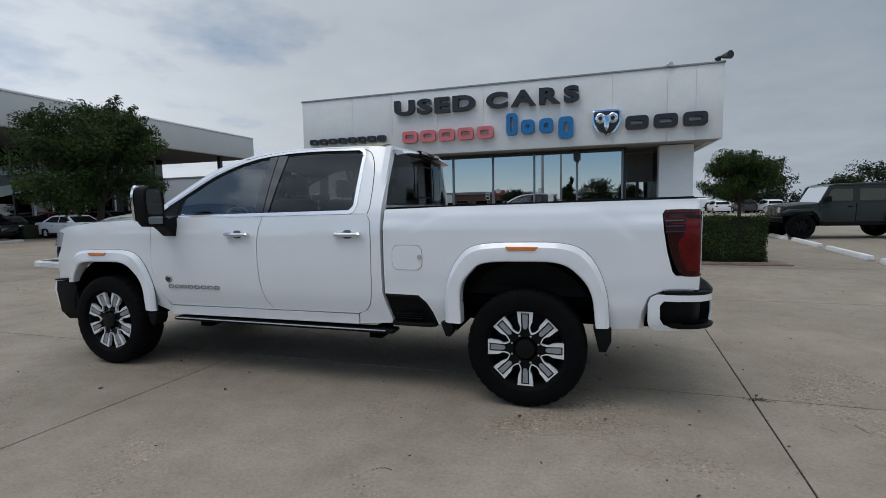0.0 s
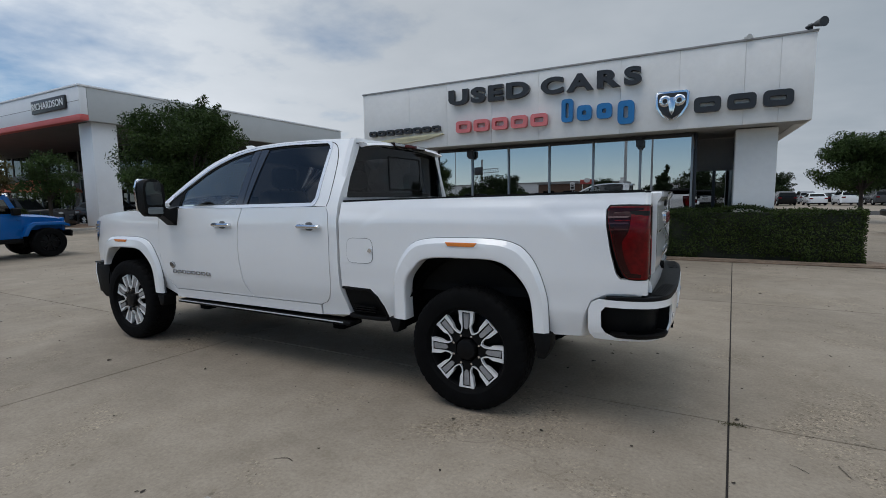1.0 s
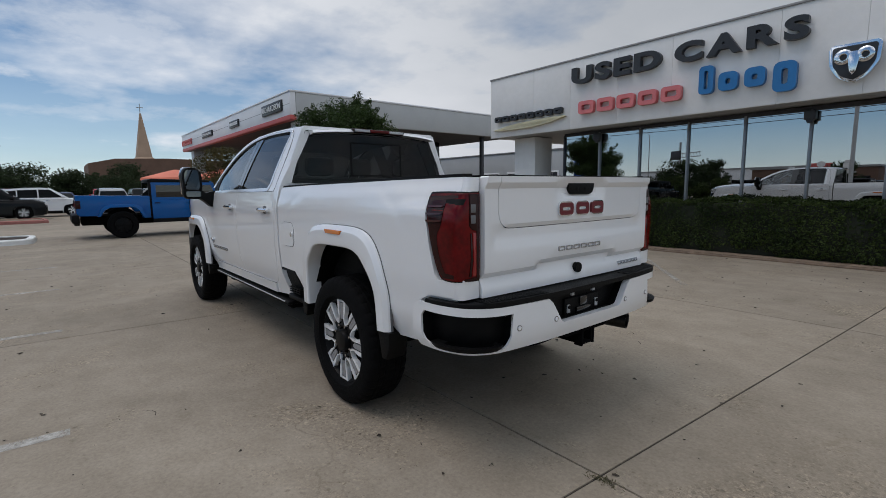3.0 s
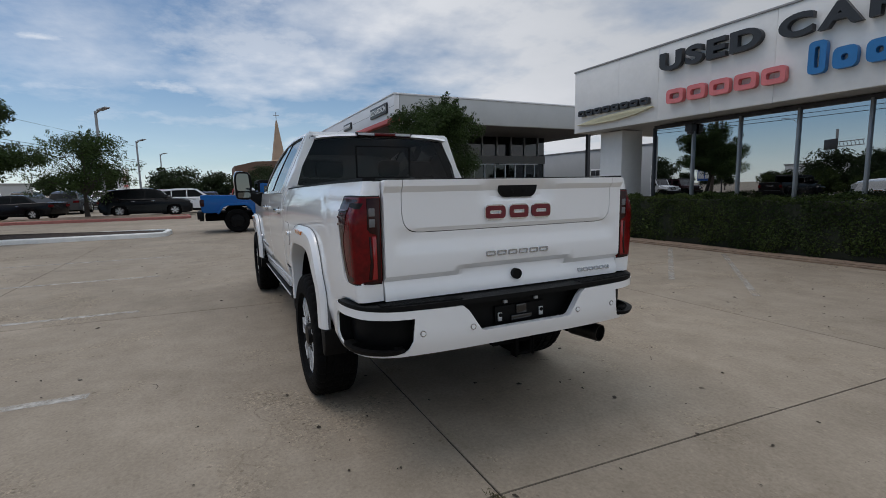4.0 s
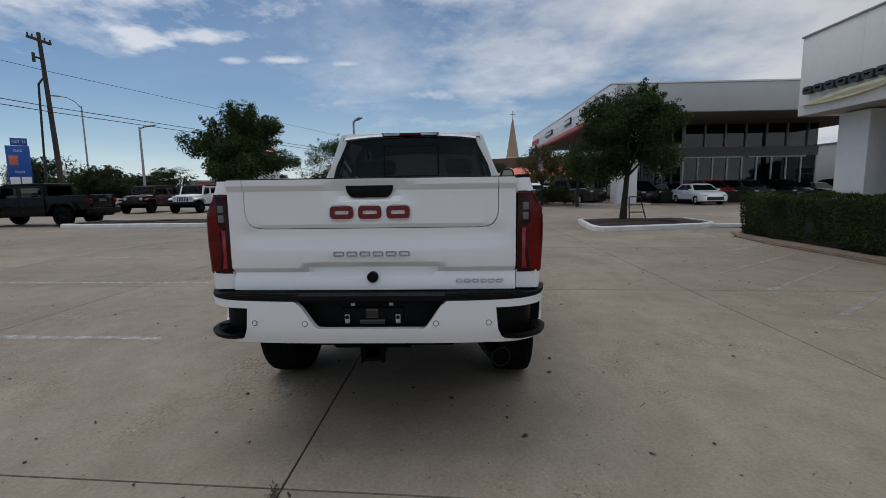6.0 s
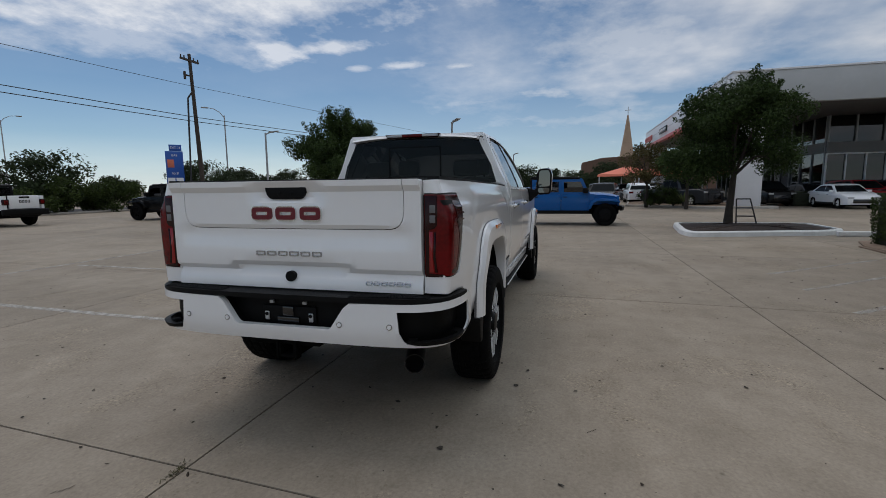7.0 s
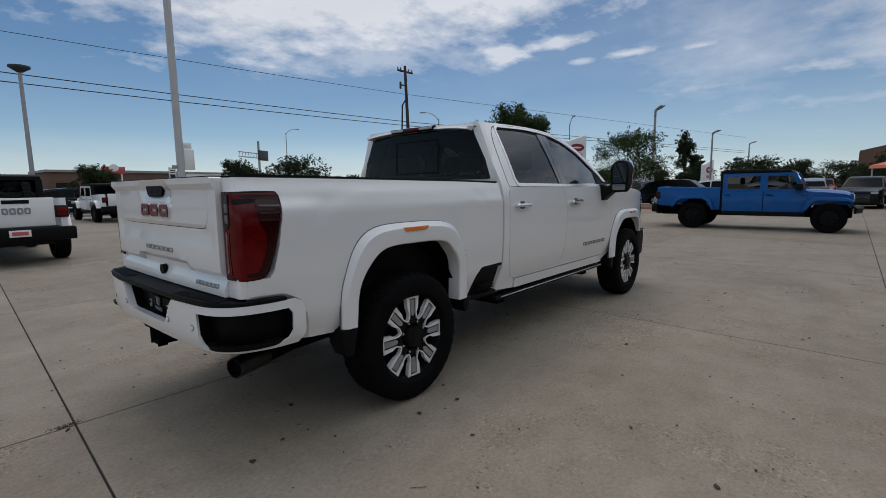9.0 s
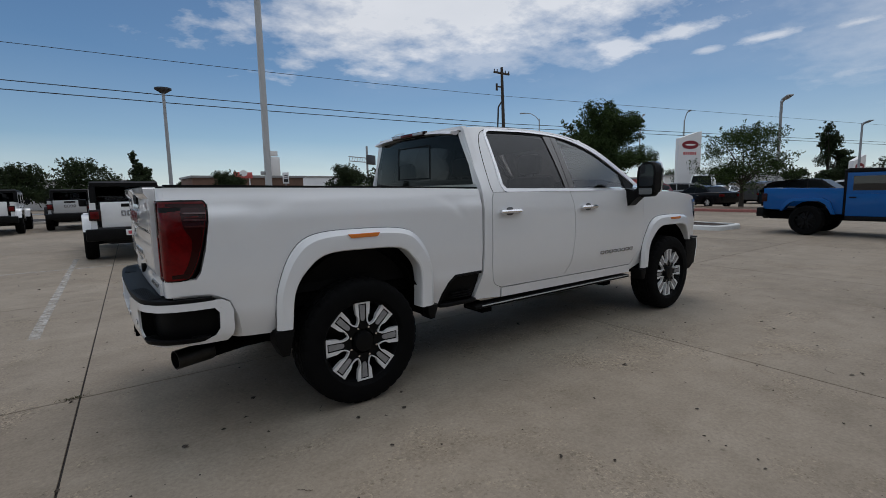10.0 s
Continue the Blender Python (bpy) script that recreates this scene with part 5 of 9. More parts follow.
    box(bm, -0.17, 0.17, -0.16, 0.16, 0.30, 0.58, 0.09)
    box(bm, -0.9, 0.6, 0.20, 0.36, 0.42, 0.60, 0.05)
    part("chassis", bm, M["underbody"], T)
    # cabin
    bm = bmesh.new()
    box(bm, -3.4, -1.15, -0.88, 0.88, 0.60, 0.68, 0.0)
    box(bm, -3.45, -2.95, -0.86, 0.86, 1.05, 1.40, 0.08)
    part("dashboard", bm, M["seat"], T)
    bm = bmesh.new()
    loft(bm, [[(x, y, z - 0.035 * abs(y / 0.62) ** 4) for y in [-0.66 + 0.132 * i for i in range(11)]] for x, z in ((-2.72, 1.89), (-2.4, 1.955), (-1.9, 1.985), (-1.3, 1.965), (-1.15, 1.935))], closed=False, caps=False)
    for s in (-1, 1):
        panel(bm, [(-1.34, 1.44), (-1.34, 1.92), (-1.15, 1.94), (-1.15, 1.44)], lambda x, z, d, s=s: (x, s * (cab_y(x, z) - 0.055 - d), z), 0.01, 0.2)
        panel(bm, [(-3.3, 0.66), (-3.3, 1.43), (-1.2, 1.43), (-1.2, 0.66)], lambda x, z, d, s=s: (x, s * (0.885 - d), z), 0.01, 0.5)
    box(bm, -1.19, -1.175, -0.84, 0.84, 0.66, 1.49)
    part("cabin_lining", bm, M["seat"], T, "dark cabin lining")
    for y in (-0.45, 0.45):
        bm = bmesh.new()
        box(bm, -2.72, -2.2, y - 0.27, y + 0.27, 0.85, 1.05, 0.06)
        box(bm, -2.32, -2.14, y - 0.26, y + 0.26, 0.98, 1.58, 0.06, m=None)
        box(bm, -2.26, -2.15, y - 0.14, y + 0.14, 1.60, 1.80, 0.05)
        rod(bm, (-2.2, y - 0.06, 1.5), (-2.2, y - 0.06, 1.65), 0.012, n=8), rod(bm, (-2.2, y + 0.06, 1.5), (-2.2, y + 0.06, 1.65), 0.012, n=8)
        part("front_seat", bm, M["cabin_grey"], T)
    bm = bmesh.new()
    box(bm, -1.75, -1.28, -0.75, 0.75, 0.85, 1.03, 0.06)
    box(bm, -1.42, -1.22, -0.75, 0.75, 0.95, 1.55, 0.06)
    for y in (-0.48, 0.48):
        box(bm, -1.36, -1.26, y - 0.14, y + 0.14, 1.57, 1.74, 0.05)
    part("rear_seat", bm, M["cabin_grey"], T)
    bm = bmesh.new()
    q = Matrix.Translation((-2.86, -0.45, 1.33)) @ Euler((0, radians(65), 0)).to_matrix().to_4x4()
    for k in range(24):
        a, b = 2 * math.pi * k / 24, 2 * math.pi * (k + 1) / 24
        rod(bm, q @ Vector((0.185 * math.cos(a), 0.185 * math.sin(a), 0)), q @ Vector((0.185 * math.cos(b), 0.185 * math.sin(b), 0)), 0.016, n=8, cap=False)
    for a in (0.0, math.pi, -math.pi / 2 + math.pi):
        rod(bm, q @ Vector((0, 0, -0.02)), q @ Vector((0.18 * math.sin(a), 0.18 * math.cos(a), 0)), 0.018, n=8)
    part("steering_wheel", bm, M["seat"], T)

    # wheels
    def wheel(name, x, s):
        bm = bmesh.new()
        half = [(0.270, 0.085, 0), (0.288, 0.118, 0), (0.300, 0.134, 0), (0.304, 0.1385, 0), (0.345, 0.142, 0), (0.385, 0.1395, 0), (0.402, 0.134, 1), (0.416, 0.1265, 1), (0.4275, 0.112, 1), (0.4325, 0.086, 1), (0.4325, 0.078, 3), (0.4335, 0.071, 2), (0.4340, 0.042, 2), (0.4340, 0.034, 3), (0.4340, 0.027, 2)]
        prof = [(r, -h, k) for r, h, k in half] + [(r, h, k + 4 if k in (1, 2) else k) for r, h, k in half[::-1]]
        n = 180
        rings = []
        for i in range(n):
            t = 2 * math.pi * i / n
            ring = []
            for r, h, k in prof:
                cut = (k == 3) or (k in (1, 5) and (i + (2 if k == 5 else 0)) % 5 == 0) or (k in (2, 6) and (i + (3 if k == 6 else 1)) % 5 == 0)
                rr = r - (0.0075 if cut else 0.0)
                ring.append(bm.verts.new((rr * math.cos(t), h, rr * math.sin(t))))
            rings.append(ring)
        for p, q in zip(rings, rings[1:] + rings[:1]):
            for j in range(len(prof) - 1):
                bm.faces.new((p[j], p[j + 1], q[j + 1], q[j]))
        e = new(name)
        e.parent = T
        e.matrix_local = pose(x, s * 0.868, 0.434, 0, 22.5, 0 if s > 0 else 180)
        part("tyre", bm, M["rubber"], e, "black all-terrain tyre", angle=30)
        bm = bmesh.new()
        lathe(bm, [(0.280, 0.090), (0.286, 0.104), (0.279, 0.107), (0.270, 0.088), (0.255, 0.03), (0.240, 0.0), (0.10, 0.03), (0.0, 0.03)], 48)
        lathe(bm, [(0.258, -0.10), (0.245, 0.0)], 48)
        for k in range(8):
            m = Matrix.Rotation(2 * math.pi * (k + 0.5) / 8, 4, "Y")
            prism2 = [(-0.040, 0.085), (0.040, 0.085), (0.034, 0.155), (0.056, 0.270), (-0.056, 0.270), (-0.034, 0.155)]
            a = [bm.verts.new(m @ Vector((p, 0.012, r))) for p, r in prism2]
            b = [bm.verts.new(m @ Vector((p * 0.94, 0.094, r))) for p, r in prism2]
            bm.faces.new(b)
            for i in range(6):
                bm.faces.new((a[i], a[(i + 1) % 6], b[(i + 1) % 6], b[i]))
        rim = part("rim", bm, M["rim_black"], e, "gloss black alloy rim")
        for k in range(8):
            bm = bmesh.new()
            m = Matrix.Rotation(2 * math.pi * (k + 0.5) / 8, 4, "Y")
            y = lambda r: 0.112 - 0.02 * (r - 0.10)
            # U-shaped machined face round a dark slot
            arm = [(-0.0478, 0.1155), (-0.0415, 0.1290), (-0.0355, 0.148), (-0.0350, 0.166), (-0.0500, 0.196), (-0.0580, 0.2740)]
            lip = [(-0.0452, 0.1090), (-0.0360, 0.1225), (-0.0285, 0.144), (-0.0272, 0.166), (-0.0285, 0.200), (-0.0300, 0.2640)]
            outer, inner = arm + [(-p, r) for p, r in arm[::-1]], lip + [(-p, r) for p, r in lip[::-1]]
            vo = [bm.verts.new(m @ Vector((p, y(r), r))) for p, r in outer]
            vi = [bm.verts.new(m @ Vector((p, y(r), r))) for p, r in inner]
            vb = [bm.verts.new(m @ Vector((p, y(r) - 0.03, r))) for p, r in outer]
            vj = [bm.verts.new(m @ Vector((p, y(r) - 0.008, r))) for p, r in inner]
            for i in range(11):
                bm.faces.new((vo[i], vo[i + 1], vi[i + 1], vi[i]))
                bm.faces.new((vo[i], vo[i + 1], vb[i + 1], vb[i]))
                bm.faces.new((vi[i], vi[i + 1], vj[i + 1], vj[i]))
            part("spoke_face", bm, M["machined"], rim, smooth=False)
            bm = bmesh.new()
            plate = [(-0.008, 0.146), (-0.0165, 0.160), (-0.0200, 0.2550), (0.0200, 0.2550), (0.0165, 0.160), (0.008, 0.146)]
            up_ = [bm.verts.new(m @ Vector((p, y(r) - 0.003, r))) for p, r in plate]
            dn = [bm.verts.new(m @ Vector((p, y(r) - 0.012, r))) for p, r in plate]
            bm.faces.new(up_)
            for i in range(6):
                bm.faces.new((up_[i], up_[(i + 1) % 6], dn[(i + 1) % 6], dn[i]))
            part("spoke_inlay", bm, M["inlay"], rim, smooth=False)
        bm = bmesh.new()
        lathe(bm, [(0.075, 0.05), (0.075, 0.105), (0.066, 0.125), (0.055, 0.128), (0.0, 0.13)], 32)
        part("hub_cap", bm, M["rim_black"], e)
        for k in range(8):
            bm = bmesh.new()
            a = 2 * math.pi * k / 8
            rod(bm, (0.104 * math.cos(a), 0.08, 0.104 * math.sin(a)), (0.104 * math.cos(a), 0.112, 0.104 * math.sin(a)), 0.010, 0.008, n=8)
            part("wheel_nut", bm, M["chrome"], e)
        return e

    wheels = [wheel("wheel", 0.0, -1)]
    for x, s in ((-4.037, -1), (0.0, 1), (-4.037, 1)):
        o = copy_thing(wheels[0], pose(x, s * 0.868, 0.434, 0, 0 if x < -1 and s < 0 else 22.5, 0 if s > 0 else 180))
    return T


build_pickup()


# ---- ground ----
def build_ground():
    bm = bmesh.new()
    vs = [bm.verts.new((x, y, -0.03)) for x, y in ((-900, -900), (900, -900), (900, 900), (-900, 900))]
    bm.faces.new(vs)
    g = part("ground", bm, M["concrete"], None, smooth=False)
    tagged(g, "wide flat worn concrete car park ground", "ground", kind="structure")
    # dark filler in the joints
    bm = bmesh.new()
    vs = [bm.verts.new((x, y, -0.007)) for x, y in ((-60, -40), (32, -40), (32, 44), (-60, 44))]
    bm.faces.new(vs)
    part("joint_filler", bm, M["joint"], g, smooth=False)
    # slabs, slightly skewed like the real joints
    bm = bmesh.new()
    u, v, gap = 4.6, 4.01, 0.0054
    kx, ky = 0.060, 0.0
    a, b = gap, gap
    top = []
    pts = [(a, b), (u - a, b), (u - a, v - b), (a, v - b)]
    sk = lambda p, q: (p + kx * q, q + ky * p)
    lo = [bm.verts.new((*sk(p, q), -0.045)) for p, q in pts]
    mid = [bm.verts.new((*sk(p, q), -0.005)) for p, q in pts]
    c = 0.0012
    hi = [bm.verts.new((*sk(p, q), 0.0)) for p, q in ((a + c, b + c), (u - a - c, b + c), (u - a - c, v - b - c), (a + c, v - b - c))]
    bm.faces.new(hi)
    for r, q in ((lo, mid), (mid, hi)):
        for i in range(4):
            bm.faces.new((r[i], r[(i + 1) % 4], q[(i + 1) % 4], q[i]))
    slab = part("slab", bm, M["concrete"], g, smooth=False)
    first = True
    for i in range(-11, 6):
        for j in range(-8, 9):
            x, y = sk(1.634 + u * i, -0.40 + v * j)
            m = pose(x, y, 0)
            if first:
                slab.matrix_local = m
                first = False
            else:
                again(slab, m)

    def stripe(pts, w=0.10, name="paint_stripe", paint="line_paint"):
        bm = bmesh.new()
        for (x0, y0), (x1, y1) in zip(pts, pts[1:]):
            d = Vector((x1 - x0, y1 - y0)).normalized()
            n = Vector((-d.y, d.x)) * w / 2
            k = max(2, int(math.hypot(x1 - x0, y1 - y0) / 0.5))
            prev = None
            for q in range(k + 1):
                t = q / k
                c_ = Vector((x0 + (x1 - x0) * t, y0 + (y1 - y0) * t))
                e = [bm.verts.new((c_.x + s * n.x * random.uniform(0.85, 1.1), c_.y + s * n.y * random.uniform(0.85, 1.1), 0.003)) for s in (-1, 1)]
                if prev:
                    bm.faces.new((prev[0], e[0], e[1], prev[1]))
                prev = e
        return tagged(part(name, bm, M[paint], None, smooth=False), "worn white painted parking line on concrete", "parking line", "parking lines", "structure")
    for x in (2.0, -0.74, -3.48, -6.22, -8.96):
        stripe([(x + 0.02, -2.5), (x - 0.22, -10.3)] if x > 1 else [(x + 0.03, -2.45), (x - 0.15, -8.0)])
    stripe([(6.0, -8.42), (-9.2, -8.25)])
    stripe([(-14.5, -8.4), (-14.0, -15)])
    for k in range(5):
        stripe([(-7.7 + 1.25 * k, 7.75), (-5.2 + 1.25 * k, 4.65)], 0.09, paint="line_faint")
    stripe([(-10.2, 4.9), (-10.6, 8.2)], 0.09, paint="line_faint")
    # leaf litter and grit
    verts, faces = [], []
    rnd = random.Random(5)
    for k in range(2600):
        x, y = rnd.uniform(-12, 7), rnd.uniform(-8, 8.2)
        r = rnd.choice((0.004, 0.005, 0.006, 0.007, 0.009, 0.013, 0.020)) * rnd.uniform(0.7, 1.3)
        a, long = rnd.uniform(0, 6.28), rnd.uniform(0.25, 0.9)
        i, m_ = len(verts), rnd.randint(5, 7)
        for q in range(m_):
            t = q * 2 * math.pi / m_
            rr = r * rnd.uniform(0.45, 1.2)
            u, v_ = rr * math.cos(t), rr * math.sin(t) * long
            verts.append((x + u * math.cos(a) - v_ * math.sin(a), y + u * math.sin(a) + v_ * math.cos(a), 0.002 + r * rnd.uniform(0, 0.5)))
        verts.append((x, y, 0.003 + r * rnd.uniform(0.1, 0.6)))
        for q in range(m_):
            faces.append((i + q, i + (q + 1) % m_, i + m_))
    for k in range(60):                      # twigs
        x, y, a = rnd.uniform(-10, 6), rnd.uniform(-7, 8), rnd.uniform(0, 6.28)
        for q in range(4):
            i, l = len(verts), rnd.uniform(0.015, 0.04)
            ux, uy = math.cos(a), math.sin(a)
            for p, o, z in ((0, -1, 0.002), (0, 1, 0.002), (1, 0.7, 0.006), (1, -0.7, 0.006)):
                verts.append((x + ux * l * p - uy * 0.0025 * o, y + uy * l * p + ux * 0.0025 * o, z))
            faces.append((i, i + 1, i + 2, i + 3))
            x, y, a = x + ux * l, y + uy * l, a + rnd.uniform(-0.5, 0.5)
    me = bpy.data.meshes.new("leaf_litter")
    me.from_pydata(verts, [], faces)
    me.materials.append(mat("litter", (0.048, 0.035, 0.024), 0.9, color2=(0.016, 0.012, 0.009), vscale=1.5))
    tagged(new("leaf_litter", me), "scattered dry leaf bits and grit on concrete", "leaf litter", kind="stuff")
    # weeds and dirt at the crossing of two joints
    bm = bmesh.new()
    rnd = random.Random(9)
    for k in range(90):
        x, y = 1.645 + rnd.gauss(0, 0.045), -0.425 + rnd.gauss(0, 0.018)
        a = rnd.uniform(0, 6.28)
        l = rnd.uniform(0.008, 0.026)
        p = Vector((x, y, 0.001))
        q = p + Vector((math.cos(a) * l, math.sin(a) * l, rnd.uniform(0.002, 0.016)))
        n = Vector((-math.sin(a), math.cos(a), 0)) * 0.003
        bm.faces.new([bm.verts.new(p - n), bm.verts.new(p + n), bm.verts.new(q)])
    tagged(part("weeds", bm, mat("weed", (0.075, 0.065, 0.022), 0.9, color2=(0.03, 0.028, 0.012), vscale=20), None, smooth=False), "small dry weeds in the concrete joint", "weeds", kind="stuff")


# ---- foliage ----
def leaf_cloud(name, centres, n, size, seed, material, parent=None, shell=0.55, up=0.25):
    """Many small bent leaves round a set of (centre, radius) clumps."""
    rg = np.random.default_rng(seed)
    c = np.array([p for p, r in centres], float)
    r = np.array([q if isinstance(q, (tuple, list)) else (q, q, q) for _, q in centres], float)
    w = (r.prod(axis=1)) ** (2 / 3)
    idx = rg.choice(len(c), n, p=w / w.sum())
    d = rg.normal(size=(n, 3))
    d /= np.linalg.norm(d, axis=1)[:, None]
    rad = shell + (1.08 - shell) * rg.random(n) ** 0.7
    pos = c[idx] + d * r[idx] * rad[:, None]
    # leaf axes
    nrm = d + rg.normal(size=(n, 3)) * 0.7 + np.array([0, 0, up])
    nrm /= np.linalg.norm(nrm, axis=1)[:, None]
    t = np.cross(nrm, rg.normal(size=(n, 3)))
    t /= np.linalg.norm(t, axis=1)[:, None]
    b = np.cross(nrm, t)
    s = size * (0.6 + 0.8 * rg.random(n))[:, None]
    v = np.empty((n, 5, 3))
    v[:, 0] = pos - t * s
    v[:, 1] = pos + b * s * 0.42 + nrm * s * 0.12
    v[:, 2] = pos + t * s * 1.05
    v[:, 3] = pos - b * s * 0.42 + nrm * s * 0.12
    v[:, 4] = pos
    verts = v.reshape(-1, 3)
    base = np.arange(n)[:, None] * 5
    faces = np.concatenate([base + np.array([[0, 3, 4]]), base + np.array([[3, 2, 4]]), base + np.array([[2, 1, 4]]), base + np.array([[1, 0, 4]])])
    me = bpy.data.meshes.new(name)
    me.from_pydata(verts.tolist(), [], faces.tolist())
    me.materials.append(material)
    ob = new(name, me)
    ob.parent = parent
    return ob


def tree(label, x, y, z, height, width, stem, seed, leaves, size, material, lean=(0, 0), kind_name="tree", form="round"):
    rnd = random.Random(seed)
    T = thing("tree", label, "tree", pose(x, y, z))
    bm = bmesh.new()
    r0 = 0.023 * height
    top = Vector((lean[0], lean[1], stem))
    pts = [Vector((0, 0, -0.08)), Vector((lean[0] * 0.25, lean[1] * 0.25, stem * 0.33)), Vector((lean[0] * 0.7, lean[1] * 0.7, stem * 0.72)), top]
    rr = [r0 * 1.35, r0, r0 * 0.85, r0 * 0.75]
    for (p, a), (q, b) in zip(zip(pts, rr), zip(pts[1:], rr[1:])):
        rod(bm, p, q, a, b, 10)
    clumps = []
    crown = height - stem
    nl = 11
    for k in range(nl):
        a = 2 * math.pi * k / nl + rnd.uniform(-0.3, 0.3)
        if form == "round":
            lift = rnd.uniform(0.10, 0.85)
            reach = width * 0.5 * (0.55 + 0.42 * math.sin(math.pi * min(1, lift + 0.12))) * rnd.uniform(0.7, 1.0)
        else:
            lift = (k + 0.5) / nl
            reach = width * 0.5 * (1.02 - 0.85 * lift) * rnd.uniform(0.75, 1.0)
        end = top + Vector((math.cos(a) * reach * 0.72, math.sin(a) * reach * 0.72, crown * lift * 0.86))
        half = top.lerp(end, 0.5) + Vector((rnd.uniform(-.12, .12), rnd.uniform(-.12, .12), crown * 0.07))
        rod(bm, top - Vector((0, 0, 0.1)), half, r0 * 0.5, r0 * 0.3, 7)
        rod(bm, half, end, r0 * 0.3, r0 * 0.1, 6)
        for j in range(5):
            sp = 0.10 if form == "round" else 0.09 * (1.05 - 0.9 * lift)
            q = end + Vector((rnd.gauss(0, 1) * width * sp, rnd.gauss(0, 1) * width * sp, rnd.gauss(0, 1) * crown * (0.08 if form == "round" else 0.04)))
            rod(bm, half.lerp(end, 0.6), q, r0 * 0.10, r0 * 0.04, 5)
            cr = width * rnd.uniform(0.10, 0.175) * (1.0 if form == "round" else 1.05 - 0.85 * lift)
            clumps.append((q, (cr, cr, cr * rnd.uniform(0.55, 0.85))))
            if rnd.random() < 0.8:
                q2 = q + Vector((math.cos(a), math.sin(a), rnd.uniform(-0.3, 0.9))) * width * 0.09
                clumps.append((q2, (cr * 0.55, cr * 0.55, cr * 0.45)))
    for k in range(10):
        h = rnd.uniform(0.18, 0.86)
        cr = width * rnd.uniform(0.15, 0.21)
        slim = 1.0 if form == "round" else 1.15 - h
        clumps.append((top + Vector((rnd.gauss(0, 0.12) * width * slim, rnd.gauss(0, 0.12) * width * slim, crown * h)), (cr * slim, cr * slim, cr * 0.75)))
    # twigs that stick out above
    for k in range(26 if form == "round" else 0):
        a, e = rnd.uniform(0, 6.28), rnd.uniform(0.1, 1.3)
        d = Vector((math.cos(a) * math.cos(e), math.sin(a) * math.cos(e), math.sin(e)))
        p = top + Vector((0, 0, crown * 0.42)) + Vector((d.x * width * 0.36, d.y * width * 0.36, d.z * crown * 0.44))
        for j in range(4):
            q = p + d * (0.10 * j) * width * 0.4 + Vector((rnd.gauss(0, .03), rnd.gauss(0, .03), rnd.gauss(0, .03))) * width * 0.3
            clumps.append((q, width * 0.032 * (1.5 - 0.25 * j)))
    part("trunk", bm, M["bark"], T)
    leaf_cloud("crown", clumps, leaves, size, seed, material, T, shell=0.25)
    return T


def hedge(label, x0, x1, y0, y1, h, seed, n):
    H = thing("hedge", label, "hedge", pose(0, 0, 0), kind="")
    # solid filler behind the leaves, the inner shade put into its dark colour
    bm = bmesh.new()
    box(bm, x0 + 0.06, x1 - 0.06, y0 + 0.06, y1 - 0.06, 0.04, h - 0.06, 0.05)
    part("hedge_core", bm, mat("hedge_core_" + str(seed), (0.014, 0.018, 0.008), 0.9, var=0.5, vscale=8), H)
    rnd = np.random.default_rng(seed)
    w, d = x1 - x0, y1 - y0
    areas = np.array([w * h, w * d, d * h, d * h, w * h * 0.3])
    face = rnd.choice(5, n, p=areas / areas.sum())
    a, b, k = rnd.random(n), rnd.random(n), rnd.normal(size=n) * 0.022
    P = np.zeros((n, 3))
    Nn = np.zeros((n, 3))
    for i in range(5):
        q = face == i
        if i in (0, 4):
            P[q] = np.c_[x0 + w * a[q], np.full(q.sum(), y0 if i == 0 else y1), 0.03 + (h - 0.03) * b[q]]
            Nn[q] = (0, -1 if i == 0 else 1, 0)
        elif i == 1:
            P[q] = np.c_[x0 + w * a[q], y0 + d * b[q], np.full(q.sum(), h)]
            Nn[q] = (0, 0, 1)
        else:
            P[q] = np.c_[np.full(q.sum(), x0 if i == 2 else x1), y0 + d * a[q], 0.03 + (h - 0.03) * b[q]]
            Nn[q] = (-1 if i == 2 else 1, 0, 0)
    # soft billows over the clipped faces
    wob = 0.045 * np.sin(P[:, 0] * 2.1 + P[:, 2] * 3) + 0.03 * np.sin(P[:, 0] * 5.3 + 1.7) * np.cos(P[:, 2] * 6) + 0.025 * np.sin(P[:, 0] * 9.1 + P[:, 1] * 7)
    P += Nn * (wob + k)[:, None]
    lowcut = np.clip((0.22 - P[:, 2]) / 0.22, 0, 1)
    P[:, 1] += np.where(Nn[:, 1] < 0, lowcut * 0.12, 0)
    nrm = Nn * 0.8 + rnd.normal(size=(n, 3)) * 0.75 + np.array([0, 0, 0.3])
    nrm /= np.linalg.norm(nrm, axis=1)[:, None]
    t = np.cross(nrm, rnd.normal(size=(n, 3)))
    t /= np.linalg.norm(t, axis=1)[:, None]
    bb = np.cross(nrm, t)
    s = (0.016 + 0.016 * rnd.random(n))[:, None]
    v = np.stack([P - t * s, P + bb * s * 0.55, P + t * s, P - bb * s * 0.55], 1).reshape(-1, 3)
    f = (np.arange(n)[:, None] * 4 + np.array([[0, 1, 2, 3]]))
    me = bpy.data.meshes.new("hedge_leaves")
    me.from_pydata(v.tolist(), [], f.tolist())
    me.materials.append(M["hedge_leaf"])
    o = new("hedge_leaves", me)
    o.parent = H
    return H


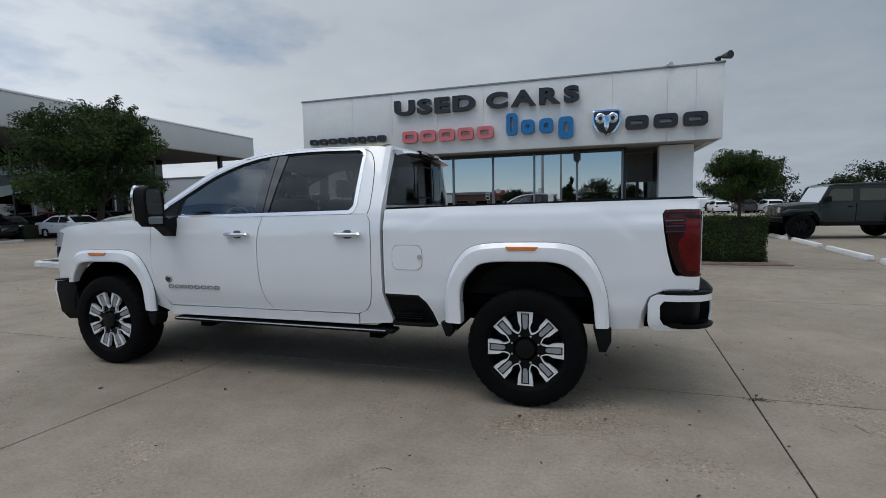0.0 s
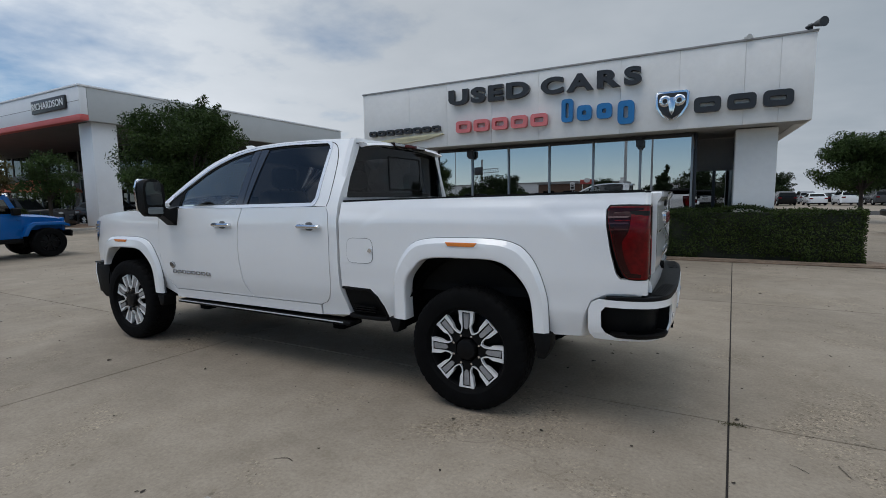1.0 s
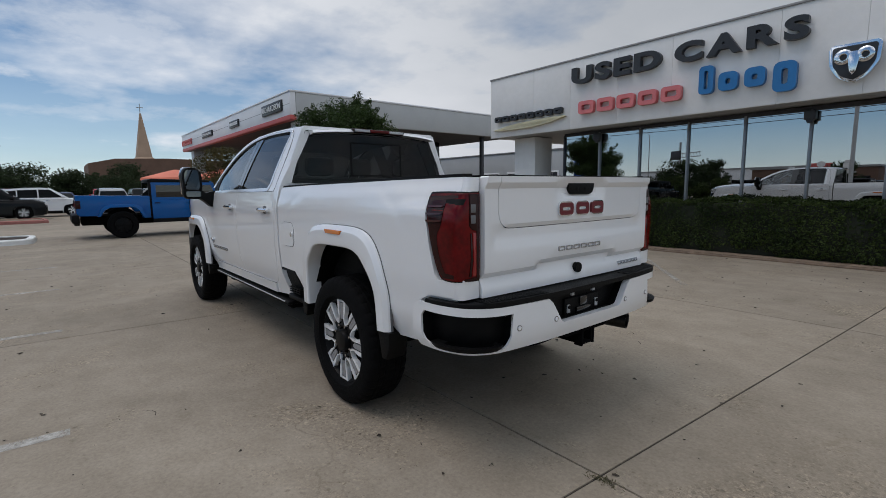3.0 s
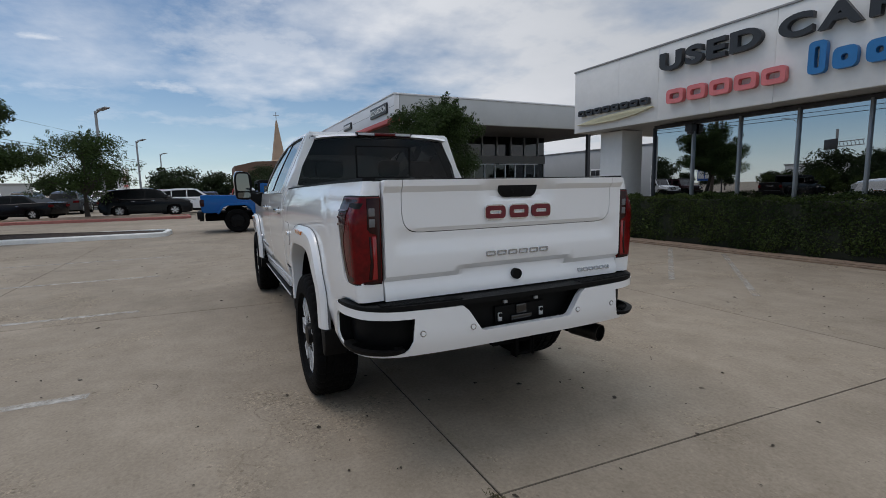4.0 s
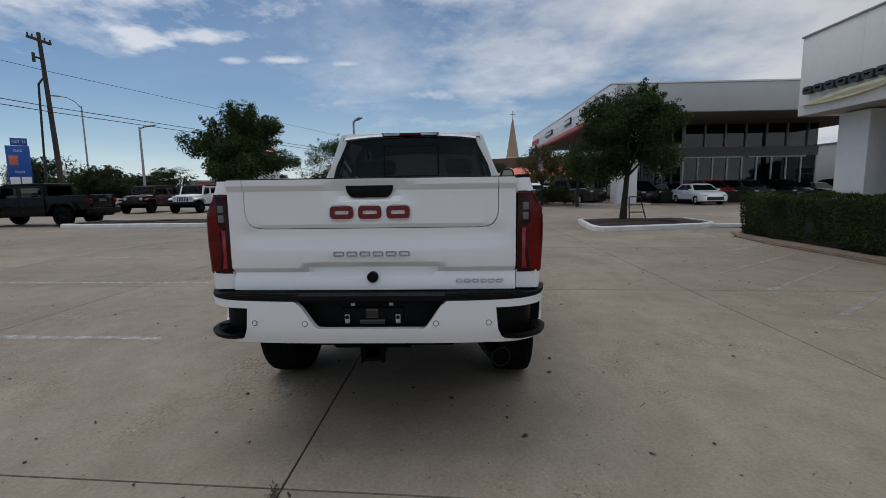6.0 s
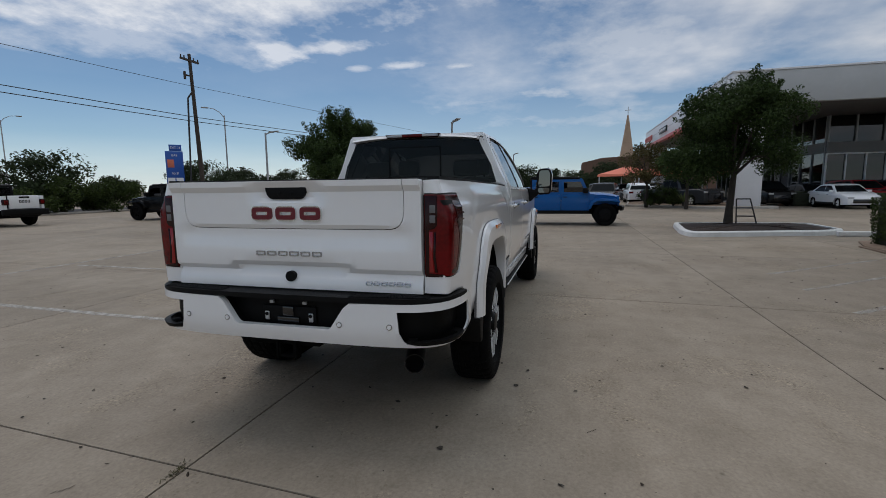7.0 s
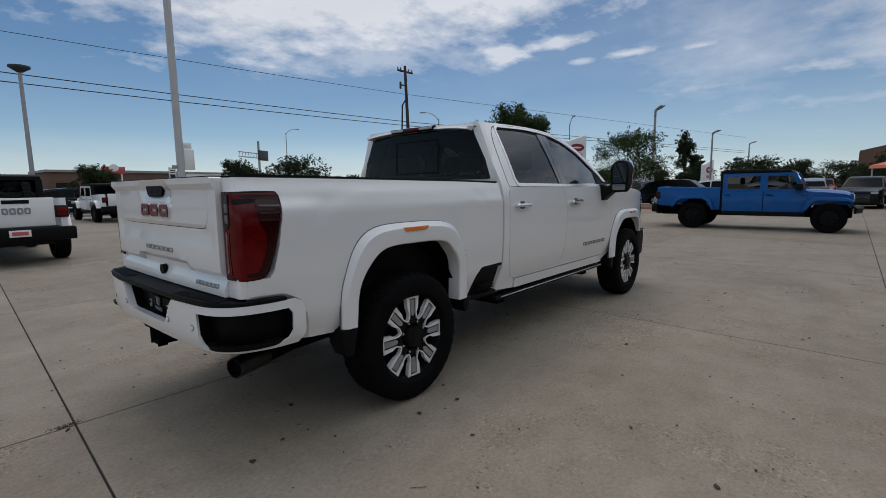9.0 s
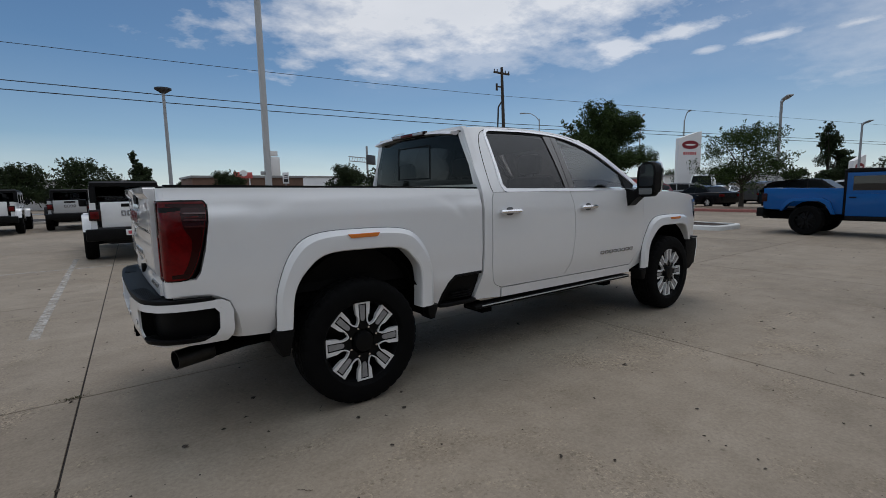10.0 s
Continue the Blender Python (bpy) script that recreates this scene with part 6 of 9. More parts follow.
# ---- the used car office ----
def letters(text, x0, x1, z0, z1, y, depth, material, parent, bold=0.03):
    """Raised capital letters, each an object, filling a box on the wall."""
    obs, adv = [], 0.0
    for ch in text:
        cu = bpy.data.curves.new("letter", "FONT")
        cu.body, cu.extrude, cu.offset, cu.size = ch, 0.0, bold, 1.0
        cu.bevel_depth = 0.0
        tmp = bpy.data.objects.new("letter", cu)
        scene.collection.objects.link(tmp)
        bpy.context.view_layer.update()
        me = bpy.data.meshes.new_from_object(tmp.evaluated_get(bpy.context.evaluated_depsgraph_get()))
        bpy.data.objects.remove(tmp)
        xs, ys = [v.co.x for v in me.vertices], [v.co.y for v in me.vertices]
        obs.append((me, min(xs), max(xs), min(ys), max(ys)))
    gap = 0.10
    total = sum(o[2] - o[1] for o in obs) + gap * (len(obs) - 1)
    k = (x1 - x0) / total
    at = x0
    for me, a, b, c, d in obs:
        bm = bmesh.new()
        bm.from_mesh(me)
        bpy.data.meshes.remove(me)
        for v in bm.verts:
            v.co = Vector((at + (v.co.x - a) * k, y, z0 + (v.co.y - c) / (d - c) * (z1 - z0)))
        r = bmesh.ops.extrude_face_region(bm, geom=bm.faces[:])
        for v in r["geom"]:
            if isinstance(v, bmesh.types.BMVert):
                v.co.y += depth
        part("letter", bm, material, parent, smooth=False)
        at += (b - a + gap) * k


def build_office():
    S = M["stucco"]
    O = thing("used_car_office", "single-storey white stucco dealership office with dark glass front", "building", pose(0, 0, 0))
    y0, yb, x0, x1 = 8.35, 19.0, -7.88, 3.40
    zt, zb = 4.68, 2.96
    seams = [-7.88, -6.2, -4.95, -3.6, -2.3, -0.3, 0.95, 2.2, 2.82, 3.40]
    for a, b in zip(seams, seams[1:]):
        bm = bmesh.new()
        box(bm, a + 0.002, b - 0.002, y0, y0 + 0.2, zb, zt, 0.003)
        part("fascia_panel", bm, S, O, "white stucco fascia panel")
    bm = bmesh.new()
    box(bm, x0, x0 + 0.2, y0 + 0.203, yb, zb, zt, 0.003)
    box(bm, x1 - 0.2, x1, y0 + 0.203, yb, zb, zt, 0.003)
    box(bm, x0 + 0.2, x1 - 0.2, yb - 0.2, yb, 0, zt, 0.003)
    part("side_wall", bm, S, O)
    bm = bmesh.new()
    box(bm, x0 - 0.02, x1 + 0.02, y0 - 0.025, y0 + 0.26, zt + 0.002, zt + 0.045, 0.006)
    box(bm, x0 - 0.02, x0 + 0.24, y0 + 0.262, yb, zt + 0.002, zt + 0.045, 0.006)
    box(bm, x1 - 0.24, x1 + 0.02, y0 + 0.262, yb, zt + 0.002, zt + 0.045, 0.006)
    part("parapet_cap", bm, M["stucco_cap"], O, "dark metal parapet cap")
    bm = bmesh.new()
    box(bm, x0 + 0.2, x1 - 0.2, y0 + 0.203, yb - 0.2, 4.2, 4.35)
    part("roof", bm, M["stucco_cap"], O)
    bm = bmesh.new()
    box(bm, x0 + 0.202, x1 - 0.202, y0 + 0.204, yb - 0.204, zb + 0.01, zb + 0.09)
    box(bm, x0 + 0.05, x1 - 0.05, y0 + 0.05, y0 + 0.5, zb - 0.012, zb - 0.002)
    part("soffit", bm, M["soffit"], O, "grey painted soffit")
    for a, b, c, d in ((-7.42, -6.60, 8.95, 9.75), (2.13, 2.93, 9.02, 9.42)):
        bm = bmesh.new()
        box(bm, a, b, c, d, 0.0, zb - 0.02, 0.012)
        part("column", bm, S, O)
    # glass front
    wy, wz0, wz1 = 9.15, 0.35, 2.86
    xs = [-5.68, -4.54, -3.40, -2.22, -1.05, 0.10, 1.26]
    for a, b in zip(xs, xs[1:]):
        e = new("window")
        e.parent = O
        bm = bmesh.new()
        box(bm, a + 0.03, b - 0.03, wy + 0.02, wy + 0.03, wz0, wz1)
        part("pane", bm, M["shop_glass"], e, "dark reflective shopfront pane")
    for i, x in enumerate(xs):
        bm = bmesh.new()
        box(bm, x - 0.024, x + 0.024, wy - 0.03, wy + 0.07, 0.0, wz1 + 0.03, 0.004)
        part("mullion", bm, M["mid_alu"] if i not in (0,) else M["dark_alu"], O)
    bm = bmesh.new()
    box(bm, xs[0], xs[-1], wy - 0.02, wy + 0.06, wz1, zb - 0.014, 0.0)
    box(bm, xs[0], xs[-1], wy - 0.02, wy + 0.16, 0.0, wz0, 0.0)
    part("window_head", bm, M["dark_alu"], O)
    # glazed return on the west side and the entrance recess on the east
    bm = bmesh.new()
    box(bm, -5.70, -5.69, wy + 0.08, 14.0, 0.3, wz1)
    part("side_glass", bm, M["shop_glass"], O)
    bm = bmesh.new()
    for y in (10.6, 12.2, 14.0):
        box(bm, -5.73, -5.66, y - 0.03, y + 0.03, 0.0, zb - 0.02)
    part("side_mullion", bm, M["dark_alu"], O)
    bm = bmesh.new()
    box(bm, 1.30, 1.36, wy + 0.08, 10.9, 0.0, zb - 0.02, 0.004)
    box(bm, 2.20, 2.30, 9.42, 10.9, 0.0, zb - 0.02, 0.004)
    part("entrance_jamb", bm, M["dark_alu"], O)
    bm = bmesh.new()
    box(bm, 1.36, 2.20, 10.9, 10.95, 0.0, 2.1)
    part("entrance_door", bm, M["shop_glass"], O)
    bm = bmesh.new()
    box(bm, 1.36, 2.20, 10.88, 10.97, 2.1, zb - 0.02)
    part("entrance_header", bm, M["soffit"], O)
    bm = bmesh.new()
    box(bm, 1.74, 1.82, 10.86, 10.89, 0.0, 2.1)
    part("entrance_frame", bm, M["dark_alu"], O)
    bm = bmesh.new()
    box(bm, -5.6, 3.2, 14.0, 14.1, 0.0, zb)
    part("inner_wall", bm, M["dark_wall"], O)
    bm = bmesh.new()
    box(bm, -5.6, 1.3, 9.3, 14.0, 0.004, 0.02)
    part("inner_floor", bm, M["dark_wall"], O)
    for x in (-4.54, 0.10):
        bm = bmesh.new()
        box(bm, x - 0.09, x + 0.09, wy - 0.20, wy - 0.03, 2.68, 2.86, 0.012)
        prism(bm, [(x - 0.06, 2.68), (x + 0.06, 2.68), (x + 0.04, 2.62), (x - 0.04, 2.62)], "y", wy - 0.17, wy - 0.06)
        part("wall_lamp", bm, M["dark_alu"], O, "small dark wall lamp")
    # fascia signs
    sg = new("roof_sign")
    sg.parent = O
    letters("USED", -4.83, -2.50, 4.045, 4.455, y0 - 0.14, 0.12, M["sign_black"], sg, 0.045)
    letters("CARS", -2.20, 0.17, 4.045, 4.455, y0 - 0.14, 0.12, M["sign_black"], sg, 0.045)
    at = lambda u, v, d: (u, y0 - 0.13 + d, v)
    block_word("sign_block", 5, -4.66, -1.98, 3.285, 3.60, O, M["sign_red"], 0.11, 0.30, where=at, label="pale red raised sign block")
    for a, b, c, d in ((-1.70, -1.36, 3.32, 3.88), (-1.33, -0.90, 3.33, 3.69), (-0.86, -0.43, 3.33, 3.69), (-0.38, 0.07, 3.16, 3.70)):
        block_word("sign_block", 1, a, b, c, d, O, M["sign_blue"], 0.11, 0.36, where=at, label="blue raised sign block")
    block_word("sign_block", 3, 1.20, 3.12, 3.275, 3.60, O, M["sign_black"], 0.11, 0.36, where=at, label="black raised sign block")
    block_word("sign_block", 8, -7.62, -5.10, 3.39, 3.55, O, M["sign_black"], 0.10, 0.36, where=at, label="small black raised sign block")
    bm = bmesh.new()
    sh = [(0.47, 3.80), (1.17, 3.80), (1.15, 3.46), (1.02, 3.25), (0.82, 3.14), (0.62, 3.25), (0.49, 3.46)]
    prism(bm, round_corners(sh, 0.06), "y", y0 - 0.10, y0 - 0.002, 0.015)
    sd = part("shield_sign", bm, M["chrome"], O, "silver shield sign with dark plain field")
    bm = bmesh.new()
    cx, cz = 0.82, 3.50
    prism(bm, [(cx + (x - cx) * 0.86, cz + (z - cz) * 0.86) for x, z in round_corners(sh, 0.06)], "y", y0 - 0.115, y0 - 0.101, 0.004)
    part("shield_field", bm, M["sign_black"], sd)
    bm = bmesh.new()
    for s in (-1, 1):
        hx_, hz_ = cx + s * 0.145, 3.585
        ring = [(math.cos(2 * math.pi * i / 20), math.sin(2 * math.pi * i / 20)) for i in range(20)]
        loft(bm, [[(hx_ + c_ * r_, y0 - d_, hz_ + s_ * r_) for c_, s_ in ring] for r_, d_ in ((0.125, 0.116), (0.125, 0.135), (0.105, 0.150), (0.060, 0.150), (0.045, 0.135), (0.045, 0.116))], True, False)
    prism(bm, [(cx - 0.05, 3.66), (cx + 0.05, 3.66), (cx + 0.075, 3.52), (cx + 0.05, 3.34), (cx, 3.27), (cx - 0.05, 3.34), (cx - 0.075, 3.52)], "y", y0 - 0.155, y0 - 0.116, 0.01)
    part("shield_shape", bm, M["chrome"], sd)
    bm = bmesh.new()
    prism(bm, [(-7.70, 3.16), (-7.0, 3.125), (-6.2, 3.135), (-5.6, 3.19), (-5.03, 3.30), (-5.10, 3.335), (-5.6, 3.335), (-6.3, 3.315), (-7.0, 3.265), (-7.45, 3.20)], "y", y0 - 0.10, y0 - 0.002, 0.01)
    for k in range(3):
        prism(bm, [(-7.3 + 0.3 * k, 3.17 + 0.03 * k), (-5.6 + 0.15 * k, 3.22 + 0.03 * k), (-5.6 + 0.15 * k, 3.23 + 0.03 * k), (-7.3 + 0.3 * k, 3.18 + 0.03 * k)], "y", y0 - 0.108, y0 - 0.098)
    part("wing_sign", bm, M["sign_gold"], O, "pale gold wing-shaped sign")
    # roof lamp and camera
    bm = bmesh.new()
    rod(bm, (3.30, 8.42, 4.72), (3.30, 8.42, 4.86), 0.02), rod(bm, (3.22, 8.45, 4.80), (3.38, 8.30, 4.83), 0.03)
    rod(bm, (3.36, 8.34, 4.82), (3.46, 8.16, 4.80), 0.05, 0.095, 16)
    box(bm, 3.24, 3.33, 8.40, 8.50, 4.73, 4.85, 0.01)
    part("roof_floodlight", bm, M["sign_black"], O)
    bm = bmesh.new()
    box(bm, 2.15, 2.32, 8.36, 8.44, 4.73, 4.79, 0.01), rod(bm, (2.24, 8.38, 4.78), (2.24, 8.24, 4.74), 0.045, 0.05, 14)
    part("roof_camera", bm, M["kerb_white"], O)
    # dark post by the far corner
    bm = bmesh.new()
    box(bm, -9.9, -9.65, 12.4, 12.65, 0.0, 3.6, 0.01)
    tagged(part("canopy_post", bm, M["dark_alu"]), "dark metal canopy post behind the office", "post")
    # planting bed with hedge
    bm = bmesh.new()
    prism(bm, [(-10.3, 8.36), (-9.3, 7.98), (-7.6, 7.84), (-5.0, 7.90), (-2.0, 8.02), (0.5, 8.11), (4.75, 8.12), (4.85, 8.4), (4.6, 9.0), (4.2, 9.1), (-10.2, 9.1), (-10.6, 8.8)], "z", 0.004, 0.045, 0.01)
    tagged(part("planting_bed", bm, M["dry_mulch"]), "dry brown planting bed along the office", "planting bed", kind="structure")
    # low rim of dry brown dirt along the bed
    bm = bmesh.new()
    prism(bm, [(-9.36, 7.90), (-7.6, 7.75), (-5.0, 7.81), (-2.0, 7.93), (0.5, 8.02), (4.78, 8.02), (4.86, 8.10), (0.5, 8.10), (-2.0, 8.01), (-5.0, 7.89), (-7.6, 7.83), (-9.30, 7.97)], "z", 0.002, 0.03, 0.008)
    tagged(part("bed_edge", bm, M["dry_mulch"]), "low dry dirt edge of the planting bed", "kerb", kind="structure")
    hedge("long clipped green hedge in front of the office windows", -9.8, 4.42, 8.33, 9.03, 1.12, 11, 64000)


# ---- the showroom across the lot ----
def build_showroom():
    S = thing("showroom", "large grey and white car showroom with overhanging roof", "building", pose(0, 0, 0))
    cx, cy, zt, zb = -29.4, 10.67, 8.08, 6.22
    bm = bmesh.new()
    box(bm, cx - 0.4, cx, cy + 0.42, 33.0, zb, zt, 0.02)
    part("fascia", bm, M["show_grey"], S, "plain grey metal fascia")
    bm = bmesh.new()
    box(bm, -64.0, cx, cy, cy + 0.4, zb + 0.32, zt, 0.02)
    part("front_fascia", bm, M["show_white"], S, "pale panelled fascia")
    bm = bmesh.new()
    box(bm, -64.0, cx - 0.02, cy - 0.006, cy + 0.0, 7.28, 7.31)
    part("panel_joint", bm, M["stucco_cap"], S)
    bm = bmesh.new()
    box(bm, -64.0, cx + 0.02, cy - 0.03, cy + 0.4, zb, zb + 0.315, 0.01)
    part("red_band", bm, M["show_red"], S, "red band under the fascia")
    bm = bmesh.new()
    box(bm, -64.0, cx + 0.06, cy - 0.05, cy + 0.5, zt + 0.003, zt + 0.12, 0.02)
    box(bm, cx - 0.5, cx + 0.06, cy + 0.503, 33.05, zt + 0.003, zt + 0.12, 0.02)
    part("parapet_cap", bm, M["show_white"], S)
    bm = bmesh.new()
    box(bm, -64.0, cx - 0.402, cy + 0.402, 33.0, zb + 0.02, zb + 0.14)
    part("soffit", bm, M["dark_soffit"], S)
    bm = bmesh.new()
    box(bm, -64.0, cx - 0.402, cy + 0.402, 33.0, zt - 0.3, zt - 0.1)
    part("roof", bm, M["stucco_cap"], S)
    for x, y in ((-30.6, 12.1), (-62.4, 12.1)):
        bm = bmesh.new()
        box(bm, x - 0.7, x + 0.7, y - 0.7, y + 0.7, 0, zb + 0.02, 0.03)
        part("column", bm, M["show_white"], S)
    bm = bmesh.new()
    box(bm, -30.45, -30.15, 29.5, 29.8, 0, zb + 0.02, 0.01)
    part("column", bm, M["dark_alu"], S)
    # glass walls set back under the roof
    bm = bmesh.new()
    box(bm, -63.0, -37.0, 19.0, 19.1, 0.0, zb)
    part("glass_wall", bm, M["showroom_glass"], S)
    for k in range(15):
        bm = bmesh.new()
        box(bm, -62.9 + 1.85 * k, -62.8 + 1.85 * k, 18.92, 19.15, 0.0, zb)
        part("mullion", bm, M["mid_alu"], S)
    bm = bmesh.new()
    box(bm, -37.0, -36.9, 19.0, 29.8, 0.0, zb)
    part("glass_wall", bm, M["showroom_glass"], S)
    for k in range(7):
        bm = bmesh.new()
        box(bm, -36.92, -36.75, 19.0 + 1.65 * k, 19.1 + 1.65 * k, 4.40, zb)
        part("mullion", bm, M["mid_alu"], S)
    for k in range(10):
        bm = bmesh.new()
        box(bm, -36.92, -36.78, 19.0 + 1.19 * k, 19.09 + 1.19 * k, 0.0, 3.60)
        part("mullion", bm, M["sign_white"], S)
    for y_ in (19.1, 24.3):
        bm = bmesh.new()
        box(bm, -36.915, -36.76, y_, y_ + 4.6, 3.52, 3.62)
        part("window_head", bm, M["sign_white"], S)
    bm = bmesh.new()
    box(bm, -36.93, -36.70, 19.0, 29.8, 3.64, 4.38)
    part("spandrel", bm, M["spandrel"], S, "plain grey panel between two rows of windows")
    bm = bmesh.new()
    box(bm, -63.0, -37.0, 18.90, 19.16, 3.64, 4.38)
    part("spandrel", bm, M["spandrel"], S)
    bm = bmesh.new()
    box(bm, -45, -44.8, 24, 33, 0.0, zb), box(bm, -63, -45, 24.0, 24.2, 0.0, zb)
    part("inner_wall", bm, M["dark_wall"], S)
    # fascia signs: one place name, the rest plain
    for a, b, z0, z1 in ((-34.7, -30.7, 6.95, 7.72), (-43.3, -40.7, 6.95, 7.55), (-53.5, -49.5, 6.95, 7.5)):
        bm = bmesh.new()
        box(bm, a, b, cy - 0.14, cy - 0.002, z0, z1, 0.03)
        sg = part("fascia_sign", bm, M["sign_black"], S, "black fascia sign with white letters")
        if b > -35:
            letters("RICHARDSON", a + 0.15, b - 0.15, z0 + 0.2, z1 - 0.18, cy - 0.17, 0.02, M["sign_white"], sg, 0.01)
        else:
            block_word("sign_bar", 7, a + 0.15, b - 0.15, z0 + 0.18, z1 - 0.16, sg, M["sign_white"], 0.03, 0.3, where=lambda u, v, d: (u, cy - 0.17 + d, v))
    block_word("sign_block", 6, -63.8, -58.6, 6.85, 7.45, S, M["show_red"], 0.1, 0.3, where=lambda u, v, d: (u, cy - 0.12 + d, v))
    # service block behind
    G = thing("service_building", "low white service building with glazed roller doors", "building", pose(0, 0, 0))
    bm = bmesh.new()
    box(bm, -80, -14.0, 42.0, 52, 0, 5.6, 0.02)
    part("wall", bm, M["show_grey"], G)
    bm = bmesh.new()
    box(bm, -80.1, -13.9, 41.9, 52.1, 5.603, 5.75, 0.02)
    part("roof", bm, M["stucco_cap"], G)
    for k in range(6):
        x = -43 + 4.6 * k
        d = new("roller_door")
        d.parent = G
        bm = bmesh.new()
        box(bm, x, x + 3.2, 41.93, 41.997, 0, 3.3, 0.01)
        part("door_frame", bm, M["sign_white"], d)
        for r in range(4):
            for c in range(4):
                bm = bmesh.new()
                box(bm, x + 0.12 + 0.76 * c, x + 0.80 + 0.76 * c, 41.90, 41.928, 0.2 + 0.76 * r, 0.84 + 0.76 * r)
                part("pane", bm, M["dark_alu"], d)
    return S


# ---- other vehicles ----
def simple_wheel(parent, x, y, r, w, rim, n=28, name="wheel"):
    e = new(name)
    e.parent = parent
    e.matrix_local = pose(x, y, r, 0, 0, 0 if y > 0 else 180)
    bm = bmesh.new()
    lathe(bm, [(r * 0.62, -w / 2), (r * 0.90, -w / 2), (r * 0.985, -w * 0.38), (r, 0), (r * 0.985, w * 0.38), (r * 0.90, w / 2), (r * 0.62, w / 2)], n)
    part("tyre", bm, M["rubber"], e)
    bm = bmesh.new()
    lathe(bm, [(r * 0.63, w * 0.42), (r * 0.60, w * 0.46), (r * 0.55, w * 0.2), (r * 0.12, w * 0.3), (0, w * 0.34)], n)
    rm = part("rim", bm, M["rim_black"], e)
    for k in range(5):
        bm = bmesh.new()
        m = Matrix.Rotation(2 * math.pi * k / 5, 4, "Y")
        prof = [(-r * 0.08, r * 0.06), (r * 0.08, r * 0.06), (r * 0.08, r * 0.24), (r * 0.20, r * 0.60), (r * 0.11, r * 0.62), (0.0, r * 0.30), (-r * 0.11, r * 0.62), (-r * 0.20, r * 0.60), (-r * 0.08, r * 0.24)]
        prism(bm, prof, "y", w * 0.2, w * 0.43)
        for v in bm.verts:
            v.co = m @ v.co
        part("spoke", bm, rim, rm, smooth=False)
    return e


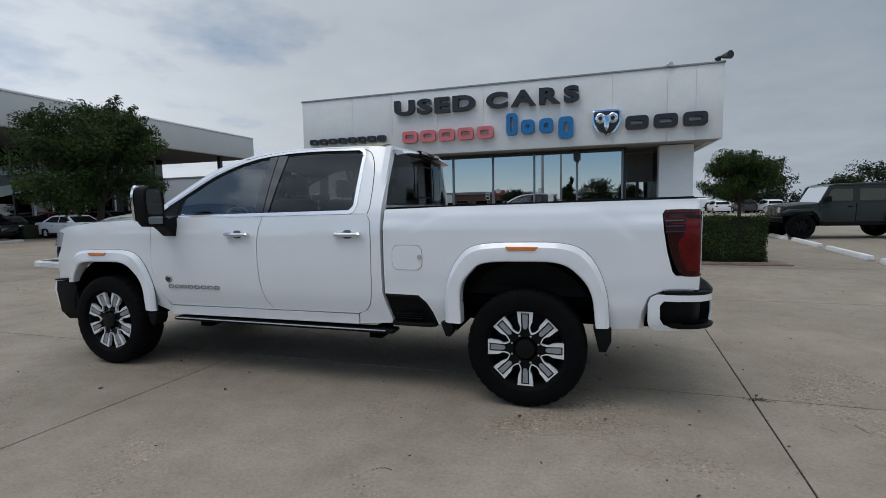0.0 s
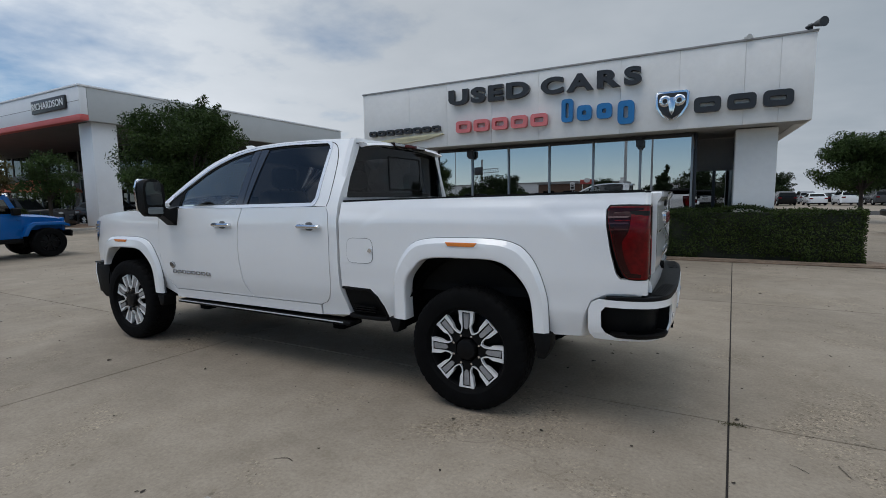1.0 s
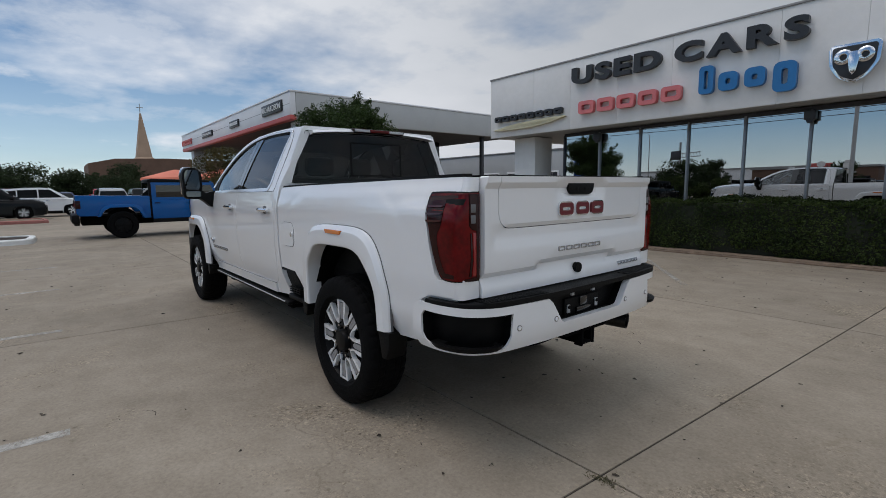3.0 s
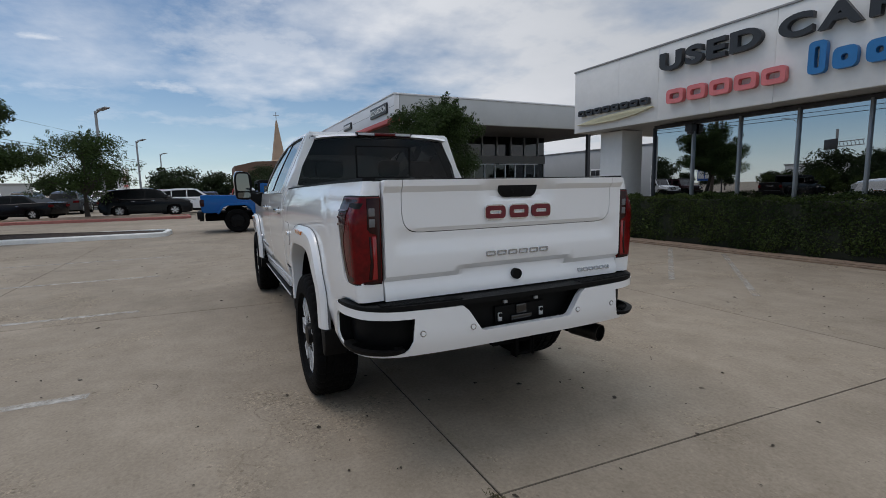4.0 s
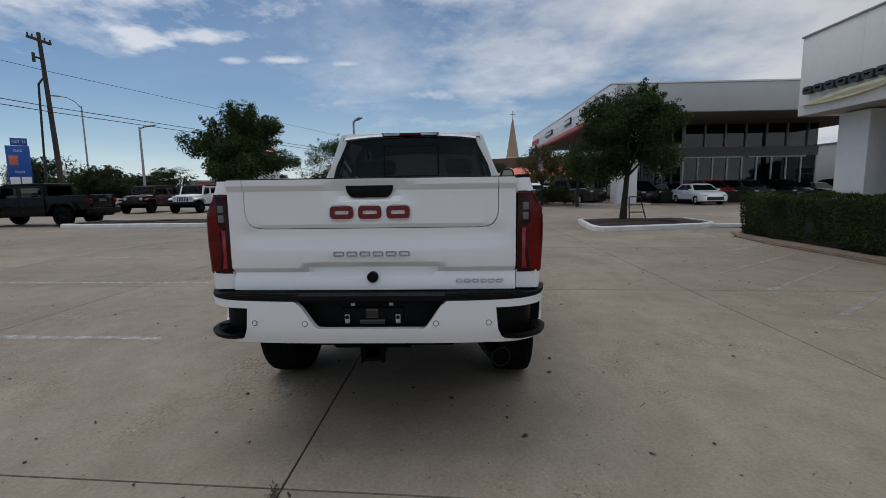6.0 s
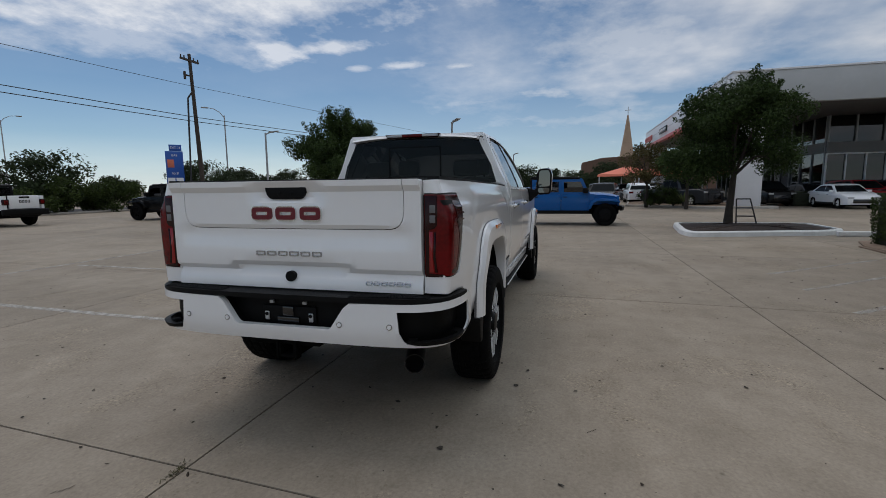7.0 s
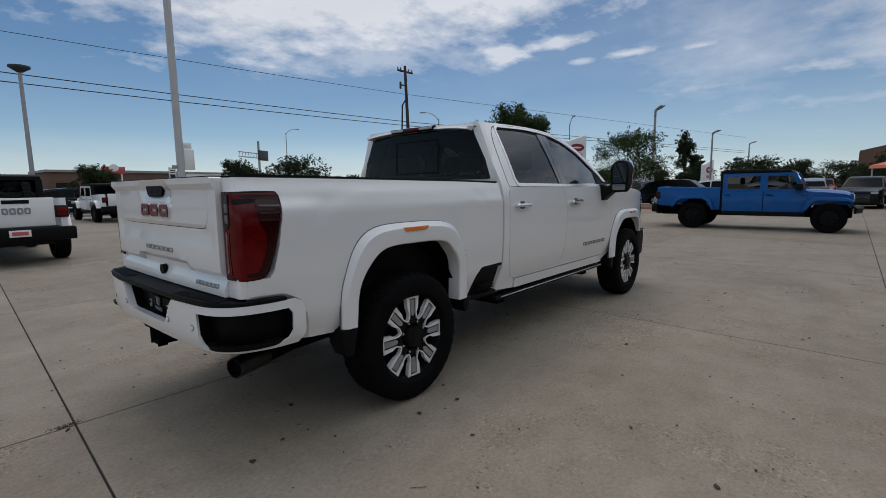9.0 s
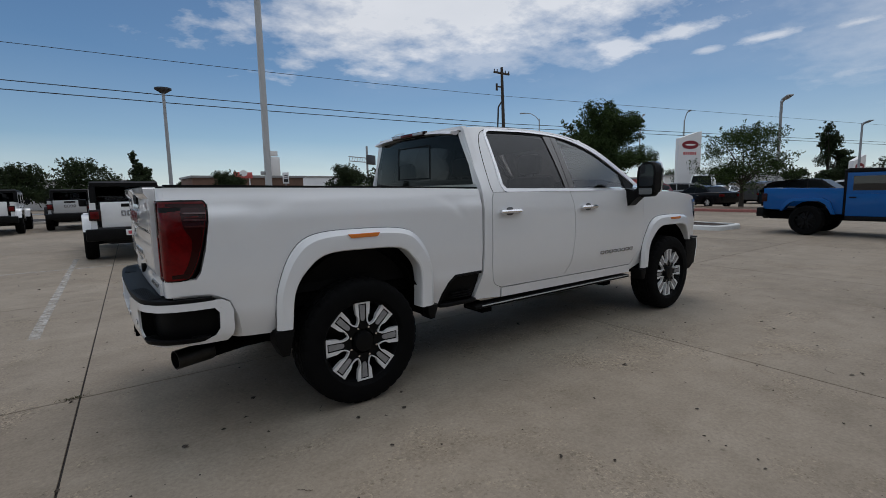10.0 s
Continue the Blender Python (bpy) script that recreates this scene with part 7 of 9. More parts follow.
def jeep(label, x, y, heading, paint, pickup=True, top="black_plastic", flare=None, plate=False, group=""):
    """A boxy off-road vehicle, nose along +x, with or without a cargo bed."""
    T = thing("off_road_pickup" if pickup else "off_road_wagon", label, "pickup truck" if pickup else "off-road vehicle", pose(x, y, 0, 0, 0, heading), group)
    wb = 3.49 if pickup else 3.01
    xf, xr = wb / 2, -wb / 2
    B, P, Tm = M["black_plastic"], paint, M[top] if isinstance(top, str) else top
    Fl = flare or B
    cab0 = xf - 2.62 - (0.10 if pickup else 0.30)   # back of the cab
    tail = xr - 1.12 if pickup else xr - 0.62
    ws = xf - 0.60                                    # foot of the windscreen
    def pr(name, pts, y0, y1, m, parent=T, bev=0.012, lab=""):
        bm = bmesh.new()
        prism(bm, pts, "y", y0, y1, bev)
        return part(name, bm, m, parent, lab)
    # hood and nose
    bm = bmesh.new()
    loft(bm, [[(xx, -w, 0.78), (xx, -w, zt - 0.05), (xx, -w * 0.86, zt), (xx, 0, zt + 0.03), (xx, w * 0.86, zt), (xx, w, zt - 0.05), (xx, w, 0.78)] for xx, w, zt in ((ws, 0.76, 1.20), (ws + 0.5, 0.71, 1.19), (xf + 0.30, 0.64, 1.14), (xf + 0.42, 0.62, 1.10))])
    hood = part("hood", bm, P, T)
    bm = bmesh.new()
    box(bm, xf + 0.42, xf + 0.50, -0.66, 0.66, 0.72, 1.11, 0.03)
    gr = part("grille", bm, P, T)
    for k in range(7):
        bm = bmesh.new()
        prism(bm, round_corners([(-0.035 + 0.105 * (k - 3), 0.78), (0.035 + 0.105 * (k - 3), 0.78), (0.035 + 0.105 * (k - 3), 1.05), (-0.035 + 0.105 * (k - 3), 1.05)], 0.03), "x", xf + 0.50, xf + 0.506)
        part("grille_slot", bm, M["black_gloss"], gr)
    for s in (-1, 1):
        bm = bmesh.new()
        rod(bm, (xf + 0.47, s * 0.50, 0.96), (xf + 0.52, s * 0.50, 0.96), 0.10, n=20)
        part("headlamp", bm, M["lamp_clear"], gr)
        # front fender with flat top, side tub, doors
        pr("front_fender", [(xf - 0.62, 0.62), (xf - 0.50, 0.90), (xf - 0.34, 1.00), (xf + 0.34, 0.99), (xf + 0.52, 0.90), (xf + 0.50, 0.84), (xf + 0.30, 0.92), (xf - 0.30, 0.93), (xf - 0.42, 0.84), (xf - 0.50, 0.62)], s * 0.60, s * 0.935, Fl if flare else P)
        pr("cowl_side", [(ws, 0.60), (ws + 0.02, 1.18), (xf - 0.35, 1.16), (xf - 0.33, 0.95), (xf - 0.50, 0.62)], s * 0.55, s * 0.755, P)
        d0, d1, d2 = ws + 0.04, ws - 0.98, cab0 + 0.06
        for a, b in ((d0, d1 + 0.008), (d1 - 0.008, d2)):
            dp = pr("door", [(a, 0.56), (a, 1.16), (b, 1.16), (b, 0.56)], s * 0.70, s * 0.775, P)
            pane_top = a - 0.24 if a == d0 else a - 0.05
            bm = bmesh.new()
            prism(bm, [(a - (0.10 if a == d0 else 0.06), 1.22), (pane_top, 1.66), (b + 0.06, 1.66), (b + 0.06, 1.22)], "y", s * 0.742, s * 0.750)
            part("window", bm, M["jeep_glass"], dp)
            bm = bmesh.new()
            box(bm, b + 0.07, b + 0.22, s * 0.775, s * 0.80, 1.05, 1.08, 0.006)
            part("door_handle", bm, B, dp)
            for z in (0.78, 1.05):
                bm = bmesh.new()
                box(bm, a - 0.10, a - 0.01, s * 0.775, s * 0.79, z, z + 0.05, 0.005)
                part("hinge", bm, P, dp)
        # upper door frames
        fr = [(d0 - 0.02, 1.16), (d0 - 0.25, 1.72), (d2, 1.72), (d2, 1.66), (d0 - 0.23, 1.66), (d0 - 0.06, 1.22), (d2, 1.22), (d2, 1.16)]
        bm = bmesh.new()
        prism(bm, [(d0 - 0.0, 1.162), (d0 - 0.24, 1.70), (d0 - 0.36, 1.70), (d0 - 0.12, 1.162)], "y", s * 0.70, s * 0.759)
        box(bm, d1 - 0.095, d1 + 0.095, s * 0.70, s * 0.757, 1.162, 1.70)
        box(bm, d2, d2 + 0.13, s * 0.70, s * 0.757, 1.162, 1.70)
        box(bm, d2, d0, s * 0.70, s * 0.755, 1.162, 1.245)
        box(bm, d2, d0 - 0.24, s * 0.70, s * 0.755, 1.63, 1.72)
        part("window_frame", bm, P, T)
        pr("rocker", [(d2, 0.44), (d2, 0.55), (d0, 0.55), (d0, 0.44)], s * 0.60, s * 0.80, B)
        # rear quarter or bed side
        if pickup:
            q = [(cab0, 0.60), (cab0, 1.29), (tail, 1.33), (tail, 0.72), (xr - 0.56, 0.70), (xr - 0.46, 0.90), (xr - 0.30, 0.98), (xr + 0.30, 0.98), (xr + 0.46, 0.88), (xr + 0.54, 0.60)]
        else:
            q = [(cab0 + 0.05, 0.60), (cab0 + 0.05, 1.16), (tail, 1.16), (tail, 0.66), (xr - 0.50, 0.66), (xr - 0.44, 0.88), (xr - 0.28, 0.96), (xr + 0.28, 0.96), (xr + 0.44, 0.86), (xr + 0.52, 0.60)]
        pr("rear_quarter", q, s * 0.66, s * 0.775, P)
        pr("rear_flare", [(xr - 0.64, 0.68), (xr - 0.52, 0.94), (xr - 0.34, 1.05), (xr + 0.34, 1.05), (xr + 0.52, 0.94), (xr + 0.64, 0.60), (xr + 0.56, 0.60), (xr + 0.44, 0.88), (xr + 0.30, 0.97), (xr - 0.30, 0.97), (xr - 0.46, 0.88), (xr - 0.56, 0.68)], s * 0.74, s * 0.935, Fl)
        bm = bmesh.new()
        lz = 0.08 if pickup else 0.0
        box(bm, tail - 0.03, tail + 0.10, s * 0.58, s * 0.80, 0.86 + lz, 1.10 + lz, 0.02)
        tl = part("tail_lamp", bm, M["tail_dark"], T)
        bm = bmesh.new()
        box(bm, tail - 0.036, tail - 0.028, s * 0.62, s * 0.77, 0.90 + lz, 1.06 + lz, 0.004)
        part("lamp_lens", bm, M["tail_red"], tl)
        bm = bmesh.new()
        box(bm, ws - 0.20, ws - 0.02, s * 0.82, s * 1.0, 1.20, 1.40, 0.03)
        box(bm, ws - 0.12, ws - 0.06, s * 0.74, s * 0.86, 1.22, 1.27, 0.01)
        part("mirror", bm, B, T)
        for xx in (xf, xr):
            simple_wheel(T, xx, s * 0.80, 0.415, 0.27, M["rim_black"])
        for xx in (xf, xr):
            bm = bmesh.new()
            pts = [(xx + 0.46 * math.cos(t), 0.5 + 0.46 * math.sin(t)) for t in [math.pi * i / 8 for i in range(9)]]
            prism(bm, pts, "y", s * 0.55, s * 0.62)
            part("wheel_liner", bm, M["underbody"], T)
    # cab top, windscreen, back
    bm = bmesh.new()
    rear_top = cab0 - 0.02 if pickup else tail + 0.12
    prism(bm, [(ws - 0.24, 1.72), (ws - 0.36, 1.80), (rear_top + 0.10, 1.845), (rear_top, 1.80), (rear_top, 1.72)], "y", -0.73, 0.73, 0.03)
    part("roof", bm, Tm, T)
    bm = bmesh.new()
    loft(bm, [[(ws + 0.03, -0.70, 1.20), (ws + 0.03, 0.70, 1.20)], [(ws - 0.26, 0.0 - 0.66, 1.74), (ws - 0.26, 0.66, 1.74)]], closed=False, caps=False)
    part("windscreen", bm, M["jeep_screen"], T)
    bm = bmesh.new()
    for s in (-1, 1):
        loft(bm, [[(ws + 0.05, s * 0.70, 1.18), (ws + 0.05, s * 0.77, 1.18), (ws - 0.02, s * 0.77, 1.18), (ws - 0.02, s * 0.70, 1.18)], [(ws - 0.25, s * 0.66, 1.76), (ws - 0.25, s * 0.74, 1.76), (ws - 0.32, s * 0.74, 1.76), (ws - 0.32, s * 0.66, 1.76)]])
    box(bm, ws - 0.02, ws + 0.06, -0.75, 0.75, 1.14, 1.20, 0.01)
    part("screen_frame", bm, P, T)
    bm = bmesh.new()
    if pickup:
        box(bm, cab0 - 0.01, cab0 + 0.05, -0.74, 0.74, 0.60, 1.25, 0.01)
        box(bm, cab0 - 0.012, cab0 + 0.05, -0.74, -0.62, 1.25, 1.74, 0.01), box(bm, cab0 - 0.012, cab0 + 0.05, 0.62, 0.74, 1.25, 1.74, 0.01)
        for s in (-1, 1):
            box(bm, cab0, cab0 + 0.16, s * 0.72, s * 0.752, 1.16, 1.74, 0.01)
        part("cab_back", bm, Tm, T)
        bm = bmesh.new()
        box(bm, cab0 - 0.004, cab0 + 0.01, -0.62, 0.62, 1.25, 1.70)
        part("back_window", bm, M["tint_dark"], T)
        bm = bmesh.new()
        box(bm, tail + 0.06, cab0 - 0.02, -0.66, 0.66, 0.70, 0.76)
        part("bed_floor", bm, B, T)
        bm = bmesh.new()
        box(bm, tail - 0.01, tail + 0.07, -0.58, 0.58, 0.78, 1.34, 0.02)
    else:
        box(bm, tail - 0.01, tail + 0.06, -0.74, 0.74, 1.16, 1.76, 0.01)
        for s in (-1, 1):
            box(bm, tail, cab0 + 0.06, s * 0.70, s * 0.75, 1.16, 1.74, 0.01)
        part("hard_top", bm, Tm, T)
        for s in (-1, 1):
            bm = bmesh.new()
            box(bm, tail + 0.16, cab0 - 0.05, s * 0.75, s * 0.756, 1.24, 1.66)
            part("quarter_window", bm, M["tint_dark"], T)
        bm = bmesh.new()
        box(bm, tail - 0.016, tail - 0.011, -0.60, 0.60, 1.24, 1.68)
        part("back_window", bm, M["tint_dark"], T)
        bm = bmesh.new()
        box(bm, tail - 0.02, tail + 0.07, -0.60, 0.60, 0.68, 1.155, 0.02)
    tg = part("tailgate", bm, P, T)
    if pickup:
        bm = bmesh.new()
        box(bm, tail - 0.018, tail - 0.008, -0.20, 0.20, 1.23, 1.30, 0.003)
        part("gate_handle", bm, B, tg)
        block_word("badge_block", 4, -0.22, 0.22, 1.03, 1.15, tg, M["badge_grey"], 0.012, 0.3, where=lambda u, v, d: (tail - 0.022 + d, u, v))
    else:
        bm = bmesh.new()
        lathe(bm, [(0.0, -0.10), (0.30, -0.13), (0.40, -0.10), (0.40, 0.10), (0.0, 0.12)], 28, "y")
        sp = part("spare_wheel", bm, M["rubber"], T)
        sp.matrix_local = pose(tail - 0.16, 0.05, 1.10, 0, 0, 90)
    bm = bmesh.new()
    box(bm, tail - 0.14, tail + 0.05, -0.88, 0.88, 0.50 if pickup else 0.55, 0.76 if pickup else 0.68, 0.03)
    if pickup:
        prism(bm, [(-0.62, 0.51), (0.62, 0.51), (0.48, 0.42), (-0.48, 0.42)], "x", tail - 0.08, tail + 0.05, 0.01)
    rb = part("rear_bumper", bm, B, T)
    if plate:
        bm = bmesh.new()
        box(bm, tail - 0.16, tail - 0.142, -0.16, 0.16, 0.60, 0.73, 0.004)
        pl = part("plate", bm, M["sign_white"], rb, "white paper plate with red bar")
        bm = bmesh.new()
        box(bm, tail - 0.165, tail - 0.161, -0.12, 0.12, 0.63, 0.70)
        part("plate_bar", bm, M["plate"], pl)
    bm = bmesh.new()
    loft(bm, [[(xf + 0.52, yy, 0.56), (xf + 0.72 - 0.16 * abs(yy / 0.9) ** 2, yy, 0.56), (xf + 0.74 - 0.16 * abs(yy / 0.9) ** 2, yy, 0.70), (xf + 0.54, yy, 0.74)] for yy in [-0.88 + 0.22 * i for i in range(9)]])
    part("front_bumper", bm, B, T)
    bm = bmesh.new()
    box(bm, tail + 0.1, xf + 0.5, -0.55, 0.55, 0.42, 0.66, 0.03)
    rod(bm, (xf, -0.7, 0.40), (xf, 0.7, 0.40), 0.05), rod(bm, (xr, -0.7, 0.40), (xr, 0.7, 0.40), 0.06)
    box(bm, cab0 + 0.05, ws, -0.72, 0.72, 0.55, 0.62)
    part("chassis", bm, M["underbody"], T)
    bm = bmesh.new()
    for xx in (ws - 1.15, cab0 + 0.40):
        for yy in (-0.36, 0.36):
            box(bm, xx, xx + 0.45, yy - 0.24, yy + 0.24, 0.70, 0.92, 0.05), box(bm, xx - 0.06, xx + 0.10, yy - 0.23, yy + 0.23, 0.85, 1.45, 0.05)
    box(bm, ws - 0.4, ws - 0.05, -0.68, 0.68, 0.80, 1.15, 0.05)
    part("seats", bm, M["seat"], T)
    return T


STYLES = {
    "sedan": dict(l=4.7, w=1.82, h=1.46, wb=2.82, r=0.33, belt=0.95, nose=0.80, deck=1.02, a=(1.20, 0.38), c=(-1.02, -1.72)),
    "suv": dict(l=4.9, w=1.92, h=1.72, wb=2.85, r=0.385, belt=1.10, nose=0.99, deck=1.13, a=(1.42, 0.58), c=(-1.92, -2.34), drop=0.10),
    "truck": dict(l=5.8, w=1.98, h=1.90, wb=3.6, r=0.40, belt=1.17, nose=1.14, deck=1.18, a=(1.05, 0.55), c=(-0.78, -0.98)),
    "van": dict(l=5.6, w=2.0, h=2.5, wb=3.4, r=0.36, belt=1.25, nose=1.0, deck=1.3, a=(2.2, 1.5), c=(-2.7, -2.74)),
}


def car(style, label, x, y, heading, paint, group="parked cars"):
    """A road car: body with arches, glasshouse, roof, lamps, wheels. Nose along +x."""
    k = STYLES[style]
    T = thing({"sedan": "sedan_car", "suv": "suv_car", "van": "delivery_van", "truck": "parked_pickup"}[style], label, "van" if style == "van" else "car", pose(x, y, 0, 0, 0, heading), group)
    l, w, h, wb, r, belt = k["l"], k["w"], k["h"], k["wb"], k["r"], k["belt"]
    xf, xr, hl = wb / 2 + 0.05, -wb / 2 + 0.05, l / 2
    ra = r + 0.05
    def arch(cx):
        return [(cx + ra * math.cos(t), r + ra * math.sin(t) * 0.98) for t in [math.pi * i / 8 for i in range(9)]]
    a0, a1 = k["a"]
    c0, c1 = k["c"]
    low = [(hl - 0.06, 0.26), (xf + ra, 0.24)] + [p for p in arch(xf) if p[1] > 0.24] + [(xf - ra, 0.24), (xr + ra, 0.24)] + [p for p in arch(xr) if p[1] > 0.24] + [(xr - ra, 0.26), (-hl + 0.08, 0.32), (-hl, 0.62), (-hl + 0.04, k["deck"] - 0.05), (-hl + 0.25, k["deck"]), (c1, k["deck"]), (0.0, belt), (a0, belt - 0.02), (hl - 0.55, k["nose"] + 0.08), (hl - 0.10, k["nose"] - 0.08), (hl, 0.52)]
    def rounded(pts, half, top):
        rings = []
        for t, inset in ((-1, 0.07), (-0.96, 0.02), (-0.86, 0.0), (0.86, 0.0), (0.96, 0.02), (1, 0.07)):
            ring = []
            for px, pz in pts:
                sx = px * (1 - inset * 0.9 / hl) if abs(px) > hl - 0.6 else px
                nar = 1 - 0.10 * max(0, (abs(px) - hl + 0.9) / 0.9) ** 2
                ring.append((sx, t * half * nar, pz - (inset if pz > top - 0.35 else 0)))
            rings.append(ring)
        return rings
    bm = bmesh.new()
    loft(bm, rounded(low, w / 2, belt))
    body = part("body", bm, paint, T, angle=50)
    ht, drop = h - 0.04, k.get("drop", 0.0)
    cab = [(a0, belt - 0.06), (a1, ht - 0.03), (a1 - 0.35, ht), (a1 - 1.2 if drop else c0 + 0.6, ht), (c0 + 0.3, ht - 0.01 - drop * 0.7), (c0, ht - 0.07 - drop), (c1, k["deck"] - 0.06)]
    def cab_half(z):
        return w / 2 - 0.06 - 0.20 * max(0, z - belt) / (h - belt)
    bm = bmesh.new()
    loft(bm, [[(px, t * cab_half(pz), pz) for px, pz in cab] for t in (-1, -0.6, 0.6, 1)])
    part("cabin", bm, paint, T, angle=20)
    # windscreen and rear window, set 5 mm proud of the cabin
    for nm, p, q, sg in (("windscreen", cab[0], cab[1], 1), ("rear_window", cab[-1], cab[-2], -1)):
        dx, dz = q[0] - p[0], q[1] - p[1]
        ln = math.hypot(dx, dz)
        nx, nz = sg * dz / ln, -sg * dx / ln
        rings = []
        for f in (0.16, 0.90):
            x_, z_ = p[0] + dx * f, p[1] + dz * f
            e = cab_half(z_) - 0.07
            rings.append([(x_ + nx * d, y_, z_ + nz * d) for d, y_ in ((-0.01, -e), (0.005, -e), (0.005, e), (-0.01, e))])
        bm = bmesh.new()
        loft(bm, rings)
        part(nm, bm, M["car_glass"], T)
    bm = bmesh.new()
    wt = w / 2 - 0.26
    loft(bm, [[(a1 + 0.02, y_, ht - 0.05)] + [(px, y_, pz + 0.012 + 0.02 * (1 - abs(y_) / wt)) for px, pz in cab[2:5]] + [(c0 - 0.03, y_, ht - 0.07 - drop), (c0 + 0.3, y_, ht - 0.07 - drop), (a1 - 0.3, y_, ht - 0.06)] for y_ in (-wt, -wt * 0.7, 0, wt * 0.7, wt)])
    part("roof", bm, paint, T)
    bx = a1 - 0.62
    cx = bx - 0.92
    bz, tz = belt + 0.03, ht - 0.085
    panes = [[(a0 - 0.34, bz), (a1 - 0.10, tz), (bx + 0.035, tz), (bx + 0.035, bz)]]
    if style != "van":
        third = cx > c0 + 0.45
        panes.append([(bx - 0.035, bz), (bx - 0.035, tz), (cx + 0.03, tz - drop * 0.3), (cx + 0.03, bz + 0.01)] if third else [(bx - 0.035, bz), (bx - 0.035, tz), (c0 + 0.10, tz - 0.02), (c1 + 0.34, bz + 0.03)])
        if third:
            panes.append([(cx - 0.03, bz + 0.01), (cx - 0.03, tz - drop * 0.35), (c0 + 0.16, tz - 0.05 - drop * 0.8), (c0 + 0.02, bz + 0.17)])
    for s in (-1, 1):
        for pts in panes:
            bm = bmesh.new()
            loft(bm, [[(px, s * (cab_half(pz) + d), pz) for px, pz in pts] for d in (-0.012, 0.006)])
            part("side_window", bm, M["car_glass"], T)
        bm = bmesh.new()
        box(bm, xr + ra + 0.02, xf - ra - 0.02, s * (w / 2 - 0.03), s * (w / 2 + 0.012), 0.235, 0.36, 0.01)
        part("sill", bm, M["black_plastic"], T, "black plastic sill")
        bm = bmesh.new()
        box(bm, hl - 0.22, hl - 0.03, s * (w / 2 - 0.42), s * (w / 2 - 0.12), k["nose"] - 0.22, k["nose"] - 0.10, 0.02)
        part("headlamp", bm, M["lamp_clear"], T)
        bm = bmesh.new()
        box(bm, -hl - 0.01, -hl + 0.12, s * (w / 2 - 0.40), s * (w / 2 - 0.06), k["deck"] - 0.30, k["deck"] - 0.14, 0.02)
        part("tail_lamp", bm, M["tail_red"], T)
        bm = bmesh.new()
        box(bm, a0 - 0.42, a0 - 0.26, s * (w / 2 - 0.04), s * (w / 2 + 0.14), belt, belt + 0.13, 0.03)
        part("mirror", bm, paint, T)
        for xx in (xf, xr):
            simple_wheel(T, xx, s * (w / 2 - 0.13), r, 0.22, M["machined"], 24)
        for xx in (0.42, -0.62):
            bm = bmesh.new()
            box(bm, xx - 0.12, xx + 0.06, s * (w / 2 - 0.005), s * (w / 2 + 0.02), belt - 0.16, belt - 0.13, 0.005)
            part("door_handle", bm, M["chrome"], T)
    bm = bmesh.new()
    box(bm, hl - 0.12, hl + 0.005, -0.55, 0.55, 0.34, k["nose"] - 0.24, 0.02)
    part("grille", bm, M["black_gloss"], T)
    bm = bmesh.new()
    box(bm, -hl + 0.2, hl - 0.2, -w / 2 + 0.25, w / 2 - 0.25, 0.20, 0.45)
    part("underside", bm, M["underbody"], T)
    return T


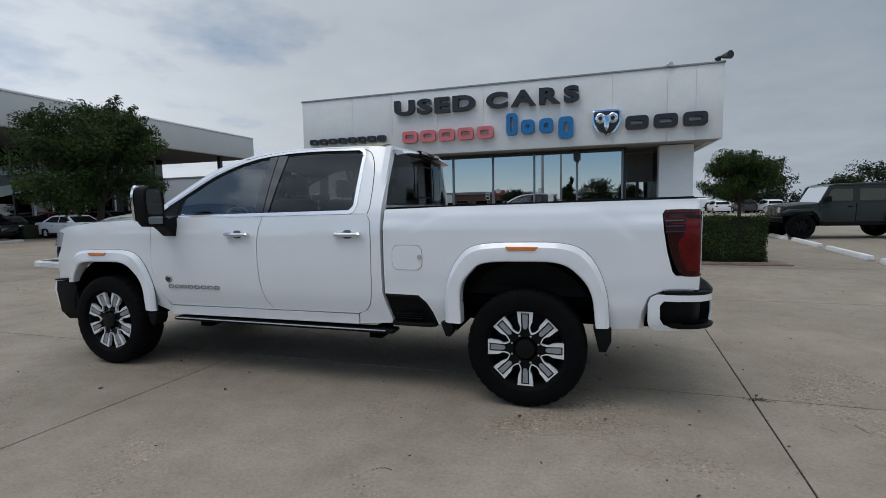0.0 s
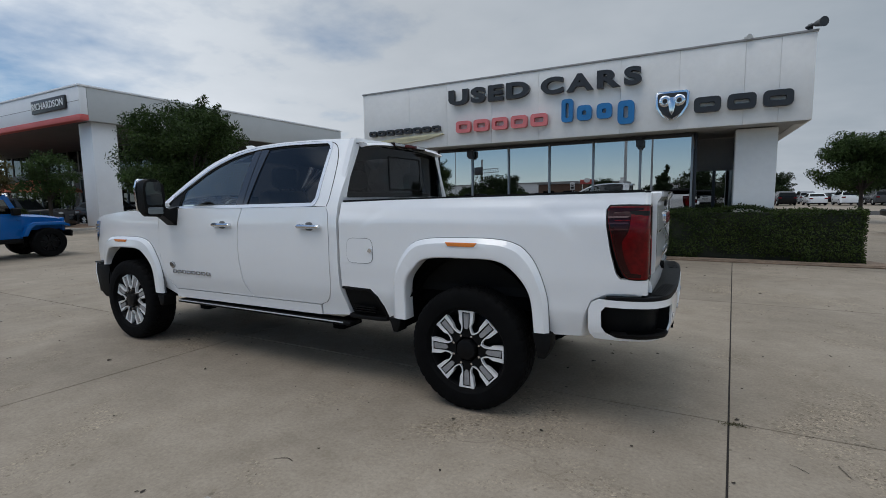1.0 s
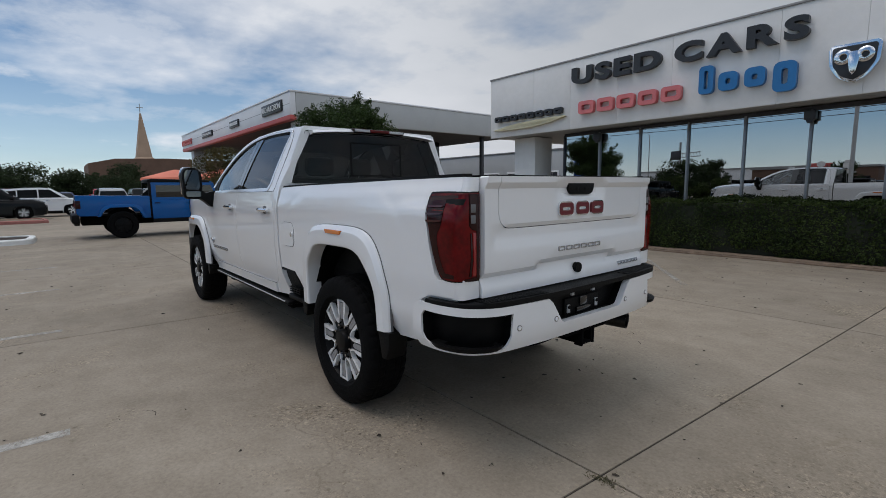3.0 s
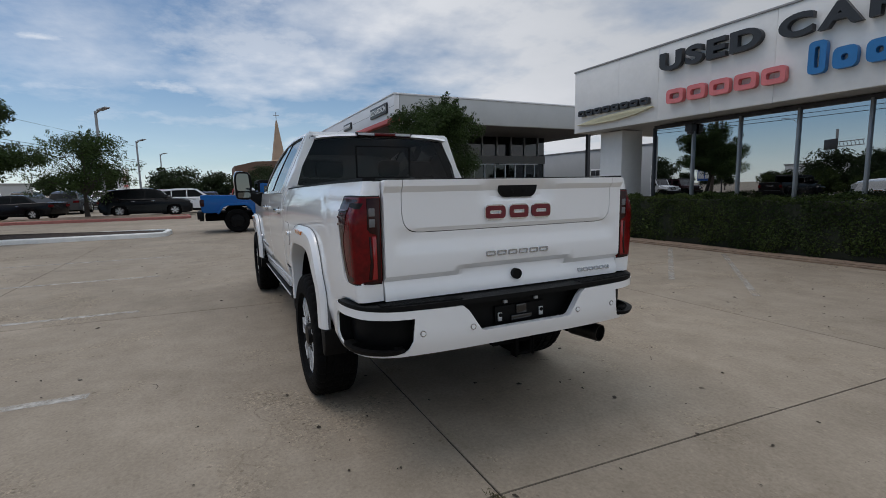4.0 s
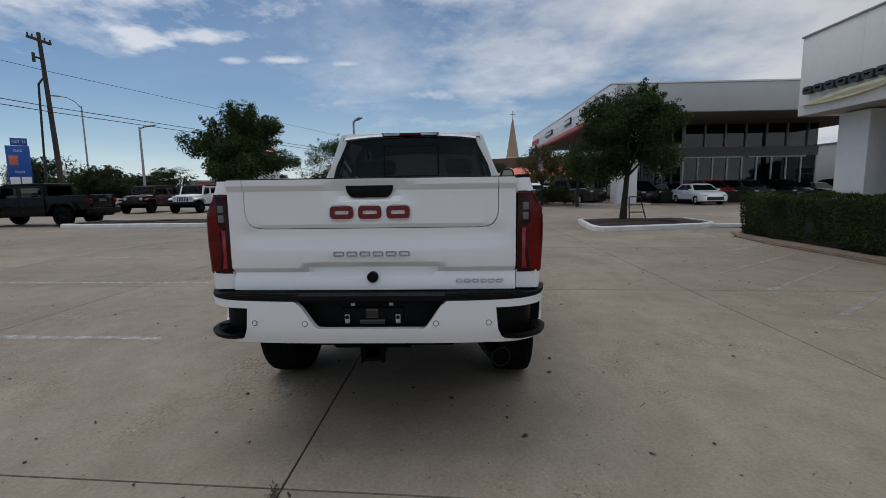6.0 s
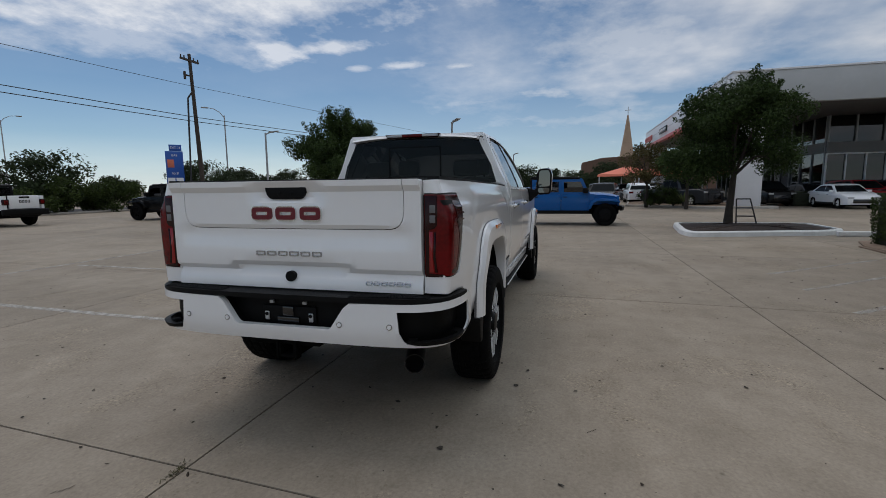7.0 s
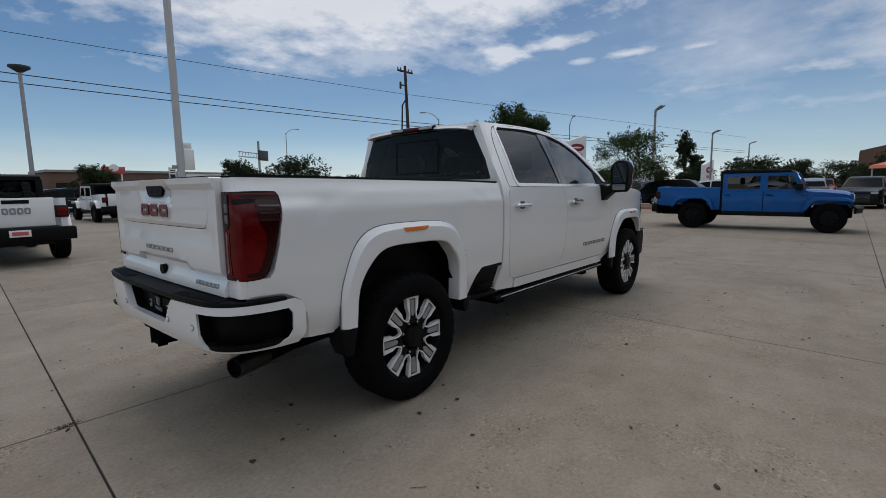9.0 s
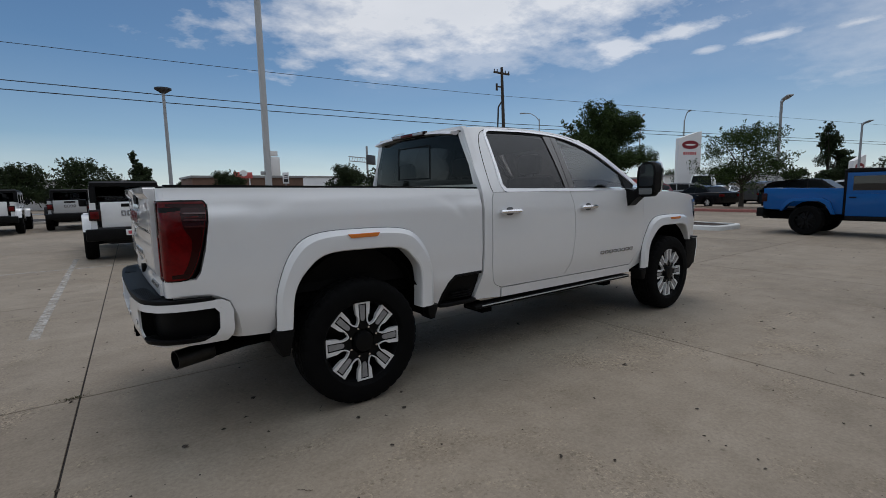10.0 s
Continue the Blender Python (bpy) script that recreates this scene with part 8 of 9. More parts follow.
def build_vehicles():
    blue = car_paint("blue", (0.002, 0.088, 0.30))
    white = car_paint("white", (0.78, 0.79, 0.80))
    jeep("bright blue crew cab off-road pickup with black roof", -15.72, 0.98, 90, blue, True, "black_plastic", flare=blue)
    jeep("white off-road pickup with black roof and red paper plate", 0.66, -11.8, -90, white, True, "black_plastic", flare=white, plate=True)
    jeep("white off-road pickup with black soft top, farther row", -4.9, -25.6, -90, white, True, "black_plastic", flare=white)
    jeep("white off-road pickup with black top by the light pole", -11.7, -24.2, -92, white, True, "black_plastic")
    jeep("black off-road pickup beside the tree island", -16.5, -18.0, -90, car_paint("black", (0.006, 0.0065, 0.007)), True, "black_plastic")
    jeep("silver grey off-road pickup in the back row", 2.1, -25.6, -90, car_paint("silver", (0.42, 0.43, 0.44)), True, "black_plastic")
    jeep("white off-road pickup with white fenders in the back row", 4.6, -24.3, -90, white, True, "black_plastic", flare=white)
    wagon = jeep("grey-green off-road wagon with wide black tyres", 9.75, 17.9, 184, car_paint("gunmetal", (0.030, 0.036, 0.033), 0.35), False, car_paint("gunmetal", (0.030, 0.036, 0.033)))
    wagon.scale = (1.15, 1.15, 1.15)
    jeep("white off-road wagon with black soft top", -27.7, -17.1, 2, white, False, "black_plastic")
    jeep("dark maroon off-road wagon", -28.0, -20.6, 4, car_paint("maroon", (0.035, 0.009, 0.012)), False, "black_plastic")
    black = car_paint("black", (0.006, 0.0065, 0.007))
    red, grey, dgrey = car_paint("red", (0.26, 0.015, 0.02)), car_paint("grey", (0.22, 0.23, 0.24)), car_paint("darkgrey", (0.06, 0.062, 0.065))
    car("suv", "dark red crossover car facing the aisle", -27.9, -13.3, 5, car_paint("deepred", (0.13, 0.010, 0.014)))
    car("suv", "black sport utility car with bright wheels", -31.0, -5.1, 90, black)
    car("suv", "white sport utility car behind a black one", -34.2, -3.0, 90, white)
    car("sedan", "black sedan with paper on its window", -32.5, -11.8, -110, black)
    car("suv", "silver grey sport utility car", -37.5, -16.2, -60, grey)
    car("van", "white delivery van in the stock lot", -44.0, -17.0, 20, white)
    car("sedan", "white sedan by the showroom", -30.6, 17.3, 1, white)
    car("suv", "black sport utility car in the driving lane", -33.0, 3.8, -10, black)
    cars = [("suv", dgrey, "dark grey sport utility car"), ("sedan", black, "black sedan"), ("suv", red, "red sport utility car"), ("sedan", white, "white sedan"), ("suv", grey, "silver sport utility car"), ("suv", black, "black sport utility car"), ("suv", white, "white sport utility car"), ("sedan", car_paint("navy", (0.012, 0.02, 0.06)), "navy blue sedan")]
    proto = {}
    def place(i, x, y, hd, where):
        st, pa, lab = cars[i]
        if i not in proto:
            proto[i] = car(st, lab + " " + where, x, y, hd, pa, "parked cars")
        else:
            tagged(copy_thing(proto[i], pose(x, y, 0, 0, 0, hd)), lab + " " + where)
    car("truck", "dark grey pickup truck parked before the showroom", -33.9, 9.0, 35, car_paint("charcoal", (0.035, 0.037, 0.04)))
    green = car_paint("greygreen", (0.022, 0.026, 0.025))
    car("suv", "grey-green estate car behind the guard rail", -10.9, -33.6, 180, green)
    car("suv", "black estate car behind the guard rail", -5.6, -34.0, 180, black)
    rnd = random.Random(3)
    for k in range(8):                      # under the showroom roof
        place((5, 1, 2, 0)[k % 4], -35.0 + 0.2 * rnd.random(), 14.6 + 2.75 * k, 8, "parked beside the showroom")
    for k in range(10):                     # rows west of the red kerb
        place((k * 5 + 1) % 8, -41.0, -20 + 3.0 * k, 4 + 176 * (k % 2), "in the crowded stock lot")
    for k in range(12):
        place((k * 3 + 2) % 8, -50.0, -22 + 2.9 * k, 0, "in the crowded stock lot")
    for k in range(9):
        place((k * 5 + 3) % 8, -43.0 - 3.1 * k, 8.6 + 0.2 * k, -90, "parked along the showroom front")
    for k in range(16):                     # north-east rows
        place((2, 6, 5, 3, 6, 0, 6, 1)[k % 8], 5.0 + 2.9 * k, 66.0, 90, "in the row north of the office")
    for k in range(8):
        place((k * 5 + 6) % 8, -3.0 + 2.9 * k, 76.0, 90, "in the row north of the office")
    for k in range(12):                     # behind the south fence
        place((k * 5 + 4) % 8, -38 + 3.2 * k, -60 - 0.3 * k, 0, "on the far side of the road")


# ---- kerbs, islands, poles ----
def island(label, pts, kerb, inside, h=0.15, w=0.16):
    """A planted island: a kerb ring and a mound."""
    I = thing("planted_island", label, "kerb island", pose(0, 0, 0), kind="structure")
    out = round_corners(pts, 0.45, 5)
    cx, cy = sum(p[0] for p in out) / len(out), sum(p[1] for p in out) / len(out)
    def inset(d):
        res, n = [], len(out)
        for i in range(n):
            a, b, c = Vector(out[i - 1]), Vector(out[i]), Vector(out[(i + 1) % n])
            t = (c - a).normalized()
            nn = Vector((-t.y, t.x))
            if nn.dot(Vector((cx, cy)) - b) < 0:
                nn = -nn
            res.append(tuple(b + nn * d))
        return res
    bm = bmesh.new()
    rings = [[(*p, 0.0) for p in out], [(*p, h - 0.03) for p in inset(0.012)], [(*p, h) for p in inset(0.045)], [(*p, h) for p in inset(w)], [(*p, h - 0.06) for p in inset(w + 0.005)]]
    vs = [[bm.verts.new(p) for p in r] for r in rings]
    n = len(out)
    for a, b in zip(vs, vs[1:]):
        for i in range(n):
            bm.faces.new((a[i], a[(i + 1) % n], b[(i + 1) % n], b[i]))
    part("kerb", bm, kerb, I)
    bm = bmesh.new()
    rnd = random.Random(7)
    prev = [bm.verts.new((*p, h - 0.035)) for p in inset(w)]
    for d, z in ((0.5, h + 0.02), (1.0, h + 0.06)):
        cur = [bm.verts.new((p[0] + rnd.uniform(-.05, .05), p[1] + rnd.uniform(-.05, .05), z + rnd.uniform(-0.02, 0.03))) for p in [(x + (cx - x) * (0.35 if d < 0.8 else 0.7), y + (cy - y) * (0.35 if d < 0.8 else 0.7)) for x, y in inset(w)]]
        for i in range(n):
            bm.faces.new((prev[i], prev[(i + 1) % n], cur[(i + 1) % n], cur[i]))
        prev = cur
    bm.faces.new(prev)
    part("mulch_bed", bm, inside, I)
    return I


def lamp_post(label, x, y, h, turn, arm=1.1, style="led", material=None):
    L_ = thing("street_lamp", label, "street lamp", pose(x, y, 0, 0, 0, turn), "street lamps")
    mt = material or M["pole_grey"]
    bm = bmesh.new()
    rod(bm, (0, 0, 0), (0, 0, h), 0.11, 0.075, 14)
    part("pole", bm, mt, L_)
    if style == "led":
        bm = bmesh.new()
        rod(bm, (0, 0, h - 0.15), (arm * 0.5, 0, h + 0.02), 0.06, 0.05, 10)
        part("arm", bm, mt, L_)
        bm = bmesh.new()
        prism(bm, [(arm * 0.35, h - 0.03), (arm * 0.5, h + 0.06), (arm * 1.3, h + 0.12), (arm * 1.32, h + 0.06), (arm * 0.6, h - 0.02)], "y", -0.17, 0.17, 0.02)
        part("lamp_head", bm, mt, L_)
    elif style == "road":
        bm = bmesh.new()
        pts = [(0, 0, h - 0.3), (0.5, 0, h + 0.35), (1.2, 0, h + 0.75), (2.0, 0, h + 0.85)]
        for p, q in zip(pts, pts[1:]):
            rod(bm, p, q, 0.05, 0.045, 8)
        part("arm", bm, mt, L_)
        bm = bmesh.new()
        box(bm, 1.9, 2.7, -0.14, 0.14, h + 0.74, h + 0.90, 0.05)
        part("lamp_head", bm, mt, L_)
    else:
        bm = bmesh.new()
        lathe(bm, [(0.0, h + 0.18), (0.42, h + 0.16), (0.42, h + 0.08), (0.12, h - 0.12), (0.0, h - 0.12)], 20, "z")
        part("lamp_head", bm, M["dark_alu"], L_)
    return L_


def build_lot():
    island("white-kerbed island with dark mulch and a tree", [(-15.05, 5.05), (-12.0, 4.68), (-11.08, 4.78), (-12.1, 8.55), (-12.6, 9.2), (-15.2, 9.3)], M["kerb_white"], M["mulch"])
    island("long white-kerbed island with dark mulch", [(-17.6, -16.0), (-14.9, -16.0), (-14.6, -2.95), (-16.3, -2.85)], M["kerb_white"], M["mulch"])
    island("red-kerbed planted strip before the parked cars", [(-29.0, -12.8), (-26.5, -12.8), (-26.2, -2.6), (-28.6, -2.8)], M["kerb_red"], M["dry_mulch"])
    island("grey-kerbed bed in front of the showroom", [(-60, 8.6), (-32.4, 5.2), (-28.6, 10.2), (-29.0, 13.6), (-60, 13.6)], M["kerb_grey"], M["dry_mulch"])
    bm = bmesh.new()
    prism(bm, [(-11.86, 8.66), (-11.93, 9.95), (-12.09, 9.95), (-12.02, 8.66)], "z", 0.0, 0.14, 0.02)
    tagged(part("kerb", bm, M["kerb_white"]), "short white painted kerb by the hedge", "kerb", kind="structure")
    # wheel stops
    ws = None
    for x, y in ((7.45, 14.55), (7.66, 17.9), (7.05, 10.9), (6.7, 7.4)):
        if ws is None:
            bm = bmesh.new()
            prism(bm, [(-0.09, 0.0), (0.09, 0.0), (0.07, 0.09), (0.045, 0.12), (-0.045, 0.12), (-0.07, 0.09)], "y", -1.45, 1.45, 0.015)
            ws = tagged(part("wheel_stop", bm, M["kerb_white"]), "white painted concrete wheel stop on the ground", "wheel stop", "wheel stops")
            ws.matrix_world = pose(x, y, 0.002, 0, 0, -6)
        else:
            copy_thing(ws, pose(x, y, 0.002, 0, 0, -6))
    # tall pole on a yellow base
    P = thing("light_pole", "tall grey light pole on a yellow concrete base", "light pole", pose(-2.56, -9.46, 0))
    bm = bmesh.new()
    lathe(bm, [(0.0, 0.44), (0.235, 0.44), (0.25, 0.425), (0.25, 0.305)], 28, "z")
    part("base_top", bm, M["kerb_grey"], P)
    bm = bmesh.new()
    lathe(bm, [(0.252, 0.308), (0.262, 0.30), (0.262, 0.0)], 28, "z")
    part("base", bm, M["yellow"], P)
    bm = bmesh.new()
    box(bm, -0.14, 0.14, -0.14, 0.14, 0.44, 0.47, 0.01)
    rod(bm, (0, 0, 0.45), (0, 0, 11.5), 0.092, 0.07, 18)
    part("pole", bm, M["pole_paint"], P)
    bm = bmesh.new()
    box(bm, -0.33, -0.085, -0.03, 0.03, 1.95, 2.45, 0.008)
    part("sign_board", bm, M["sign_white"], P)
    bm = bmesh.new()
    box(bm, -0.28, -0.08, -0.03, 0.03, 2.47, 2.61, 0.008)
    part("sign_board", bm, M["sign_white"], P)
    bm = bmesh.new()
    box(bm, 0.08, 0.19, -0.05, 0.05, 1.97, 2.06, 0.01)
    part("junction_box", bm, M["pole_grey"], P)
    bm = bmesh.new()
    box(bm, -0.9, 0.9, -0.18, 0.18, 11.5, 11.7, 0.05)
    part("lamp_head", bm, M["pole_grey"], P)
    # tree prop: a small bent steel guard
    bm = bmesh.new()
    for a, b in (((-14.62, 6.95, 0.14), (-14.5, 6.88, 0.98)), ((-14.58, 7.55, 0.14), (-14.46, 7.28, 0.98)), ((-14.5, 6.88, 0.98), (-14.46, 7.28, 0.98)), ((-14.58, 6.93, 0.40), (-14.55, 7.47, 0.40)), ((-14.54, 6.90, 0.68), (-14.50, 7.38, 0.68))):
        rod(bm, a, b, 0.022, n=8)
    tagged(part("tree_guard", bm, M["sign_black"]), "black bent steel guard leaning at the tree", "tree guard")


def build_far():
    lamp_post("grey parking lot lamp with flat head", -33.3, -7.65, 6.55, 35)
    lamp_post("grey parking lot lamp with flat head", -51.6, -7.7, 6.4, 35)
    lamp_post("grey parking lot lamp with flat head", -71.0, -7.3, 6.5, 35)
    lamp_post("grey parking lot lamp with flat head", -34.6, -25.4, 6.6, 85)
    lamp_post("grey parking lot lamp beyond the pickups", -2.35, -26.5, 7.1, 0, style="top")
    lamp_post("tall grey road lamp with curved arm", -50.5, -42.7, 11.2, 320, style="road")
    lamp_post("tall grey road lamp with curved arm", -52.8, -86.8, 13.0, 150, style="road")
    lamp_post("tall grey road lamp with curved arm", -60.0, -33.0, 10.0, 40, style="road")
    lamp_post("tall grey road lamp with curved arm", -62.0, -28.0, 10.0, 40, style="road")
    U = thing("utility_pole", "dark wooden utility pole with crossarm", "utility pole", pose(-30.0, -28.4, 0))
    bm = bmesh.new()
    rod(bm, (0, 0, 0), (0.10, -0.40, 12.5), 0.2, 0.12, 12)
    part("pole", bm, M["wood_pole"], U)
    bm = bmesh.new()
    rod(bm, (0.7, -0.7, 0), (0.35, -0.60, 9.0), 0.07, 0.07, 8), rod(bm, (0.35, -0.60, 9.0), (0.08, -0.30, 9.6), 0.07, 0.06, 8)
    part("riser_pipe", bm, M["wire"], U)
    bm = bmesh.new()
    box(bm, -1.0, 0.9, 0.1, 0.24, 11.9, 12.05)
    for x in (-0.95, -0.5, 0.5, 0.85):
        rod(bm, (x, 0.17, 12.05), (x, 0.17, 12.25), 0.05, n=8)
    box(bm, -0.1, 0.6, 0.1, 0.2, 10.7, 10.8)
    rod(bm, (0.55, 0.15, 10.4), (0.55, 0.15, 11.0), 0.10, n=10)
    bmesh.ops.translate(bm, vec=(0.20, -0.52, 0), verts=bm.verts)
    part("crossarm", bm, M["wood_pole"], U)
    for z0, z1, r in ((9.9, 10.3, 0.018), (7.45, 8.7, 0.028), (7.1, 8.1, 0.028)):
        bm = bmesh.new()
        pts = []
        for k in range(17):
            t = k / 16
            pts.append((-30 + 62 * t, -28.4 - 5.2 * t, z0 + (z1 - z0) * t - 0.7 * 4 * t * (1 - t) * 0.5))
        for k in range(1, 9):
            pts.insert(0, (-30 - 9 * k, -28.4 + 2.0 * k, z0 - 0.02 * k))
        for p, q in zip(pts, pts[1:]):
            rod(bm, p, q, r, n=6, cap=False)
        tagged(part("power_line", bm, M["wire"]), "thin dark overhead power line", "power line", "power lines")
    # blue motorway service sign, its brand panels left plain
    B = thing("road_sign", "blue motorway services sign on posts", "road sign", pose(-39.3, -40.3, 0, 0, 0, 45 + 180))
    bm = bmesh.new()
    box(bm, -0.04, 0.04, -0.85, 0.85, 1.6, 5.75, 0.01), box(bm, -0.04, 0.04, -0.75, 0.45, 5.77, 6.45, 0.01)
    part("board", bm, mat("road_blue", (0.01, 0.09, 0.40), 0.4, var=0.1), B)
    bm = bmesh.new()
    box(bm, -0.055, -0.045, 0.05, 0.68, 4.0, 4.85, 0.004)
    part("panel", bm, M["canopy"], B)
    for y0, y1 in ((-0.75, -0.05), (0.05, 0.75)):
        bm = bmesh.new()
        box(bm, -0.055, -0.045, y0, y1, 1.9, 2.9, 0.004)
        part("panel", bm, M["sign_white"], B)
    for txt, a, b, z0, z1 in (("EXIT 24", -0.32, 0.62, 5.98, 6.25), ("GAS", -0.28, 0.28, 5.20, 5.42), ("FOOD", -0.32, 0.32, 3.25, 3.47)):
        grp = new("lettering")
        grp.parent = B
        words = txt.split(" ")
        n = sum(len(w_) for w_ in words) + len(words) - 1
        at = a
        for w_ in words:
            wd = (b - a) * len(w_) / n
            tmp0 = len(scene.collection.objects)
            letters(w_, at, at + wd, z0, z1, 0.0, 0.012, M["sign_white"], grp, 0.0)
            at += wd + (b - a) / n
        grp.matrix_local = pose(-0.055, 0, 0, 0, 0, -90)
    bm = bmesh.new()
    for y in (-0.6, 0.6):
        rod(bm, (0.08, y, 0), (0.08, y, 5.7), 0.06, n=8)
    part("post", bm, M["pole_grey"], B)
    # sign gantry
    G = thing("sign_gantry", "dark road sign gantry beyond the lot", "sign gantry", pose(-40.5, -77, 0, 0, 0, 208))
    bm = bmesh.new()
    rod(bm, (1.2, 0, 0), (1.2, 0, 10), 0.2, n=10)
    for z in (7.0, 7.8):
        rod(bm, (-4.5, 0, z), (3, 0, z), 0.08, n=6)
    for k in range(9):
        rod(bm, (-4.5 + 0.8 * k, 0, 7.0), (-4.1 + 0.8 * k, 0, 7.8), 0.05, n=5)
    part("truss", bm, M["pole_grey"], G)
    bm = bmesh.new()
    box(bm, 0.8, 3.8, -0.2, -0.1, 6.6, 8.4, 0.03)
    part("sign_back", bm, M["dark_alu"], G)
    # dealer pylons with plain emblems
    for x, y, w, h, rz in ((-47.9, -20.4, 2.6, 6.9, 65), (-67.0, -11.2, 2.6, 4.5, 80)):
        T = thing("pylon_sign", "white pylon sign with a red oval emblem", "pylon sign", pose(x, y, 0, 0, 0, rz), "pylon signs")
        bm = bmesh.new()
        prism(bm, [(-w / 2, 0), (w / 2, 0), (w / 2, h), (w / 2 - 0.4, h - 0.05), (-w / 2, h - 0.7)], "x", -0.25, 0.25, 0.03)
        part("body", bm, M["sign_white"], T)
        for s in (-1, 1):
            bm = bmesh.new()
            pts = [(0.95 * math.cos(a), h - 1.35 + 0.42 * math.sin(a)) for a in [2 * math.pi * i / 28 for i in range(28)]]
            prism(bm, pts, "x", s * 0.25, s * 0.29)
            part("emblem", bm, M["deep_red"], T)
            bm = bmesh.new()
            prism(bm, [(a * 0.62, h - 1.35 + (b - h + 1.35) * 0.22) for a, b in pts], "x", s * 0.29, s * 0.30)
            part("emblem_field", bm, M["sign_white"], T)
            bm = bmesh.new()
            for k in range(6):
                box(bm, s * 0.25, s * 0.27, -0.75 + 0.26 * k, -0.58 + 0.26 * k, h - 2.35, h - 2.05)
            part("sign_bar", bm, M["show_red"], T)
    # church with a steeple
    C = thing("church", "brown brick church with a pointed steeple and cross", "church", pose(-121, 12, 0))
    bm = bmesh.new()
    prism(bm, [(-8.2, 0), (26, 0), (26, 8.2), (6, 8.6), (-3.5, 8.3), (-8.2, 7.2)], "x", -14, 2)
    part("nave", bm, M["brick_far"], C)
    bm = bmesh.new()
    loft(bm, [[(-4.5 + dx * w_, 2.6 + dy * w_, z) for dx, dy in ((-1, -1), (1, -1), (1, 1), (-1, 1))] for z, w_ in ((8.3, 2.4), (9.1, 1.5), (18.9, 0.16))])
    part("steeple", bm, M["steeple"], C)
    bm = bmesh.new()
    box(bm, -4.57, -4.43, 2.53, 2.67, 18.8, 21.0), box(bm, -4.55, -4.45, 1.9, 3.3, 20.1, 20.25)
    part("cross", bm, M["pole_grey"], C)
    # orange canopies
    cn = None
    for x, y in ((-50.2, 7.2), (-47.3, 10.8), (-44.4, 14.4)):
        if cn is None:
            cn = thing("shade_canopy", "orange fabric shade canopy on thin white posts", "canopy", pose(x, y, 0, 0, 0, 51), "shade canopies")
            bm = bmesh.new()
            loft(bm, [[(-2.25, -2.2, 2.45), (2.25, -2.2, 2.45), (2.25, 2.2, 2.45), (-2.25, 2.2, 2.45)], [(-2.2, -2.1, 2.7), (2.2, -2.1, 2.7), (2.2, 2.1, 2.7), (-2.2, 2.1, 2.7)], [(-0.2, -0.1, 3.5), (0.2, -0.1, 3.5), (0.2, 0.1, 3.5), (-0.2, 0.1, 3.5)]])
            part("canopy_top", bm, M["canopy"], cn)
            for a in (-2.1, 2.1):
                for b in (-2.0, 2.0):
                    bm = bmesh.new()
                    rod(bm, (a, b, 0), (a, b, 2.6), 0.06, n=8)
                    part("post", bm, M["sign_white"], cn)
        else:
            copy_thing(cn, pose(x, y, 0, 0, 0, 51))
    # low buildings round the horizon
    for label, x, y, rz, w, d, h, m_ in (
        ("low brown brick building beyond the road", -18.5, -76.0, 0, 16, 10, 3.9, "brick_far"), ("long low grey warehouse beyond the pickups", 16.0, -76.0, 6, 40, 14, 3.3, "show_white"),
        ("white flat-roofed building beyond the road", -44.0, -110.0, 10, 40, 15, 5.0, "show_white"), ("low pale building far to the west", -150.0, -60.0, 30, 60, 20, 3.6, "show_grey"),
        ("low shop with a red roof band beyond the road", -69.0, -39.0, 58, 4.6, 4, 2.6, "show_red"), ("pale shop building beyond the stock lot", -110.0, -50.0, 30, 34, 12, 3.4, "stucco")):
        H = thing("far_building", label, "building", pose(x, y, 0, 0, 0, rz))
        bm = bmesh.new()
        box(bm, -w / 2, w / 2, -d / 2, d / 2, 0, h, 0.05)
        part("wall", bm, M[m_], H)
        bm = bmesh.new()
        box(bm, -w / 2 - 0.2, w / 2 + 0.2, -d / 2 - 0.2, d / 2 + 0.2, h + 0.003, h + 0.3)
        part("roof", bm, M["stucco_cap"], H)
        for k in range(int(w / 4)):
            for s in (-1, 1):
                bm = bmesh.new()
                box(bm, -w / 2 + 1 + 4 * k, -w / 2 + 3.2 + 4 * k, s * d / 2 + s * 0.003, s * d / 2 + s * 0.05, 0.9, 2.6)
                part("window", bm, M["black_gloss"], H)
    # trees
    tree("live oak with a broad dark green crown on the kerbed island", -14.35, 6.62, 0.15, 4.95, 3.95, 1.70, 21, 52000, 0.048, M["oak_leaf"], (0.25, 0.02))
    tree("live oak with a leaning trunk on the long island", -16.5, -8.25, 0.15, 4.9, 4.0, 1.75, 22, 60000, 0.050, M["oak_leaf"], (0.05, -0.45))
    tree("small airy tree by the parked cars", -28.4, -7.7, 0.1, 4.9, 4.8, 1.4, 23, 15000, 0.06, M["oak_leaf"])
    tree("round green tree behind the office", 8.3, 25.4, 0.0, 4.2, 3.9, 1.6, 24, 38000, 0.06, M["oak_leaf"])
    tree("dark conical cypress tree", -76.0, -16.0, 0.0, 9.8, 6.6, 1.5, 27, 14000, 0.15, M["far_leaf"], form="cone")
    tree("small bronze-leaved tree by the showroom", -30.4, 6.3, 0.1, 4.2, 3.4, 1.5, 28, 9000, 0.06, M["red_leaf"])
    tree("small green tree before the showroom columns", -27.9, 8.2, 0.1, 4.2, 2.7, 1.6, 29, 9000, 0.06, M["oak_leaf"])
